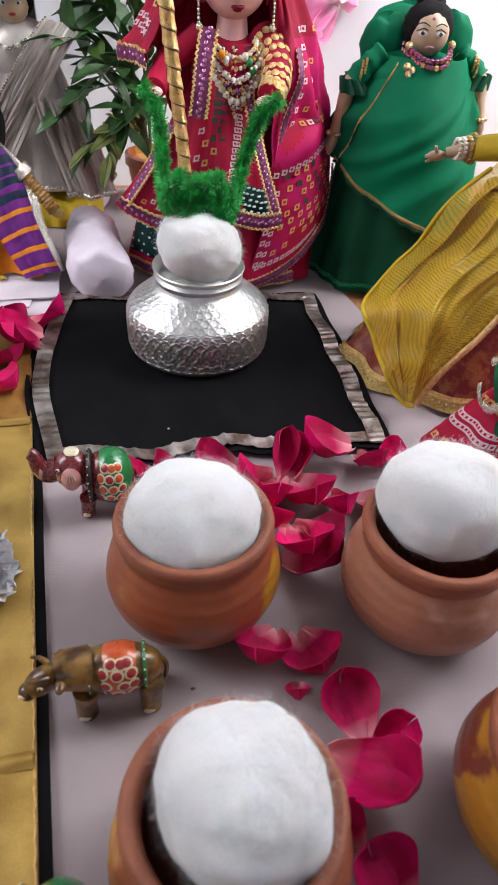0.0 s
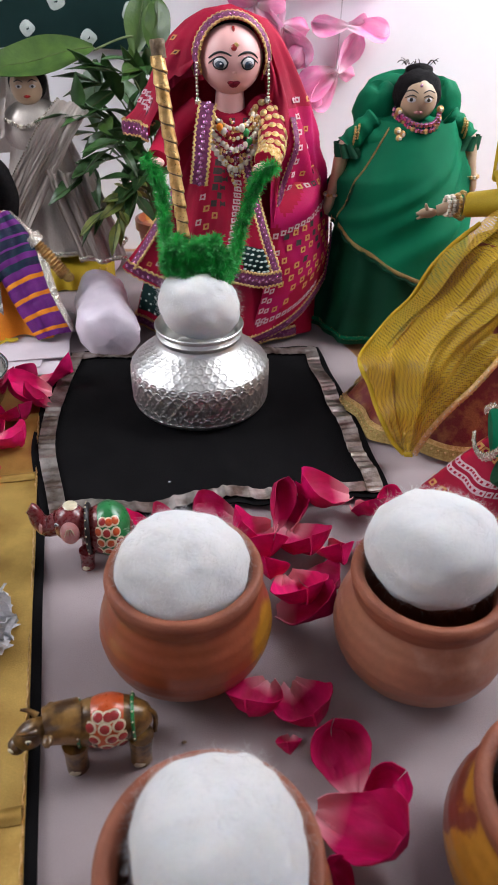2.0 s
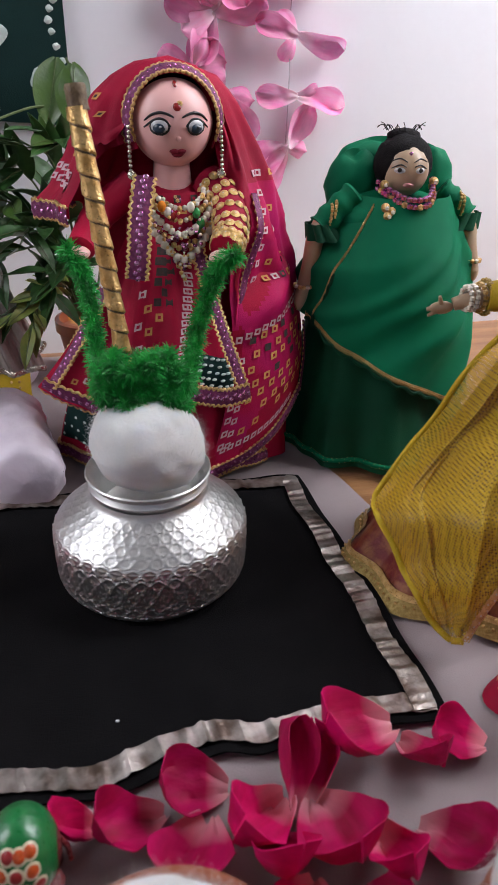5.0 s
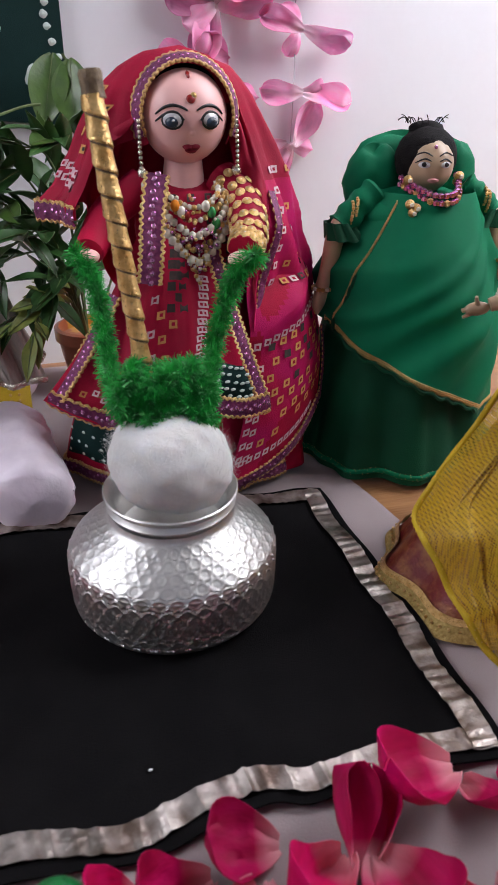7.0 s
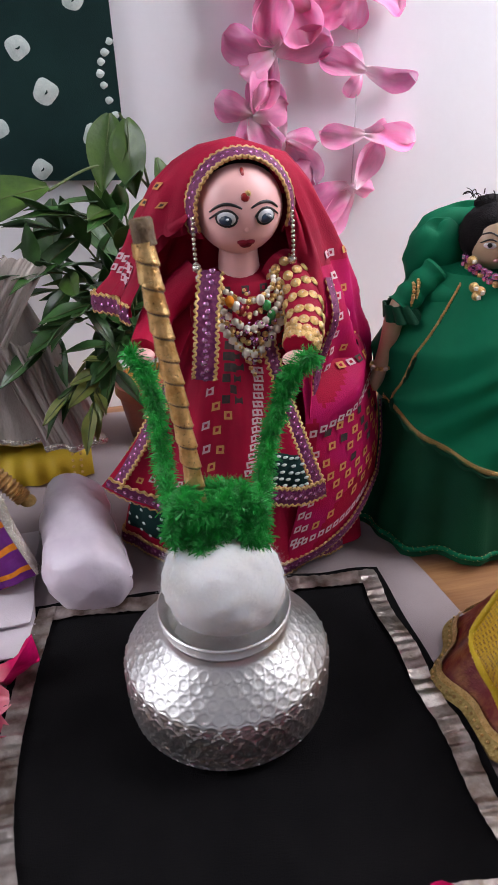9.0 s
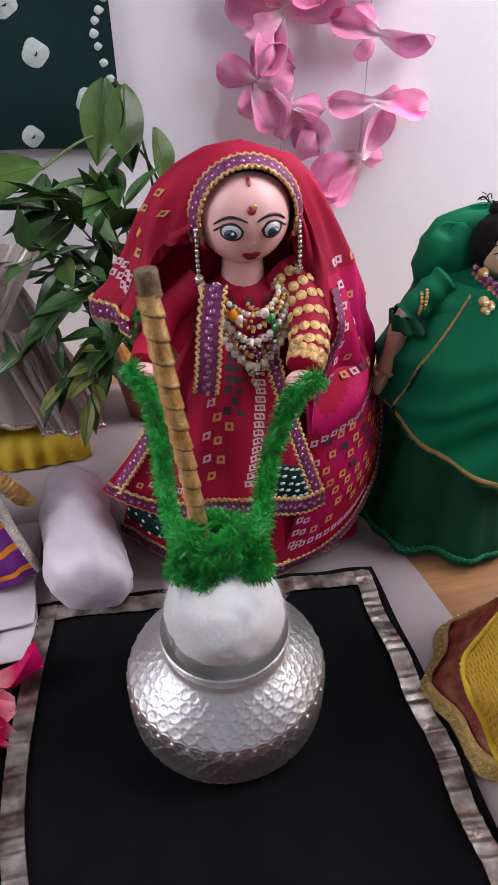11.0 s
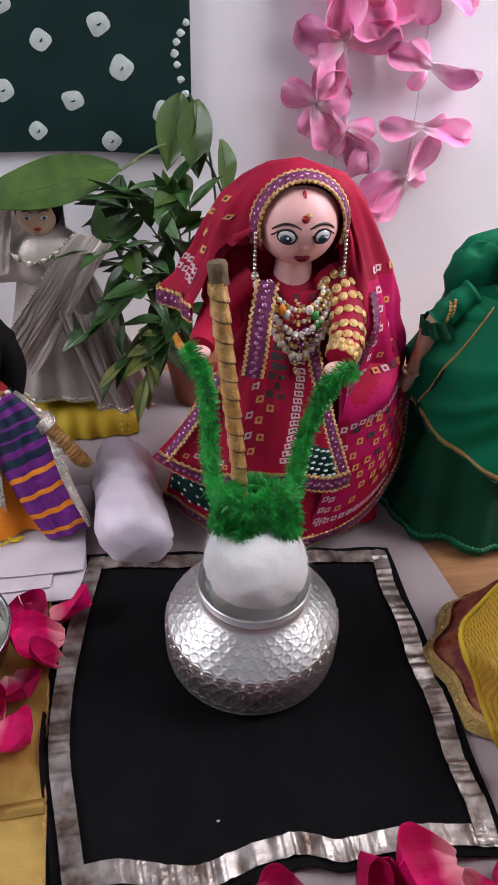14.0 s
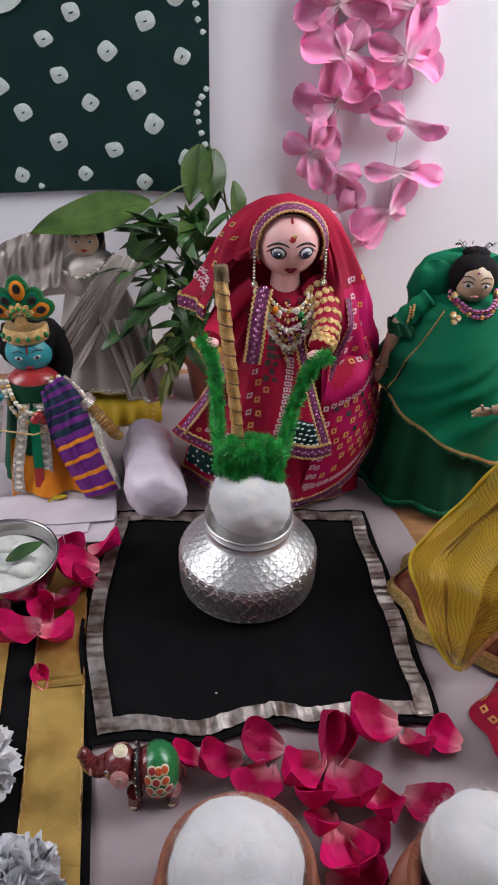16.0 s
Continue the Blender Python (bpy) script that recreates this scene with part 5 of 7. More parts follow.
def gdrape(u, v):
    """The satin sari over the body; its hem runs obliquely."""
    ph = radians(-118 + 236 * u)
    hem = 0.118 - 0.075 * min(1, max(0, (u - 0.18) / 0.5))
    z = 0.206 - (0.206 - hem) * v
    k = 0.040 + 0.034 * (1 - (1 - min(1, v * 1.6)) ** 2) * (0.6 + 0.4 * v)
    f = 1 + 0.03 * math.sin(u * 15 + z * 40) * (0.25 + v) + 0.015 * math.sin(u * 27 - z * 50)
    th = math.atan2(v + 0.05, u - 0.80)
    f += 0.09 * (1 - abs(math.sin(th * 6.5 + 0.4))) ** 1.5 * min(1, v * v * 2.5) - 0.03
    for q in (0.05, 0.20, 0.36, 0.52, 0.70):
        f += 0.055 * math.exp(-((u - 0.80 + q * v + 0.04 * math.sin(v * 5 + q * 9)) / (0.014 + 0.03 * v)) ** 2) * min(1, v * 4)
    return V((GX + 0.003 + k * f * math.sin(ph) * 1.0, GY - 0.002 - k * f * math.cos(ph) * 0.98, z))


g.grid(gdrape, 110, 36, GREEN, thick=0.001)
gout = lambda p: V((p.x - GX, p.y - GY, 0.01))
for edge in ([gdrape(q, 0.985) for q in np.linspace(0.17, 0.98, 70)], [gdrape(0.20 + 0.10 * (1 - q) ** 1.4, q) for q in np.linspace(0.05, 0.97, 40)]):
    for row, (off, r2, m2) in enumerate(((0.0, 0.00075, GOLD), (-0.0016, 0.0006, LACE), (0.0016, 0.0006, GOLD))):
        pts = [p + gout(p).normalized() * 0.0011 + V((0, 0, off)) for p in edge]
        g.tube(pts, r2 * 0.6, m2, 5)
        strand(g, pts, 0.0019, r2 * 1.25, m2)
    lace2 = [p + gout(p).normalized() * 0.0008 + V((0, 0, -0.0038 + 0.0016 * math.sin(i * 1.6))) for i, p in enumerate(edge)]
    g.tube(lace2, 0.0016, GREEN_D, 6)
g.ball((GX - 0.003, GY, 0.190), (0.050, 0.040, 0.019), GREEN, 30, 16)
gh = Head((0.3410, 0.2870, 0.2235), (0.0170, 0.0165, 0.0180), -14)
g.ball((0.342, 0.2945, 0.2275), (0.0225, 0.0190, 0.0205), HAIR, 28, 18, warp=lambda p: 1 + 0.07 * noise.noise(p * 4))
g.ball((0.344, 0.302, 0.2455), (0.0125, 0.0105, 0.0055), HAIR, 20, 12, warp=lambda p: 1 + 0.16 * noise.noise(p * 3))
rnd = random.Random(2)
for _ in range(16):
    a = rnd.uniform(0, 6.28)
    p = V((0.343 + 0.011 * math.cos(a), 0.305 + 0.010 * math.sin(a), 0.249))
    g.tube(spline([p, p + V((0.004 * math.cos(a), 0.0, 0.004)), p + V((0.008 * math.cos(a), 0.001, rnd.uniform(0.0, 0.006)))], 6), 0.00035, HAIR, 4)
g.ball(gh.c, gh.r, SKIN_B, 30, 20)
for s in (-1, 1):
    gh.patch(g, s * 0.0075, 0.0015, 0.0042, 0.0021, EYE_W, 0.0004)
    gh.patch(g, s * 0.0075, 0.0017, 0.0019, 0.0018, INK, 0.0010)
    gh.stroke(g, [(s * 0.0030, 0.0040), (s * 0.0075, 0.0052), (s * 0.0128, 0.0025)], 0.0006, INK)
    gh.stroke(g, [(s * 0.0022, 0.0070), (s * 0.0075, 0.0092), (s * 0.0135, 0.0068)], 0.0006, INK)
gh.patch(g, 0, -0.0085, 0.0042, 0.0018, PAINT_PK, 0.0008)
gh.patch(g, 0, 0.0125, 0.0014, 0.0014, SEQUIN, 0.0008)
# the veil standing out behind the head
for c, rr in (((0.312, 0.312, 0.209), (0.024, 0.013, 0.027)), ((0.371, 0.312, 0.211), (0.023, 0.013, 0.028)), ((0.341, 0.320, 0.222), (0.045, 0.012, 0.022))):
    g.ball(c, rr, GREEN, 30, 20, warp=lambda p: 1 + 0.10 * noise.noise(p * 2.6 + V((c[0] * 50, 0, 0))) - 0.20 * math.exp(-((p.x * 1.3 + 0.2) / 0.3) ** 2) * (p.y < 0))
for dz, dy in ((0.0, 0.0), (-0.0045, -0.002)):
    strand(g, [(0.3195, 0.2860, 0.2160 + dz), (0.3230, 0.2740 + dy, 0.2120 + dz), (0.3310, 0.2620 + dy, 0.2075 + dz), (0.3400, 0.2590 + dy, 0.2065 + dz), (0.3490, 0.2610 + dy, 0.2080 + dz), (0.3570, 0.2710 + dy, 0.2130 + dz), (0.3620, 0.2840, 0.2170 + dz)], 0.0036, 0.0026, SEQUIN, GOLD if dz else SEQUIN)
for p in ((0.3210, 0.2780, 0.2150), (0.3590, 0.2750, 0.2170), (0.3180, 0.2660, 0.2010), (0.3220, 0.2640, 0.1985), (0.3195, 0.2640, 0.1955)):
    g.ball(p, 0.0034, GOLD, 10, 8)
    g.bead(V(p) + V((0, -0.003, 0)), 0.0018, PEARL)
# left and right arms with ruffled sleeves and bangles
for s, sh, el, ha in ((-1, (0.304, 0.292, 0.207), (0.278, 0.290, 0.184), (0.2670, 0.296, 0.126)), (1, (0.377, 0.296, 0.208), (0.396, 0.285, 0.190), (0.400, 0.268, 0.150))):
    g.tube(spline([sh, el, ((el[0] + ha[0]) / 2, (el[1] + ha[1]) / 2, (el[2] + ha[2]) / 2), ha], 16), lambda q: 0.0085 - 0.0035 * q, SKIN_B, 14)
    g.tube(spline([sh, ((sh[0] + el[0]) / 2, (sh[1] + el[1]) / 2, (sh[2] + el[2]) / 2 + 0.001), el], 12), lambda q: 0.0096 + 0.001 * math.sin(q * 20), GREEN, 16)
    for q in (0.62, 0.74):
        p = V(sh).lerp(V(el), q)
        strand(g, [p + V((0.0025 * math.cos(a), 0.0104 * math.cos(a + 0.4), 0.0104 * math.sin(a))) for a in np.linspace(0, 6.283, 18)], 0.0022, 0.0015, GOLD, LACE)
    ruf = lambda u, v, el=el, s=s: V((el[0] + s * 0.002 - s * 0.006 * v + (0.0085 + 0.004 * v) * math.cos(u * 6.283) * (1 + 0.14 * math.sin(u * 50)), el[1] + (0.0085 + 0.004 * v) * math.sin(u * 6.283) * (1 + 0.14 * math.sin(u * 50)), el[2] + 0.003 - 0.012 * v))
    g.grid(ruf, 60, 5, GREEN_D, closed=True, thick=0.0008)
    w = V(el).lerp(V(ha), 0.78)
    strand(g, [w + V((0.0070 * math.cos(a), 0.0070 * math.sin(a), 0)) for a in np.linspace(0, 6.283, 10)], 0.0032, 0.0020, GOLD, PEARL)
    g.ball(ha, (0.005, 0.0045, 0.008), SKIN_B, 12, 10)
tagged(g.build("green_sari_doll", (GX, GY, 0)), "cloth doll in a dark green satin sari with gold edging", "doll", "dressed dolls")


# the doll in a yellow net veil
y = Mesh()
YX, YY = 0.370, 0.136


def yskirt(u, v):
    ph = (u - 0.5) * 2 * math.pi
    k = 1 - 0.72 * v ** 0.85
    f = 1 + 0.04 * math.sin(10 * ph) * (1 - v)
    deep = 0.089 if math.cos(ph) > 0 else 0.075
    return V((0.372 + 0.125 * k * f * math.sin(ph), 0.114 - deep * k * f * math.cos(ph), 0.003 + 0.150 * v))


y.grid(yskirt, 110, 26, BROCADE, closed=True)
for row, (v0, v1) in enumerate(((0.0, 0.060), (0.052, 0.075))):
    lace = lambda u, v, v0=v0, v1=v1: yskirt(u, v0 + (v1 - v0) * v + (0.012 * abs(math.sin(u * 150)) * (v > 0.5) if v0 == 0 else 0)) + V((yskirt(u, 0.3).x - 0.372, yskirt(u, 0.3).y - 0.114, 0)).normalized() * (0.0022 + 0.001 * row)
    y.grid(lace, 260, 4, LACE if row == 0 else GOLD, closed=True)
for i in range(120):
    p = yskirt(i / 120, 0.035)
    y.bead(p + V((p.x - 0.372, p.y - 0.114, 0)).normalized() * 0.003, 0.0011, GOLD)
y.tube([(YX + 0.020, YY, 0.12), (YX + 0.036, YY + 0.004, 0.16), (YX + 0.042, YY + 0.008, 0.20), (YX + 0.042, YY + 0.010, 0.232)], lambda s: 0.030 + 0.006 * math.sin(s * 3) - 0.012 * s ** 3, YELLOW, 24)
y.ball((YX + 0.044, YY + 0.008, 0.262), (0.024, 0.023, 0.027), SKIN_B, 26, 18)
y.ball((YX + 0.046, YY + 0.013, 0.266), (0.027, 0.025, 0.029), HAIR, 26, 18)
shawl = lambda u, v: V((YX + 0.026 - (0.040 - 0.008 * v) * math.cos((u - 0.15) * 3.6), YY + 0.010 - 0.034 * math.sin((u - 0.15) * 3.6), 0.300 - 0.115 * v + 0.006 * math.sin(u * 20) * v))
y.grid(shawl, 40, 20, NAPKIN, thick=0.001)
y.tube([shawl(0.0 + 0.02 * 0, s) for s in np.linspace(0, 1, 16)], 0.0035, YELLOW, 8)
y.tube([shawl(s, 1.0) for s in np.linspace(0, 1, 24)], 0.0035, YELLOW, 8)
# arm stretched out to the side
y.tube(spline([(0.392, 0.138, 0.196), (0.376, 0.142, 0.175), (0.352, 0.160, 0.1655), (0.345, 0.1635, 0.1645)], 14), lambda s: 0.0118 - 0.0028 * s, YELLOW, 18)
y.tube(spline([(0.346, 0.1635, 0.1645), (0.334, 0.168, 0.161), (0.326, 0.171, 0.158)], 8), lambda s: 0.0056 - 0.0014 * s, SKIN_B, 14)
y.ball((0.3195, 0.1735, 0.1555), (0.0085, 0.0040, 0.0042), SKIN_B, 16, 10)
y.tube([(0.316, 0.173, 0.1560), (0.310, 0.175, 0.1545)], lambda s: 0.0022 - 0.0008 * s, SKIN_B, 8)
y.tube([(0.318, 0.172, 0.1585), (0.3155, 0.1705, 0.1640)], lambda s: 0.0018 - 0.0008 * s, SKIN_B, 8)
y.tube([(0.317, 0.1745, 0.1530), (0.3115, 0.1755, 0.1500)], lambda s: 0.0018 - 0.0008 * s, SKIN_B, 8)
for q, m, r in ((0.345, LACE, 0.0105), (0.341, GOLD, 0.0085), (0.336, PEARL, 0.0076), (0.332, PEARL, 0.0072)):
    strand(y, [(q, 0.1665 + r * 0.9 * math.cos(a), 0.1630 + r * math.sin(a)) for a in np.linspace(0, 6.4, 16)], 0.0030, 0.0020, m)
EDGE_A = spline([(0.384, 0.130, 0.180), (0.352, 0.130, 0.167), (0.320, 0.125, 0.140), (0.297, 0.124, 0.108), (0.274, 0.118, 0.080), (0.2500, 0.102, 0.0650), (0.2530, 0.080, 0.052), (0.2570, 0.060, 0.036), (0.2650, 0.043, 0.020), (0.2740, 0.036, 0.011)], 60)
EDGE_B = spline([(0.404, 0.100, 0.168), (0.404, 0.078, 0.135), (0.385, 0.068, 0.108), (0.362, 0.062, 0.088), (0.342, 0.052, 0.080), (0.322, 0.044, 0.062), (0.302, 0.038, 0.046), (0.288, 0.034, 0.030), (0.279, 0.032, 0.013)], 60)
EDGE_A = [p + V((-0.002, -0.003, 0.004)) * math.sin(i * 0.55) * min(1, i / 12, (59 - i) / 12) for i, p in enumerate(EDGE_A)]


def net(u, v):
    k = min(int(round(v * 59)), 59)
    a, b = EDGE_A[k], EDGE_B[k]
    p = a.lerp(b, u)
    belly = math.sin(u * math.pi) * math.sin(min(1, v * 1.1) * math.pi) ** 0.5
    fold = (0.0085 * math.sin(u * 12 + 2 * v) + 0.0055 * math.sin(u * 23 - 5 * v) + 0.0030 * math.sin(u * 47 + 3 * v)) * min(1, u * 6, (1 - u) * 6) * (1 - v) ** 0.5
    return p + V((-0.010, -0.022, 0.024)) * belly + V((0, -1, 0.4)) * fold


y.grid(net, 90, 59, YNET)
y.trim(EDGE_A[8::4] + [EDGE_A[-1]], lambda p: V((-0.4, -1, 0.3)), 0.0018, YELLOW, GOLD, GOLD)
y.trim(EDGE_B[6::4] + [EDGE_B[-1]], lambda p: V((0.2, -1, 0.5)), 0.0042, GOLD, PEARL, YELLOW)
y.trim([net(u, 1.0) for u in np.linspace(0, 1, 6)], lambda p: V((-0.3, -1, 0.3)), 0.0030, YELLOW, GOLD, GOLD)
tagged(y.build("yellow_veil_doll", (YX, YY, 0)), "doll in a maroon brocade skirt under a yellow net veil", "doll", "dressed dolls")


# the small doll in red print and green
r = Mesh()
RX, RY = 0.352, -0.012


def rskirt(u, v):
    ph = (u - 0.5) * 2 * math.pi
    k = (1 - v) ** 0.8
    f = 1 + 0.06 * math.sin(7 * ph + 2)
    return V((RX - 0.004 + 0.072 * k * f * math.sin(ph) + 0.01 * v, RY - 0.046 * k * f * math.cos(ph), 0.002 + 0.085 * v))


r.grid(rskirt, 80, 22, RED, closed=True)
for i in range(20):
    r.motif(rskirt, 0.16 + 0.016 * i, 0.34, 0.0048, PRINT_W, 0.001, RED, 1)
    r.motif(rskirt, 0.16 + 0.016 * i, 0.27, 0.0048, PRINT_W, 0.001, RED, 1)
    if i % 2:
        r.motif(rskirt, 0.14 + 0.016 * i, 0.50, 0.0056, PRINT_Y, 0.001, RED, 1)
        r.motif(rskirt, 0.14 + 0.016 * i, 0.12, 0.0056, PRINT_Y, 0.001, RED, 1)
r.tube(spline([(0.306, -0.022, 0.068), (0.322, -0.026, 0.072), (0.344, -0.022, 0.084), (0.356, -0.012, 0.098)], 16), lambda s: 0.0150 + 0.003 * math.sin(s * 9), GREEN, 20)
r.trim([(0.3065 + 0.0165 * math.sin(a) * 0.25, -0.022 - 0.0165 * math.cos(a), 0.068 + 0.0165 * math.sin(a)) for a in np.linspace(-2.6, 2.6, 14)], lambda p: V((-0.2, p.y + 0.022, p.z - 0.068)), 0.0042, SILVERBR, PEARL, SILVERBR)
r.tube(spline([(0.312, -0.036, 0.050), (0.326, -0.042, 0.042), (0.338, -0.040, 0.018)], 12), lambda s: 0.014 + 0.004 * s, GREEN_D, 16)
r.ball((0.357, -0.008, 0.105), (0.021, 0.018, 0.024), GREEN, 22, 14)
r.ball((0.360, -0.008, 0.142), (0.018, 0.017, 0.020), SKIN_B, 22, 14)
r.ball((0.362, -0.004, 0.146), (0.020, 0.018, 0.021), HAIR, 22, 14)
tagged(r.build("seated_doll", (RX, RY, 0)), "small seated doll in a red printed skirt and green sleeves", "doll", "dressed dolls")


# the blue-faced doll
k = Mesh()
KX, KY, KZ = -0.072, 0.318, 0.0115
kh = Head((-0.0755, 0.338, 0.140), (0.0230, 0.0215, 0.0205), 6)
body = lambda u, v: V((KX + (0.046 - 0.022 * v) * (1 + 0.05 * math.sin(u * 44)) * math.cos(u * 6.283), KY + 0.006 + (0.036 - 0.014 * v) * math.sin(u * 6.283), KZ + 0.108 * v))
k.grid(body, 60, 16, GREEN_D, closed=True)
k.ball((KX - 0.002, KY + 0.008, 0.112), (0.027, 0.022, 0.016), PAINT_RD, 24, 14)
for x0, x1, w in ((-0.080, -0.092, 0.011), (-0.066, -0.064, 0.012), (-0.105, -0.118, 0.010)):
    pts = [(x0, 0.300, 0.102), ((x0 + x1) / 2, 0.292, 0.070), (x1, 0.279, 0.040), (x1 - 0.001, 0.272, 0.016)]
    ln = spline(pts, 40)
    k.grid(lambda u, v, ln=ln, w=w: ln[min(int(round(v * 39)), 39)] + V(((u - 0.5) * w, 0, 0.0008 * math.sin(v * 40))), 3, 39, SILVERBR, thick=0.001)
    for i in range(2, 38, 3):
        k.disc(ln[i] + V((0, -0.0008, 0)), (0, -1, 0.4), w * 0.3, 0.0022, PEARL, 0.0008, 6)
k.grid(lambda u, v: V((-0.076 + 0.009 * u, 0.2955 - 0.022 * v - 0.003 * v, 0.098 - 0.075 * v)), 4, 16, GREEN, thick=0.001, pick=lambda u, v: PAINT_RD if v > 0.75 else GREEN)
k.tube([(KX - 0.040, 0.292, 0.079), (KX, 0.283, 0.077), (KX + 0.030, 0.297, 0.080)], 0.0008, GOLD, 6)
# hair, face, crown with feather
k.ball((-0.074, 0.350, 0.143), (0.034, 0.022, 0.030), HAIR, 28, 18, warp=lambda p: 1 + 0.08 * noise.noise(p * 4))
k.tube(spline([(-0.050, 0.346, 0.150), (-0.045, 0.342, 0.130), (-0.050, 0.338, 0.108)], 12), 0.010, HAIR, 12)
k.ball(kh.c, kh.r, BLUEFACE, 30, 20)
for s in (-1, 1):
    kh.patch(k, s * 0.0085, 0.0020, 0.0042, 0.0020, EYE_W, 0.0004)
    kh.patch(k, s * 0.0085, 0.0020, 0.0019, 0.0018, INK, 0.0010)
    kh.stroke(k, [(s * 0.0035, 0.0068), (s * 0.0085, 0.0086), (s * 0.0145, 0.0062)], 0.0006, INK)
kh.patch(k, 0, -0.0090, 0.0044, 0.0021, GEM_R, 0.0008)
kh.stroke(k, [(0, 0.006), (0, 0.011), (0, 0.016)], 0.0010, GEM_R)
strand(k, [kh.at(0.0215 * math.sin(a), 0.0135 + 0.0035 * math.cos(a))[0] + V((0, -0.002, 0)) for a in np.linspace(-1.4, 1.4, 14)], 0.0030, 0.0018, PEARL)
k.lathe([(0.0215, 0.0), (0.0225, 0.003), (0.0215, 0.009), (0.0195, 0.013), (0.0, 0.014)], (-0.0755, 0.340, 0.155), GOLD, 36)
for a in np.linspace(-2.6, -0.5, 6):
    k.ball((-0.0755 + 0.0228 * math.cos(a), 0.340 + 0.0228 * math.sin(a), 0.1610), (0.0026, 0.0018, 0.0030), GEM_G, 8, 6)
for ang, ln_, col in ((-68, 0.026, ORANGE), (0, 0.036, ORANGE), (68, 0.026, ORANGE), (-35, 0.026, GREEN), (35, 0.026, GREEN)):
    a = radians(ang)
    c = V((-0.0745 + ln_ * 0.72 * math.sin(a), 0.327, 0.181 + ln_ * 0.72 * math.cos(a)))
    tn = Matrix.Rotation(a, 3, "Y")
    k.ball(c, (0.0105, 0.0022, 0.0150), PAINT_GR, 20, 10, turn=tn)
    k.ball(c + V((0, -0.0022, 0)), (0.0070, 0.0016, 0.0100), col, 16, 8, turn=tn)
    k.ball(c + V((0.002 * math.sin(a), -0.0038, 0.002 * math.cos(a))), (0.0036, 0.0012, 0.0048), INK, 12, 8, turn=tn)
    k.ball(V((-0.0745 + 0.0085 * math.sin(a), 0.321, 0.183 + 0.0085 * math.cos(a))), (0.0034, 0.0022, 0.0052), GOLD, 12, 8, turn=tn)
    k.bead((-0.0745 + 0.0085 * math.sin(a), 0.3185, 0.183 + 0.0085 * math.cos(a)), 0.0022, GEM_G)
k.ball((-0.0745, 0.321, 0.177), (0.0060, 0.0035, 0.0075), GOLD, 14, 10)
# garland, shawl, arm
for wd, dr in ((0.022, 0.026), (0.028, 0.038)):
    strand(k, [(-0.074 - wd, 0.312, 0.121), (-0.074 - wd * 0.6, 0.299, 0.121 - dr * 0.7), (-0.070, 0.292, 0.121 - dr), (-0.074 + wd * 0.7, 0.299, 0.121 - dr * 0.6), (-0.074 + wd, 0.312, 0.125)], 0.0040, 0.0028, PEARL, GOLD)
for p in ((-0.066, 0.290, 0.094), (-0.070, 0.2895, 0.090), (-0.062, 0.2905, 0.089)):
    k.ball(p, 0.0050, GEM_R, 12, 8)


def shawl_k(u, v):
    a = spline([(-0.040, 0.312, 0.126), (-0.022, 0.312, 0.104), (-0.014, 0.302, 0.088), (-0.006, 0.288, 0.052), (0.008, 0.276, 0.014)], 40)[min(int(round(v * 39)), 39)]
    b = spline([(-0.062, 0.300, 0.114), (-0.060, 0.291, 0.098), (-0.058, 0.286, 0.076), (-0.044, 0.275, 0.042), (-0.026, 0.263, 0.0135)], 40)[min(int(round(v * 39)), 39)]
    p = V(b).lerp(V(a), u)
    return p + V((0, -0.010, 0.006)) * math.sin(u * math.pi) + V((0.001, -0.0015, 0.001)) * math.sin(u * 17 + v * 5)


def shawl_pick(u, v):
    if u > 0.86:
        return SILVERBR
    if v < 0.56:
        return (TEAL, PURPLECL)[int(v * 26) % 3 == 0]
    return (PURPLECL, ORANGE)[int(v * 39) % 4 == 0]


k.grid(shawl_k, 24, 78, PURPLECL, thick=0.001, pick=shawl_pick)
k.tube(spline([(-0.024, 0.306, 0.099), (-0.012, 0.302, 0.086), (0.000, 0.298, 0.071), (0.004, 0.297, 0.066)], 90), lambda s: 0.0060 + 0.0009 * math.sin(s * 110), GOLD, 14)
k.tube([(-0.026, 0.306, 0.102), (-0.020, 0.3045, 0.095)], 0.0105, SILVERBR, 18)
k.ball((0.0065, 0.2965, 0.0640), (0.0060, 0.0045, 0.0050), LACE, 14, 10)
k.tube(spline([(-0.104, 0.306, 0.112), (-0.120, 0.300, 0.090), (-0.112, 0.288, 0.072)], 14), 0.0075, BLUEFACE, 12)
orange = lambda u, v: V((-0.100 + 0.088 * u, 0.300 - 0.030 * v + 0.006 * math.sin(u * 12), 0.044 * (1 - v) ** 0.8 + 0.0125 + 0.004 * math.sin(u * 14 + 1) * (1 - v) + 0.0012))
k.grid(orange, 40, 12, ORANGE, thick=0.001)
k.tube(spline([(-0.060, 0.268, 0.015), (-0.054, 0.262, 0.014), (-0.047, 0.266, 0.014), (-0.056, 0.264, 0.0145), (-0.064, 0.258, 0.0135)], 16), 0.0012, YELLOW, 6)
tagged(k.build("crowned_doll", (KX, KY, KZ)), "small blue-faced doll with feathered gold crown and striped purple shawl", "doll", "dressed dolls")


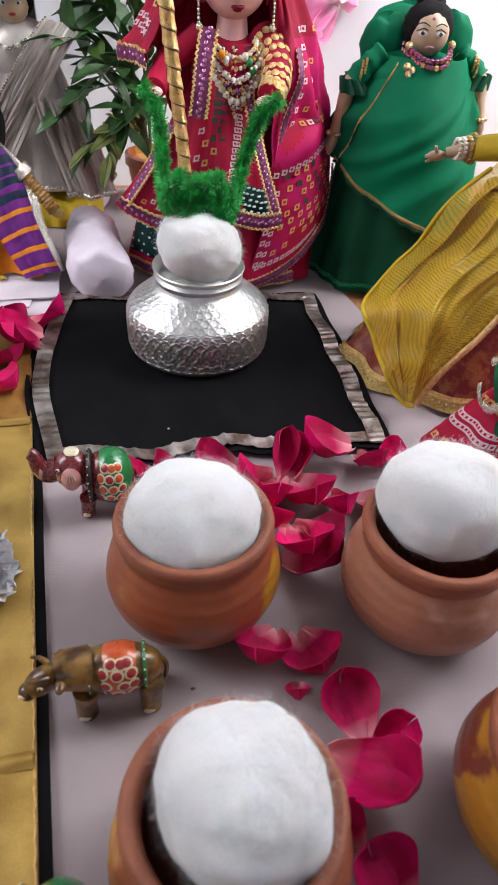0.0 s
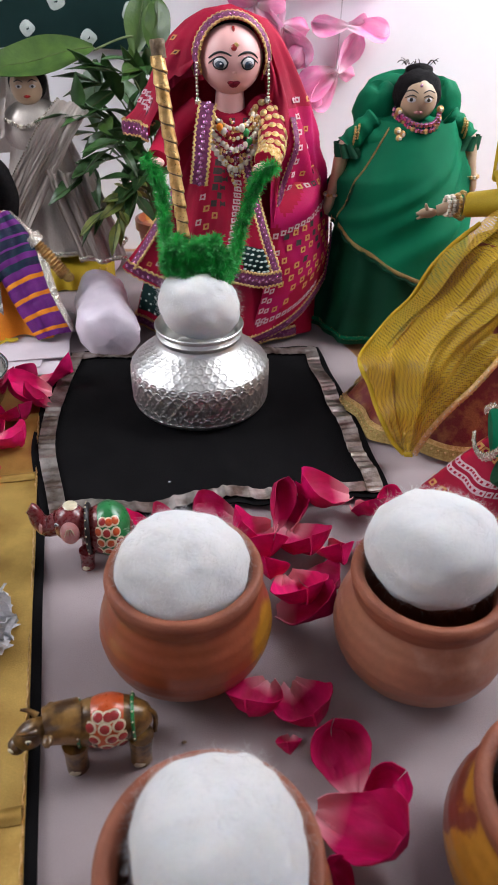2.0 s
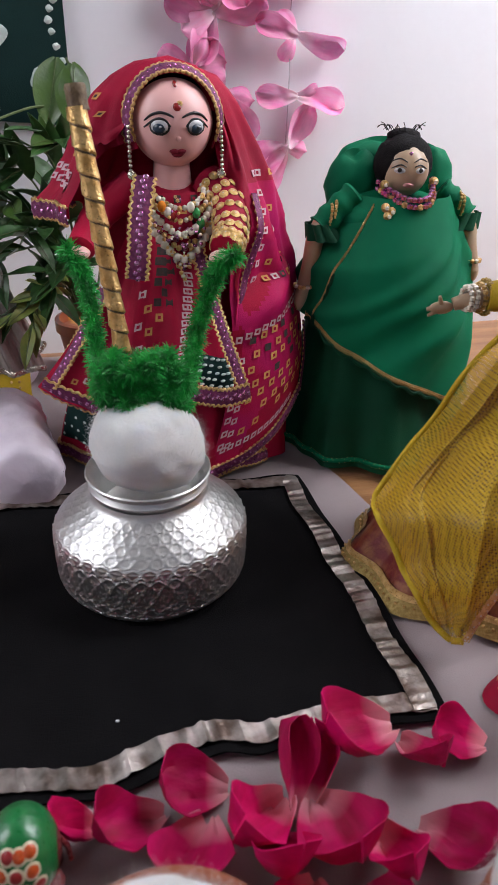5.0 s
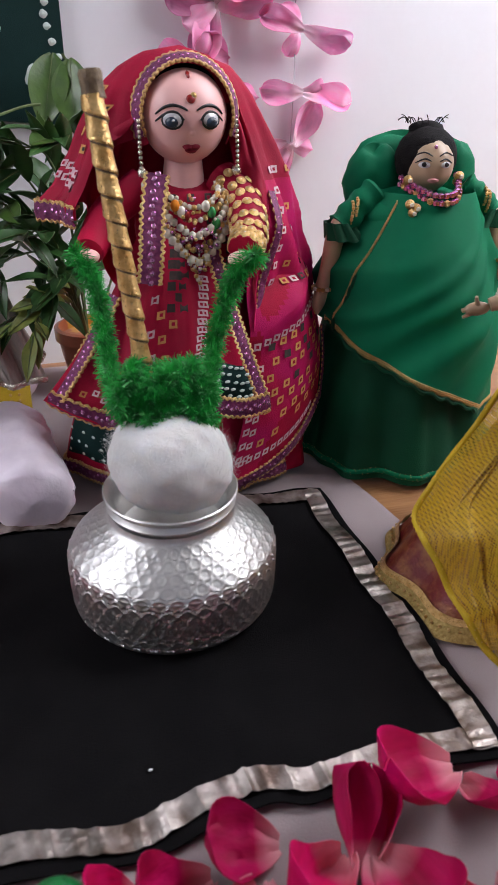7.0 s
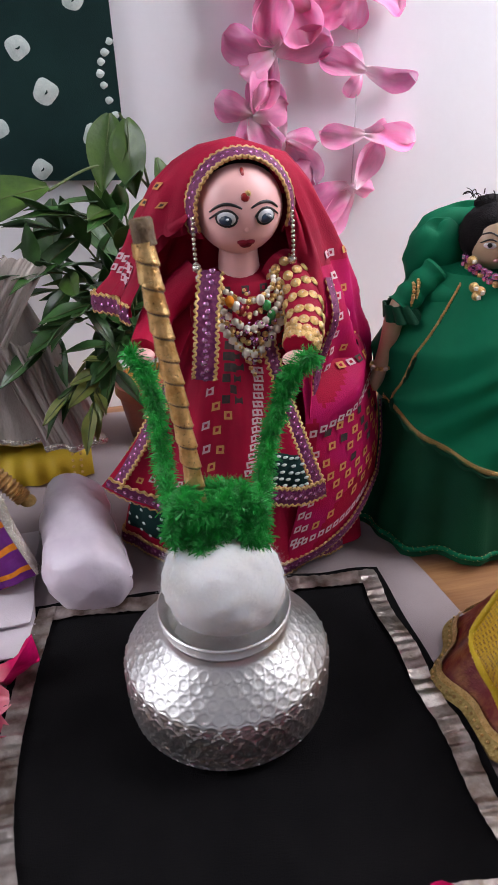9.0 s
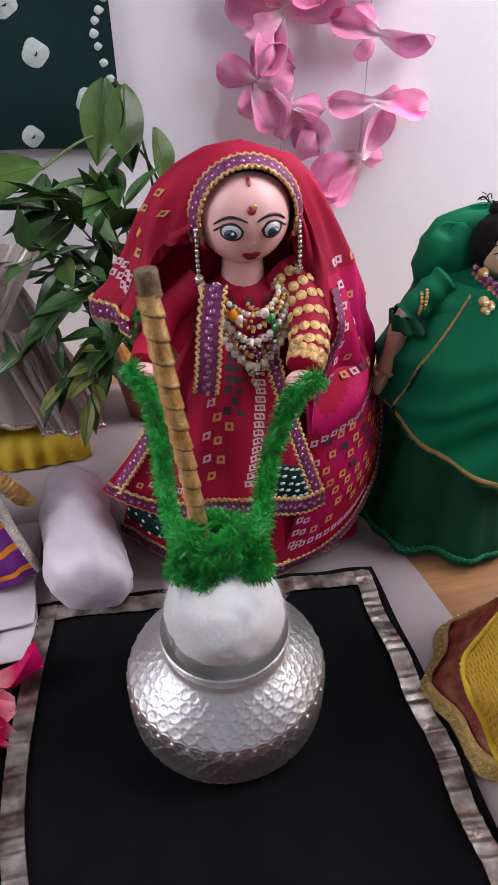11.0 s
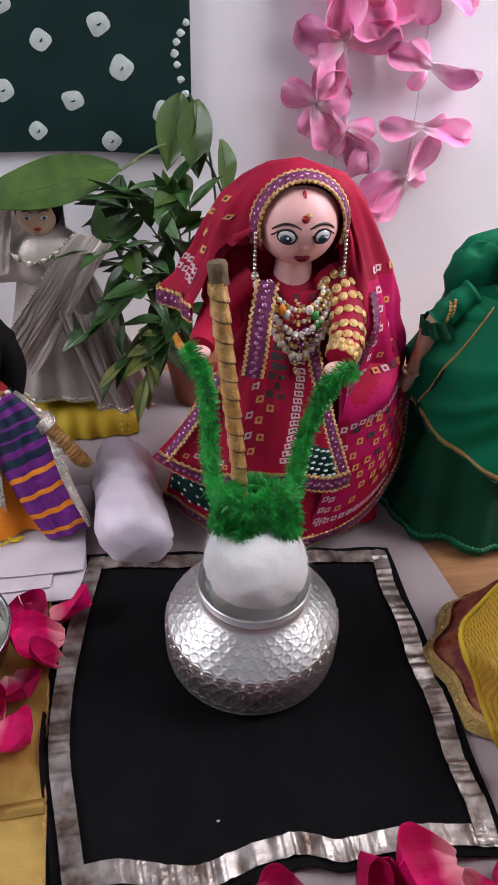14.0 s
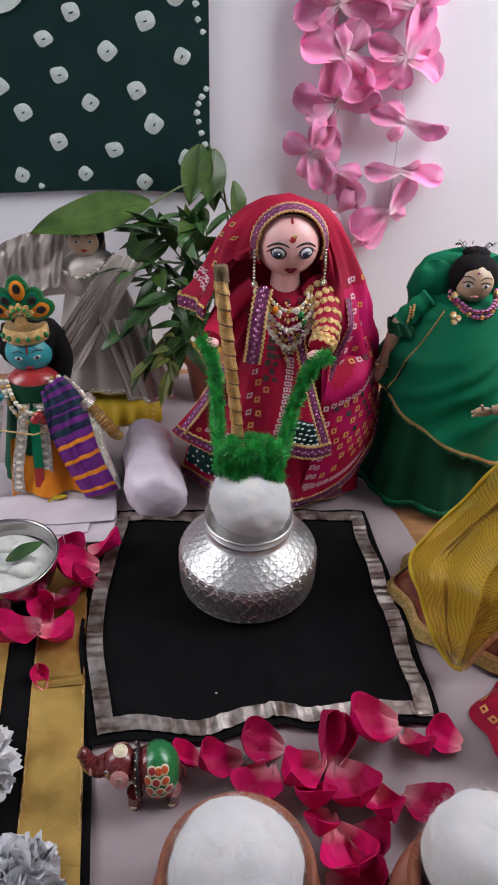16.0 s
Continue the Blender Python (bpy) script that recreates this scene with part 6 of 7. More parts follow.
# the doll in silver
yp = Mesh()
pad = lambda u, v: V((-0.075 + 0.122 * u, 0.418 + 0.09 * (v ** 2) - 0.006 * math.sin(u * 3.1) + 0.0015 * math.sin(u * 40), 0.002 + 0.034 * (1 - (1 - v) ** 2)))
yp.grid(pad, 50, 14, YELLOW, thick=0.004)
for i in range(10):
    yp.disc(pad(0.86, 0.1 + 0.085 * i) + V((0, -0.001, 0)), (0, -1, 0.6), 0.0014, 0.0014, GOLD, 0.0006, 8)
    yp.disc(pad(0.92, 0.1 + 0.085 * i) + V((0, -0.001, 0)), (0, -1, 0.6), 0.0014, 0.0014, GOLD, 0.0006, 8)
yp.grid(lambda u, v: V((-0.075 + 0.122 * u, 0.507 + 0.035 * v, 0.036 - 0.033 * v ** 3)), 20, 6, YELLOW, thick=0.004)
tagged(yp.build("yellow_cushion", (-0.01, 0.46, 0)), "flat yellow cloth cushion under the silver-draped doll", "cushion")
s = Mesh()
SX, SY = -0.022, 0.466


def sskirt(u, v):
    ph = (u - 0.5) * 2 * math.pi
    k = 1 - 0.62 * v ** 0.9
    f = 1 + (0.06 * math.sin(9 * ph) + 0.05 * math.sin(14 * ph + 2)) * (1 - v * 0.7)
    return V((SX + 0.010 * (1 - v) + 0.072 * k * f * math.sin(ph), SY - 0.040 * k * f * math.cos(ph), 0.038 + 0.135 * v))


s.grid(sskirt, 110, 24, SARI, closed=True)
s.trim([sskirt(q, 0.02) for q in np.linspace(0.25, 0.80, 24)], lambda p: V((p.x - SX, p.y - SY, 0)), 0.0040, SILVERBR, PEARL, SILVERBR)
s.ball((SX - 0.002, SY, 0.170), (0.036, 0.026, 0.030), SARI, 28, 18)
strand(s, [(SX - 0.030, SY - 0.022, 0.182), (SX - 0.010, SY - 0.030, 0.176), (SX + 0.016, SY - 0.028, 0.188)], 0.004, 0.0026, SILVERBR, PEARL)
sh = Head((-0.027, 0.458, 0.2120), (0.0170, 0.0160, 0.0185), 4)
s.ball((-0.026, 0.464, 0.2150), (0.0200, 0.0175, 0.0205), HAIR, 24, 16)
s.ball(sh.c, sh.r, SKIN_B, 26, 18)
for q in (-1, 1):
    sh.patch(s, q * 0.0068, 0.0015, 0.0036, 0.0018, EYE_W, 0.0004)
    sh.patch(s, q * 0.0068, 0.0015, 0.0016, 0.0015, INK, 0.0010)
    sh.stroke(s, [(q * 0.0025, 0.0055), (q * 0.0068, 0.0075), (q * 0.0115, 0.0055)], 0.0006, INK)
sh.patch(s, 0, -0.0080, 0.0036, 0.0016, GEM_R, 0.0008)
hood = lambda u, v: V((-0.030 + (0.024 + 0.040 * v * (u < 0.5)) * math.cos(math.pi * (1 - u)) , 0.472 + 0.004 * math.sin(u * 9) + 0.004 * v, 0.216 + 0.026 * math.sin(math.pi * u) - 0.095 * v + 0.004 * math.sin(v * 14 + u * 6)))
s.grid(hood, 34, 20, SARI, thick=0.0008)
crush = lambda u, v, q: noise.noise(V((u * 3.0, v * 2.2, q))) + 0.45 * noise.noise(V((u * 8.0, v * 3.5, q + 5))) + 0.2 * noise.noise(V((u * 19, v * 6, q + 9)))
wing = lambda u, v: V((-0.044 - 0.012 * v - (0.080 - 0.006 * v) * u, 0.452 - 0.008 * v + 0.014 * u + 0.007 * crush(u, v, 1), 0.230 - 0.066 * v - 0.026 * u ** 1.3 + 0.005 * crush(u, v, 2)))
s.grid(wing, 60, 40, SARI, thick=0.0008)
over = lambda u, v: V((0.006 - 0.074 * v + 0.030 * u - 0.012 * u * v, 0.436 - 0.014 * math.sin(math.pi * v) + 0.004 * u - 0.005 * crush(u * 1.6, v * 0.6, 3), 0.204 - 0.098 * v ** 1.15 - 0.034 * u * (0.4 + v) + 0.003 * crush(u, v, 4)))
s.grid(over, 70, 40, SARI, thick=0.0008)
strand(s, [over(0.0, q) + V((0, -0.001, 0)) for q in np.linspace(0, 1, 8)], 0.0030, 0.0013, SILVERBR)
tail = lambda u, v: V((SX + 0.002 + 0.054 * u + 0.030 * v, SY - 0.040 - 0.014 * v - 0.006 * crush(u * 1.8, v * 0.5, 6), 0.134 - 0.098 * v + 0.002 * math.sin(u * 9)))
s.grid(tail, 60, 30, SARI, thick=0.0008)
s.trim([tail(q, 0.98) for q in np.linspace(0, 1, 10)], lambda p: V((0.1, -1, 0.1)), 0.0038, SILVERBR, PEARL, SILVERBR)
tagged(s.build("silver_sari_doll", (SX, SY, 0.037)), "doll wrapped in a silver-grey sari on a yellow cushion", "doll", "dressed dolls")


# ---- churning rod and tinsel rope ----
FOIL = mat("gold_foil", (0.92, 0.62, 0.26), (0.60, 0.33, 0.10), 0.30, 0.75, scale=160, bump=0.6, bscale=700)
ROD0, ROD1 = V((0.1190, 0.1590, 0.096)), V((0.1025, 0.1835, 0.2795))
rod = empty("churning_rod", ROD0, "wooden rod wound with gold foil, standing in the metal pot", "rod")
ax = (ROD1 - ROD0).normalized()
sx = ax.orthogonal().normalized()
sy = ax.cross(sx)
NW = 16


def rod_at(u, v):
    q = v * 0.945
    a = u * 2 * math.pi
    t = (q * NW + u) % 1.0
    rr = 0.0040 + 0.0009 * q + 0.0010 * (1 - t) ** 1.5
    return ROD0.lerp(ROD1, q) + sx * (rr * math.cos(a)) + sy * (rr * math.sin(a)) + sx * (0.0012 * math.sin(q * 5))


# a narrow brown line is coloured into the groove of each turn
Mesh().grid(rod_at, 28, 420, FOIL, closed=True, pick=lambda u, v: BROWNTIP if (v * 0.945 * NW + u) % 1.0 > 0.87 else FOIL).build("foil_winding", ROD0, rod, "overlapping turns of shiny gold foil")
cord = Mesh()
cord.tube([ROD0.lerp(ROD1, q * 0.94) + (sx * math.cos(-q * NW * 0.94 * 6.283) + sy * math.sin(-q * NW * 0.94 * 6.283)) * (0.0043 + 0.0009 * q) + sx * (0.0012 * math.sin(q * 4.7)) for q in np.linspace(0, 1, 420)], 0.00040, FOIL, 5)
cord.build("pale_cord", ROD0, rod, "thin gold thread between the turns")
tip = Mesh()
tip.tube([ROD0.lerp(ROD1, q) for q in (0.935, 0.95, 0.975, 0.992, 1.0)], lambda q: 0.0056 - 0.0012 * q ** 4 + 0.0004 * math.sin(q * 20), BROWNTIP, 14)
tip.build("tip", ROD0, rod, "worn brown tip")


def tinsel(pts, n, ln, rnd, m, spread=0.0):
    line = spline(pts, n)
    for i, p in enumerate(line):
        t = (line[min(i + 1, n - 1)] - line[max(i - 1, 0)]).normalized()
        for _ in range(15):
            d2 = t.cross(V((rnd.gauss(0, 1), rnd.gauss(0, 1), rnd.gauss(0, 1)))).normalized()
            d2 = (d2 + t * rnd.uniform(-1.2, 1.2)).normalized()
            w = d2.orthogonal().normalized() * rnd.uniform(0.00012, 0.00034)
            q = p + V((rnd.gauss(0, spread), rnd.gauss(0, spread), rnd.gauss(0, spread)))
            k2 = len(m.v)
            z = ln * rnd.uniform(0.7, 1.2)
            sag = V((0, 0, -0.12 * z))
            m.v += [q - w, q + w, q + d2 * z * 0.55 + w * 1.1, q + d2 * z * 0.55 - w * 1.1, q + d2 * z + w * 0.6 + sag, q + d2 * z - w * 0.6 + sag]
            mi = m.idx(TINSEL)
            m.face((k2, k2 + 1, k2 + 2, k2 + 3), mi)
            m.face((k2 + 3, k2 + 2, k2 + 4, k2 + 5), mi)


rnd = random.Random(8)
tn = Mesh()
ropes = ([(0.092, 0.270, 0.180), (0.099, 0.262, 0.168), (0.103, 0.252, 0.145), (0.103, 0.238, 0.118), (0.104, 0.205, 0.108), (0.108, 0.176, 0.118), (0.113, 0.150, 0.136), (0.128, 0.150, 0.142), (0.135, 0.166, 0.138), (0.120, 0.176, 0.134), (0.106, 0.164, 0.130)],
         [(0.198, 0.232, 0.181), (0.186, 0.233, 0.172), (0.177, 0.232, 0.150), (0.168, 0.228, 0.122), (0.160, 0.208, 0.106), (0.150, 0.182, 0.112), (0.140, 0.158, 0.128), (0.124, 0.148, 0.130), (0.106, 0.156, 0.126), (0.112, 0.174, 0.122), (0.134, 0.170, 0.122)])
for i, pts in enumerate(ropes):
    tn.tube(spline(pts, 60), 0.0026, TINSEL, 6)
    tinsel(pts, 620, 0.0082, rnd, tn, 0.0011)
for k in range(7):
    c, r0, ph = V((0.106 + 0.0062 * k, 0.153 + 0.004 * math.sin(k * 2.1), 0.131 + 0.008 * math.sin(k * 1.9))), rnd.uniform(0.008, 0.012), rnd.uniform(0, 6)
    e1 = V((rnd.gauss(0, 1), rnd.gauss(0, 0.5), rnd.gauss(0, 1))).normalized()
    e2 = e1.orthogonal().normalized()
    tinsel([c + (e1 * math.cos(ph + a) + e2 * math.sin(ph + a)) * r0 for a in (0, 1.2, 2.4, 3.6, 4.8)], 110, 0.0062, rnd, tn, 0.0010)
tagged(tn.build("tinsel_rope", (0.12, 0.16, 0.11), sharp=20), "bright green tinsel rope looped round the gold rod", "tinsel rope")


# ---- dark green dotted cloth on the wall ----
def hang(x, z):
    return 0.5565 - 0.0012 * noise.noise(V((x * 14, z * 9, 4))) - 0.0010 * math.sin(x * 23) * 0.6


HX0, HX1, HZ0, HZ1 = -0.62, 0.1145, 0.236, 0.78
wc = tagged(Mesh().grid(lambda u, v: (HX0 + (HX1 - HX0) * u, hang(HX0 + (HX1 - HX0) * u, HZ0 + (HZ1 - HZ0) * v), HZ0 + (HZ1 - HZ0) * v + 0.003 * math.sin(u * 9) * (1 - v) - 0.004 * max(0, u - 0.85) / 0.15 * (1 - v)), 90, 60, TEALDARK, thick=-0.001).build("dotted_wall_cloth", (HX0, 0.556, HZ0)),
            "dark green tie-dyed cloth with white dots hanging on the wall", "wall hanging")
DOTS = [(-0.016, 0.331), (0.035, 0.344), (0.007, 0.381), (-0.046, 0.358), (0.048, 0.409), (-0.058, 0.391), (0.052, 0.310), (0.006, 0.283), (-0.055, 0.291), (-0.090, 0.321), (0.085, 0.377), (-0.111, 0.346), (-0.027, 0.415),
        (0.080, 0.430), (0.088, 0.273), (0.038, 0.248), (-0.029, 0.257), (-0.101, 0.255)]
for i in range(-12, 9):
    for j in range(-3, 12):
        x, z = -0.016 + 0.051 * i + 0.0245 * j, 0.331 + 0.0125 * i + 0.049 * j
        if -0.60 < x < 0.095 and 0.26 < z < 0.76 and (x < -0.125 or z > 0.44):
            DOTS.append((x, z))
rnd = random.Random(21)
SMALL = [(0.101, 0.425), (0.103, 0.411), (0.108, 0.400), (0.111, 0.346), (0.106, 0.338), (0.102, 0.331), (0.100, 0.322), (0.102, 0.313), (0.105, 0.301), (0.109, 0.289), (-0.081, 0.243)] + [(0.103 + 0.005 * math.sin(q * 1.3), 0.44 + 0.013 * q) for q in range(20)]
for (x, z), big in [(p, 1) for p in DOTS] + [(p, 0) for p in SMALL]:
    m = Mesh()
    size = rnd.uniform(0.0104, 0.0122) if big else rnd.uniform(0.0036, 0.0044)
    if z < 0.26 and big:
        size *= 0.9
    an, sq2 = rnd.uniform(0.3, 1.2), rnd.uniform(0.8, 1.0)
    mi = m.idx(DOT)
    c = V((x, hang(x, z) - 0.0017, z))
    ring = []
    for a in np.linspace(0, 6.283, 20, endpoint=False):
        r2 = size * (1 / (abs(math.cos(a)) ** 3.2 + abs(math.sin(a) * 1.06) ** 3.2) ** (1 / 3.2)) * (1 + 0.05 * math.sin(3 * a + an * 5))
        ring.append(V((r2 * math.cos(a + an) * 0.86, 0, r2 * math.sin(a + an) * sq2 * 0.86)))
    m.v = [c] + [c + p * 0.75 + V((0, 0.0001, 0)) for p in ring] + [c + p + V((0, 0.0008, 0)) for p in ring]
    for q in range(20):
        w = (q + 1) % 20
        m.face((0, 1 + w, 1 + q), mi)
        m.face((1 + q, 1 + w, 21 + w, 21 + q), mi)
    if big:
        m.tube(spline([c + V((-0.0022 * math.cos(an), -0.0002, -0.0022 * math.sin(an))), c + V((0.0006, -0.0003, -0.0006)), c + V((0.0022 * math.cos(an), -0.0002, 0.0018 * math.sin(an)))], 6), lambda q: 0.0008 * math.sin(0.3 + q * 2.5), TEALDARK, 5)
    m.build("dot", (HX0, 0.556, HZ0), wc)
m = Mesh()
m.grid(lambda u, v: (-0.108 + 0.040 * (1 - (1 - u) * 2) * math.sqrt(1 - 0.98 * (2 * v - 1) ** 2), 0.5535, 0.441 + 0.030 * (2 * v - 1)), 16, 16, DOT, thick=0.0008)
m.build("scalloped_patch", (HX0, 0.556, HZ0), wc, "large white scalloped patch")


# ---- hanging strings of pink silk petals ----
def silk(name, length, width, wave, seed):
    def fn(u, v):
        x = (u - 0.5) * 2
        w = width * ((v + 0.04) / 0.64) ** 0.55 if v < 0.6 else width * (1 - ((v - 0.6) / 0.4) ** 2.6 * 0.999) ** 0.5
        z = 0.30 * x * x * width * (0.3 + v) * (1 if seed % 2 else -0.6) + wave * length * math.sin(v * 2.7) + 0.13 * length * noise.noise(V((x * 1.3, v * 2.0, seed * 3.3))) + 0.07 * length * math.sin(x * 3 + seed) * v
        return (x * w * 0.5, length * v, z)
    return Mesh().grid(fn, 12, 14, PINK, thick=0.0003).data(name)


SILK = [silk("petal", 0.042, 0.034, 0.20, 1), silk("petal", 0.036, 0.026, 0.28, 2), silk("petal", 0.046, 0.030, -0.10, 3), silk("petal", 0.034, 0.030, 0.10, 4), silk("petal", 0.050, 0.026, 0.15, 5)]
rnd = random.Random(17)


def petal_string(x_of, flowers, label):
    base = (x_of(0.5), 0.553, 0.5)
    g2 = empty("petal_garland", base, label, "garland", "petal garlands on the wall")
    low = min(f[1] for f in flowers) - 0.012
    Mesh().tube([(x_of(z), 0.5535 + 0.002 * math.sin(z * 40), z) for z in np.linspace(low, 0.95, 50)], 0.00055, THREAD, 5).build("thread", base, g2, "clear nylon thread")
    for x, z, petals in flowers:
        for ang, kind, sc in petals:
            lean = rnd.uniform(-38, 10)
            q = Matrix.Rotation(radians(-ang), 3, "Y") @ Matrix.Rotation(radians(90 + lean * 0.5), 3, "X") @ Matrix.Rotation(radians(rnd.uniform(-35, 35)), 3, "Y")
            me = SILK[kind]
            back = max((q @ v.co).y for v in me.vertices) * sc
            piece("petal", me, g2, Matrix.LocRotScale((x - base[0], min(0.006, 0.5565 - back - base[1] + 0.004) - rnd.uniform(0.004, 0.009), z - base[2]), q.to_quaternion(), (sc * 1.18,) * 3))


FULL = ((20, 3, 1), (95, 0, 1), (165, 1, 1), (235, 0, 0.95), (300, 3, 1))
petal_string(lambda z: 0.262 - 0.03 * (0.4 - z) * (z < 0.4), [
    (0.250, 0.428, ((-95, 2, 1.0), (-40, 0, 0.9), (150, 3, 0.8), (110, 2, 0.9), (60, 1, 0.8))),
    (0.262, 0.382, ((-25, 3, 0.9), (15, 1, 0.7), (80, 0, 1.0), (150, 2, 0.9), (-150, 0, 1.0), (-115, 1, 0.9))),
    (0.252, 0.334, ((-10, 0, 0.9), (-80, 2, 1.0), (65, 0, 0.9), (120, 3, 0.85), (165, 2, 0.9))),
    (0.232, 0.284, ((-15, 1, 0.9), (-80, 3, 0.9), (-150, 0, 0.9), (70, 3, 0.9), (170, 3, 0.8))),
    (0.262, 0.262, ((25, 2, 1.0), (-140, 2, 1.0), (-100, 1, 0.8), (170, 1, 0.7))),
    (0.270, 0.212, ((160, 2, 0.9), (-30, 1, 0.8), (100, 3, 0.7))),
    (0.292, 0.172, ((140, 2, 0.9), (-60, 1, 0.7))),
    (0.258, 0.475, FULL), (0.262, 0.53, FULL), (0.262, 0.60, FULL)], "string of translucent pink silk petals hanging on the wall")
petal_string(lambda z: 0.334, [
    (0.328, 0.428, ((-60, 0, 0.9), (-150, 2, 1.0), (60, 2, 1.0), (110, 1, 0.9), (10, 3, 0.9))),
    (0.330, 0.380, ((-20, 4, 0.9), (70, 4, 0.85), (110, 0, 0.9), (-120, 0, 0.9), (170, 3, 0.8))),
    (0.338, 0.316, ((-95, 4, 0.85), (75, 4, 0.75), (50, 1, 0.7), (150, 1, 0.6))),
    (0.342, 0.262, ((-105, 4, 0.85), (85, 4, 0.75), (-70, 1, 0.6))),
    (0.332, 0.214, ((-35, 2, 0.9), (125, 0, 1.0), (150, 2, 0.9), (-100, 1, 0.6))),
    (0.334, 0.475, FULL), (0.330, 0.54, FULL), (0.334, 0.60, FULL)], "string of translucent pink silk petals hanging on the wall")


# ---- potted plant ----
PB = (0.112, 0.486, -0.003)
plant = empty("potted_plant", PB, "leafy green artificial plant in an orange terracotta pot", "plant")
Mesh().lathe([(0.0, 0.0), (0.022, 0.0), (0.026, 0.003), (0.033, 0.045), (0.034, 0.052), (0.037, 0.053), (0.037, 0.064), (0.033, 0.065), (0.031, 0.055), (0.0, 0.054)], PB, CLAY_RED, 48).build("flower_pot", PB, plant, "orange terracotta flower pot")
LEAVES = [leaf_mesh("leaf", 0.037, 0.0125, -0.14, 1, LEAF), leaf_mesh("leaf", 0.031, 0.0110, 0.10, 2, LEAF), leaf_mesh("leaf", 0.042, 0.0130, -0.24, 3, LEAF), leaf_mesh("leaf", 0.032, 0.0140, -0.05, 4, LEAF_L), leaf_mesh("leaf", 0.030, 0.0095, -0.15, 5, LEAF_Y)]
STEMS = (((0.085, 0.455, 0.110), (0.068, 0.405, 0.110), (0.058, 0.375, 0.092), (4, 4, 4)), ((0.080, 0.470, 0.150), (0.050, 0.452, 0.180), (0.020, 0.440, 0.185), (0, 3, 1)),
         ((0.080, 0.465, 0.130), (0.052, 0.445, 0.140), (0.024, 0.430, 0.128), (0, 2, 1)), ((0.100, 0.470, 0.160), (0.088, 0.455, 0.215), (0.066, 0.450, 0.225), (0, 2, 3)),
         ((0.105, 0.475, 0.160), (0.105, 0.470, 0.220), (0.092, 0.460, 0.232), (2, 0, 3)), ((0.080, 0.455, 0.110), (0.058, 0.425, 0.105), (0.038, 0.405, 0.090), (0, 1, 4)),
         ((0.088, 0.450, 0.140), (0.074, 0.420, 0.165), (0.056, 0.405, 0.160), (0, 2, 1)), ((0.092, 0.470, 0.120), (0.066, 0.462, 0.160), (0.040, 0.458, 0.165), (2, 0, 2)),
         ((0.095, 0.450, 0.120), (0.084, 0.420, 0.125), (0.076, 0.395, 0.110), (1, 0, 2)), ((0.090, 0.470, 0.150), (0.064, 0.465, 0.205), (0.040, 0.468, 0.215), (0, 2, 0)))
rnd = random.Random(33)
for a, b2, c2, kinds in STEMS:
    ln = spline([(PB[0] - 0.006, PB[1] - 0.004, 0.05), a, b2, c2], 40)
    Mesh().tube(ln, lambda q: 0.0014 - 0.0008 * q, STEM, 6).build("stem", PB, plant)
    n = 13
    for i in range(n):
        p = ln[int(8 + (31 * i) / (n - 1))]
        t = (ln[min(39, int(8 + 31 * i / (n - 1)) + 1)] - ln[max(0, int(8 + 31 * i / (n - 1)) - 2)]).normalized()
        d3 = (t * 0.75 + V((rnd.gauss(0, 0.55), rnd.gauss(-0.25, 0.45), rnd.gauss(0.05, 0.45)))).normalized() if i < n - 1 else t
        q = d3.to_track_quat("Y", "Z").to_matrix() @ Matrix.Rotation(rnd.uniform(-0.6, 0.6), 3, "Y")
        piece("leaf", LEAVES[kinds[i % 3]], plant, Matrix.LocRotScale(p - V(PB), q.to_quaternion(), (rnd.uniform(0.95, 1.4),) * 3))
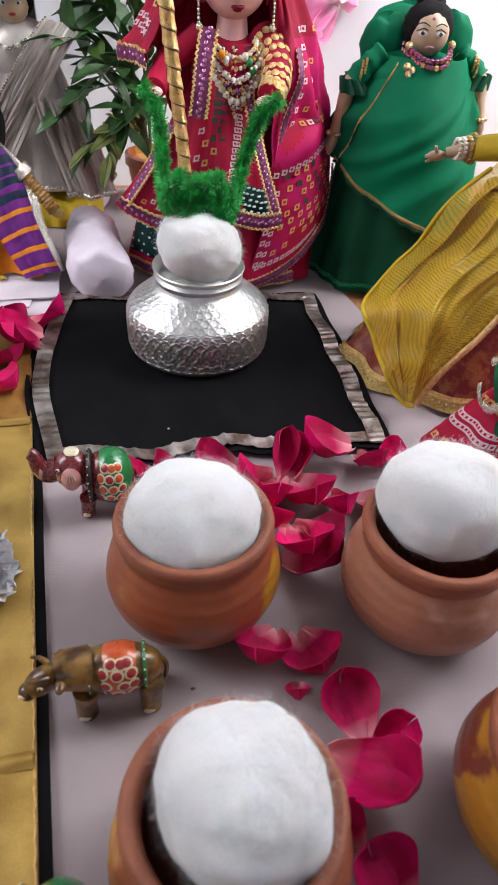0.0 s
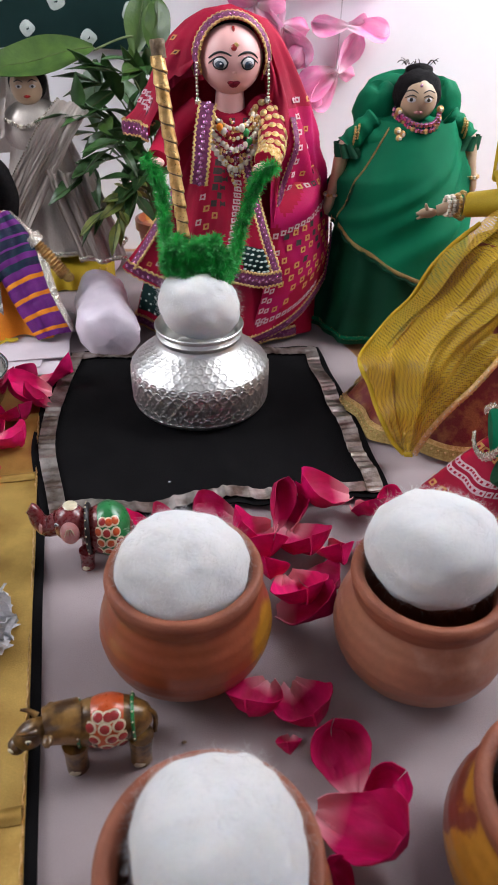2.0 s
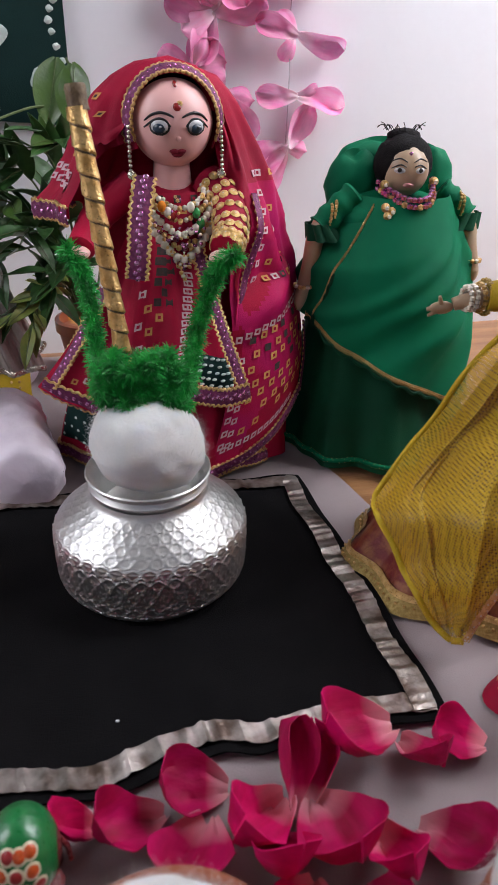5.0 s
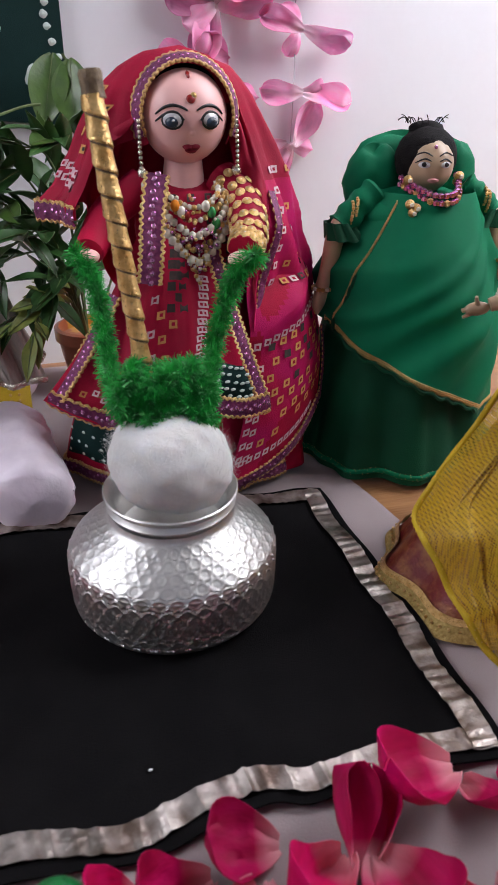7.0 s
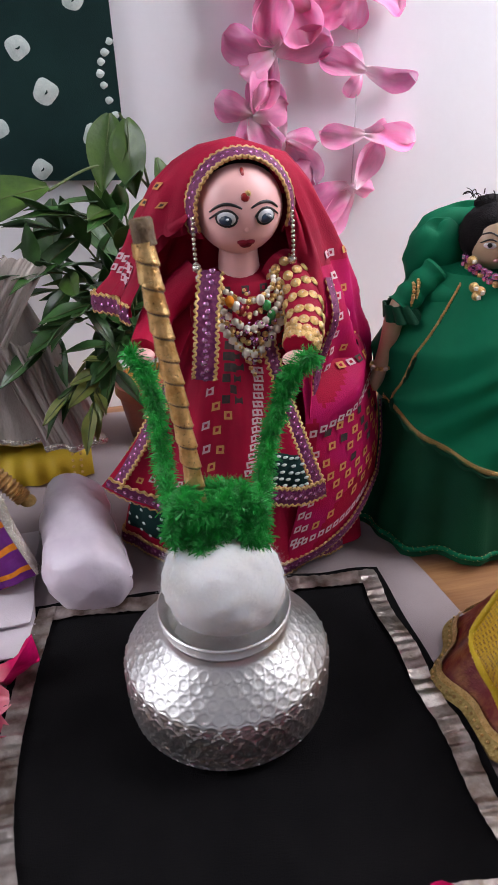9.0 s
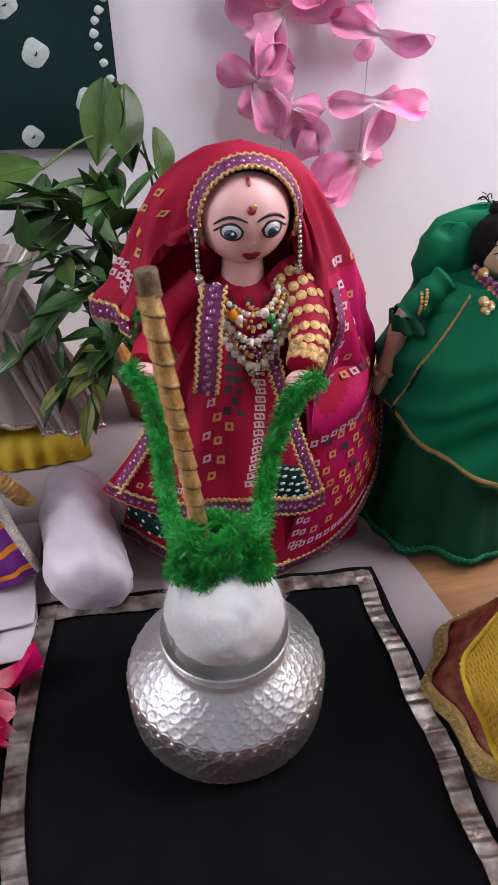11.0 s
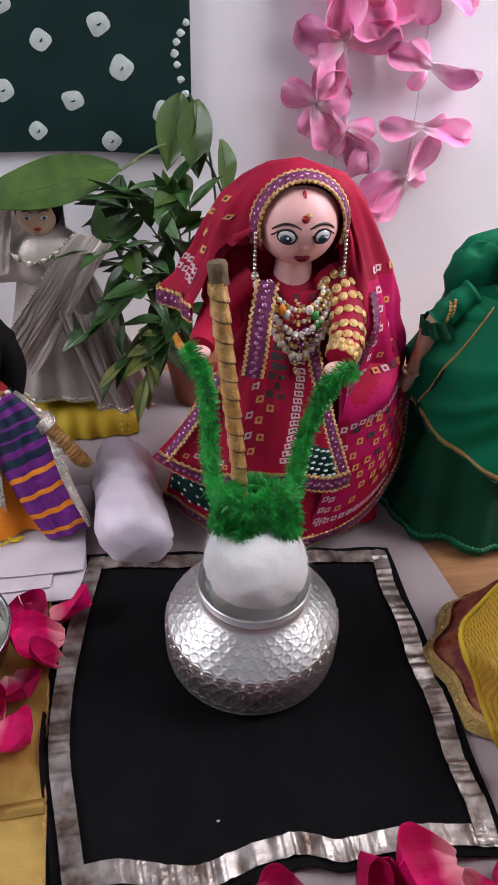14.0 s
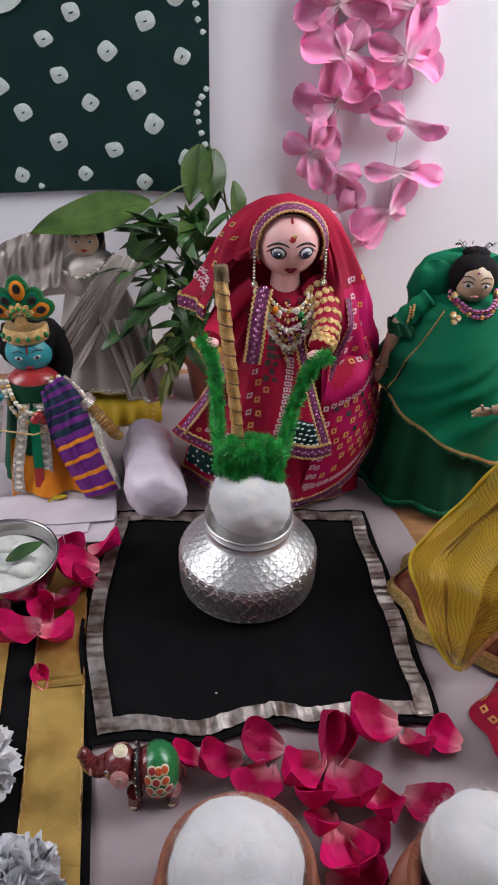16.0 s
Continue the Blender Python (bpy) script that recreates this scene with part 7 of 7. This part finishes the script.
BIG = [leaf_mesh("leaf", 0.130, 0.046, -0.06, 7, LEAF_L, 0.2, nv=18), leaf_mesh("leaf", 0.070, 0.040, -0.12, 8, LEAF, 0.25, nv=16), leaf_mesh("leaf", 0.066, 0.034, -0.20, 9, LEAF_L, 0.3, nv=16)]
for kind, a, b2, roll, sc in ((0, (0.046, 0.470, 0.247), (-0.085, 0.432, 0.229), -0.7, 1.0), (1, (0.046, 0.500, 0.232), (0.034, 0.480, 0.168), 0.3, 1.05), (2, (0.118, 0.535, 0.288), (0.112, 0.500, 0.232), 0.2, 1.0),
                              (2, (0.104, 0.540, 0.292), (0.086, 0.505, 0.230), -0.4, 1.0), (1, (0.128, 0.528, 0.248), (0.086, 0.500, 0.218), 0.4, 0.95), (2, (0.140, 0.530, 0.255), (0.150, 0.515, 0.205), -0.2, 0.8),
                              (1, (0.060, 0.520, 0.214), (0.100, 0.510, 0.170), 0.3, 0.9), (1, (0.085, 0.520, 0.165), (0.040, 0.500, 0.130), 0.4, 0.8)):
    d3 = (V(b2) - V(a)).normalized()
    q = d3.to_track_quat("Y", "Z").to_matrix() @ Matrix.Rotation(roll, 3, "Y")
    piece("leaf", BIG[kind], plant, Matrix.LocRotScale(V(a) - V(PB), q.to_quaternion(), (sc,) * 3), "large broad leaf")
Mesh().tube(spline([(0.112, 0.486, 0.050), (0.150, 0.515, 0.150), (0.130, 0.538, 0.230), (0.090, 0.526, 0.252), (0.046, 0.470, 0.244)], 40), 0.0012, STEM, 6).build("stem", PB, plant)
Mesh().tube(spline([(0.112, 0.486, 0.050), (0.135, 0.520, 0.160), (0.128, 0.538, 0.250), (0.112, 0.538, 0.292)], 40), 0.0012, STEM, 6).build("stem", PB, plant)

# a pale bead-like pebble behind the leaves
pb = Mesh().ball((0.036, 0.475, 0.020), (0.020, 0.017, 0.022), SATIN, 28, 18, warp=lambda p: 1 + 0.1 * noise.noise(p * 1.5))
tagged(pb.build("white_pouch", (0.036, 0.475, 0)), "small pale cloth pouch on the floor behind the leaves", "pouch")
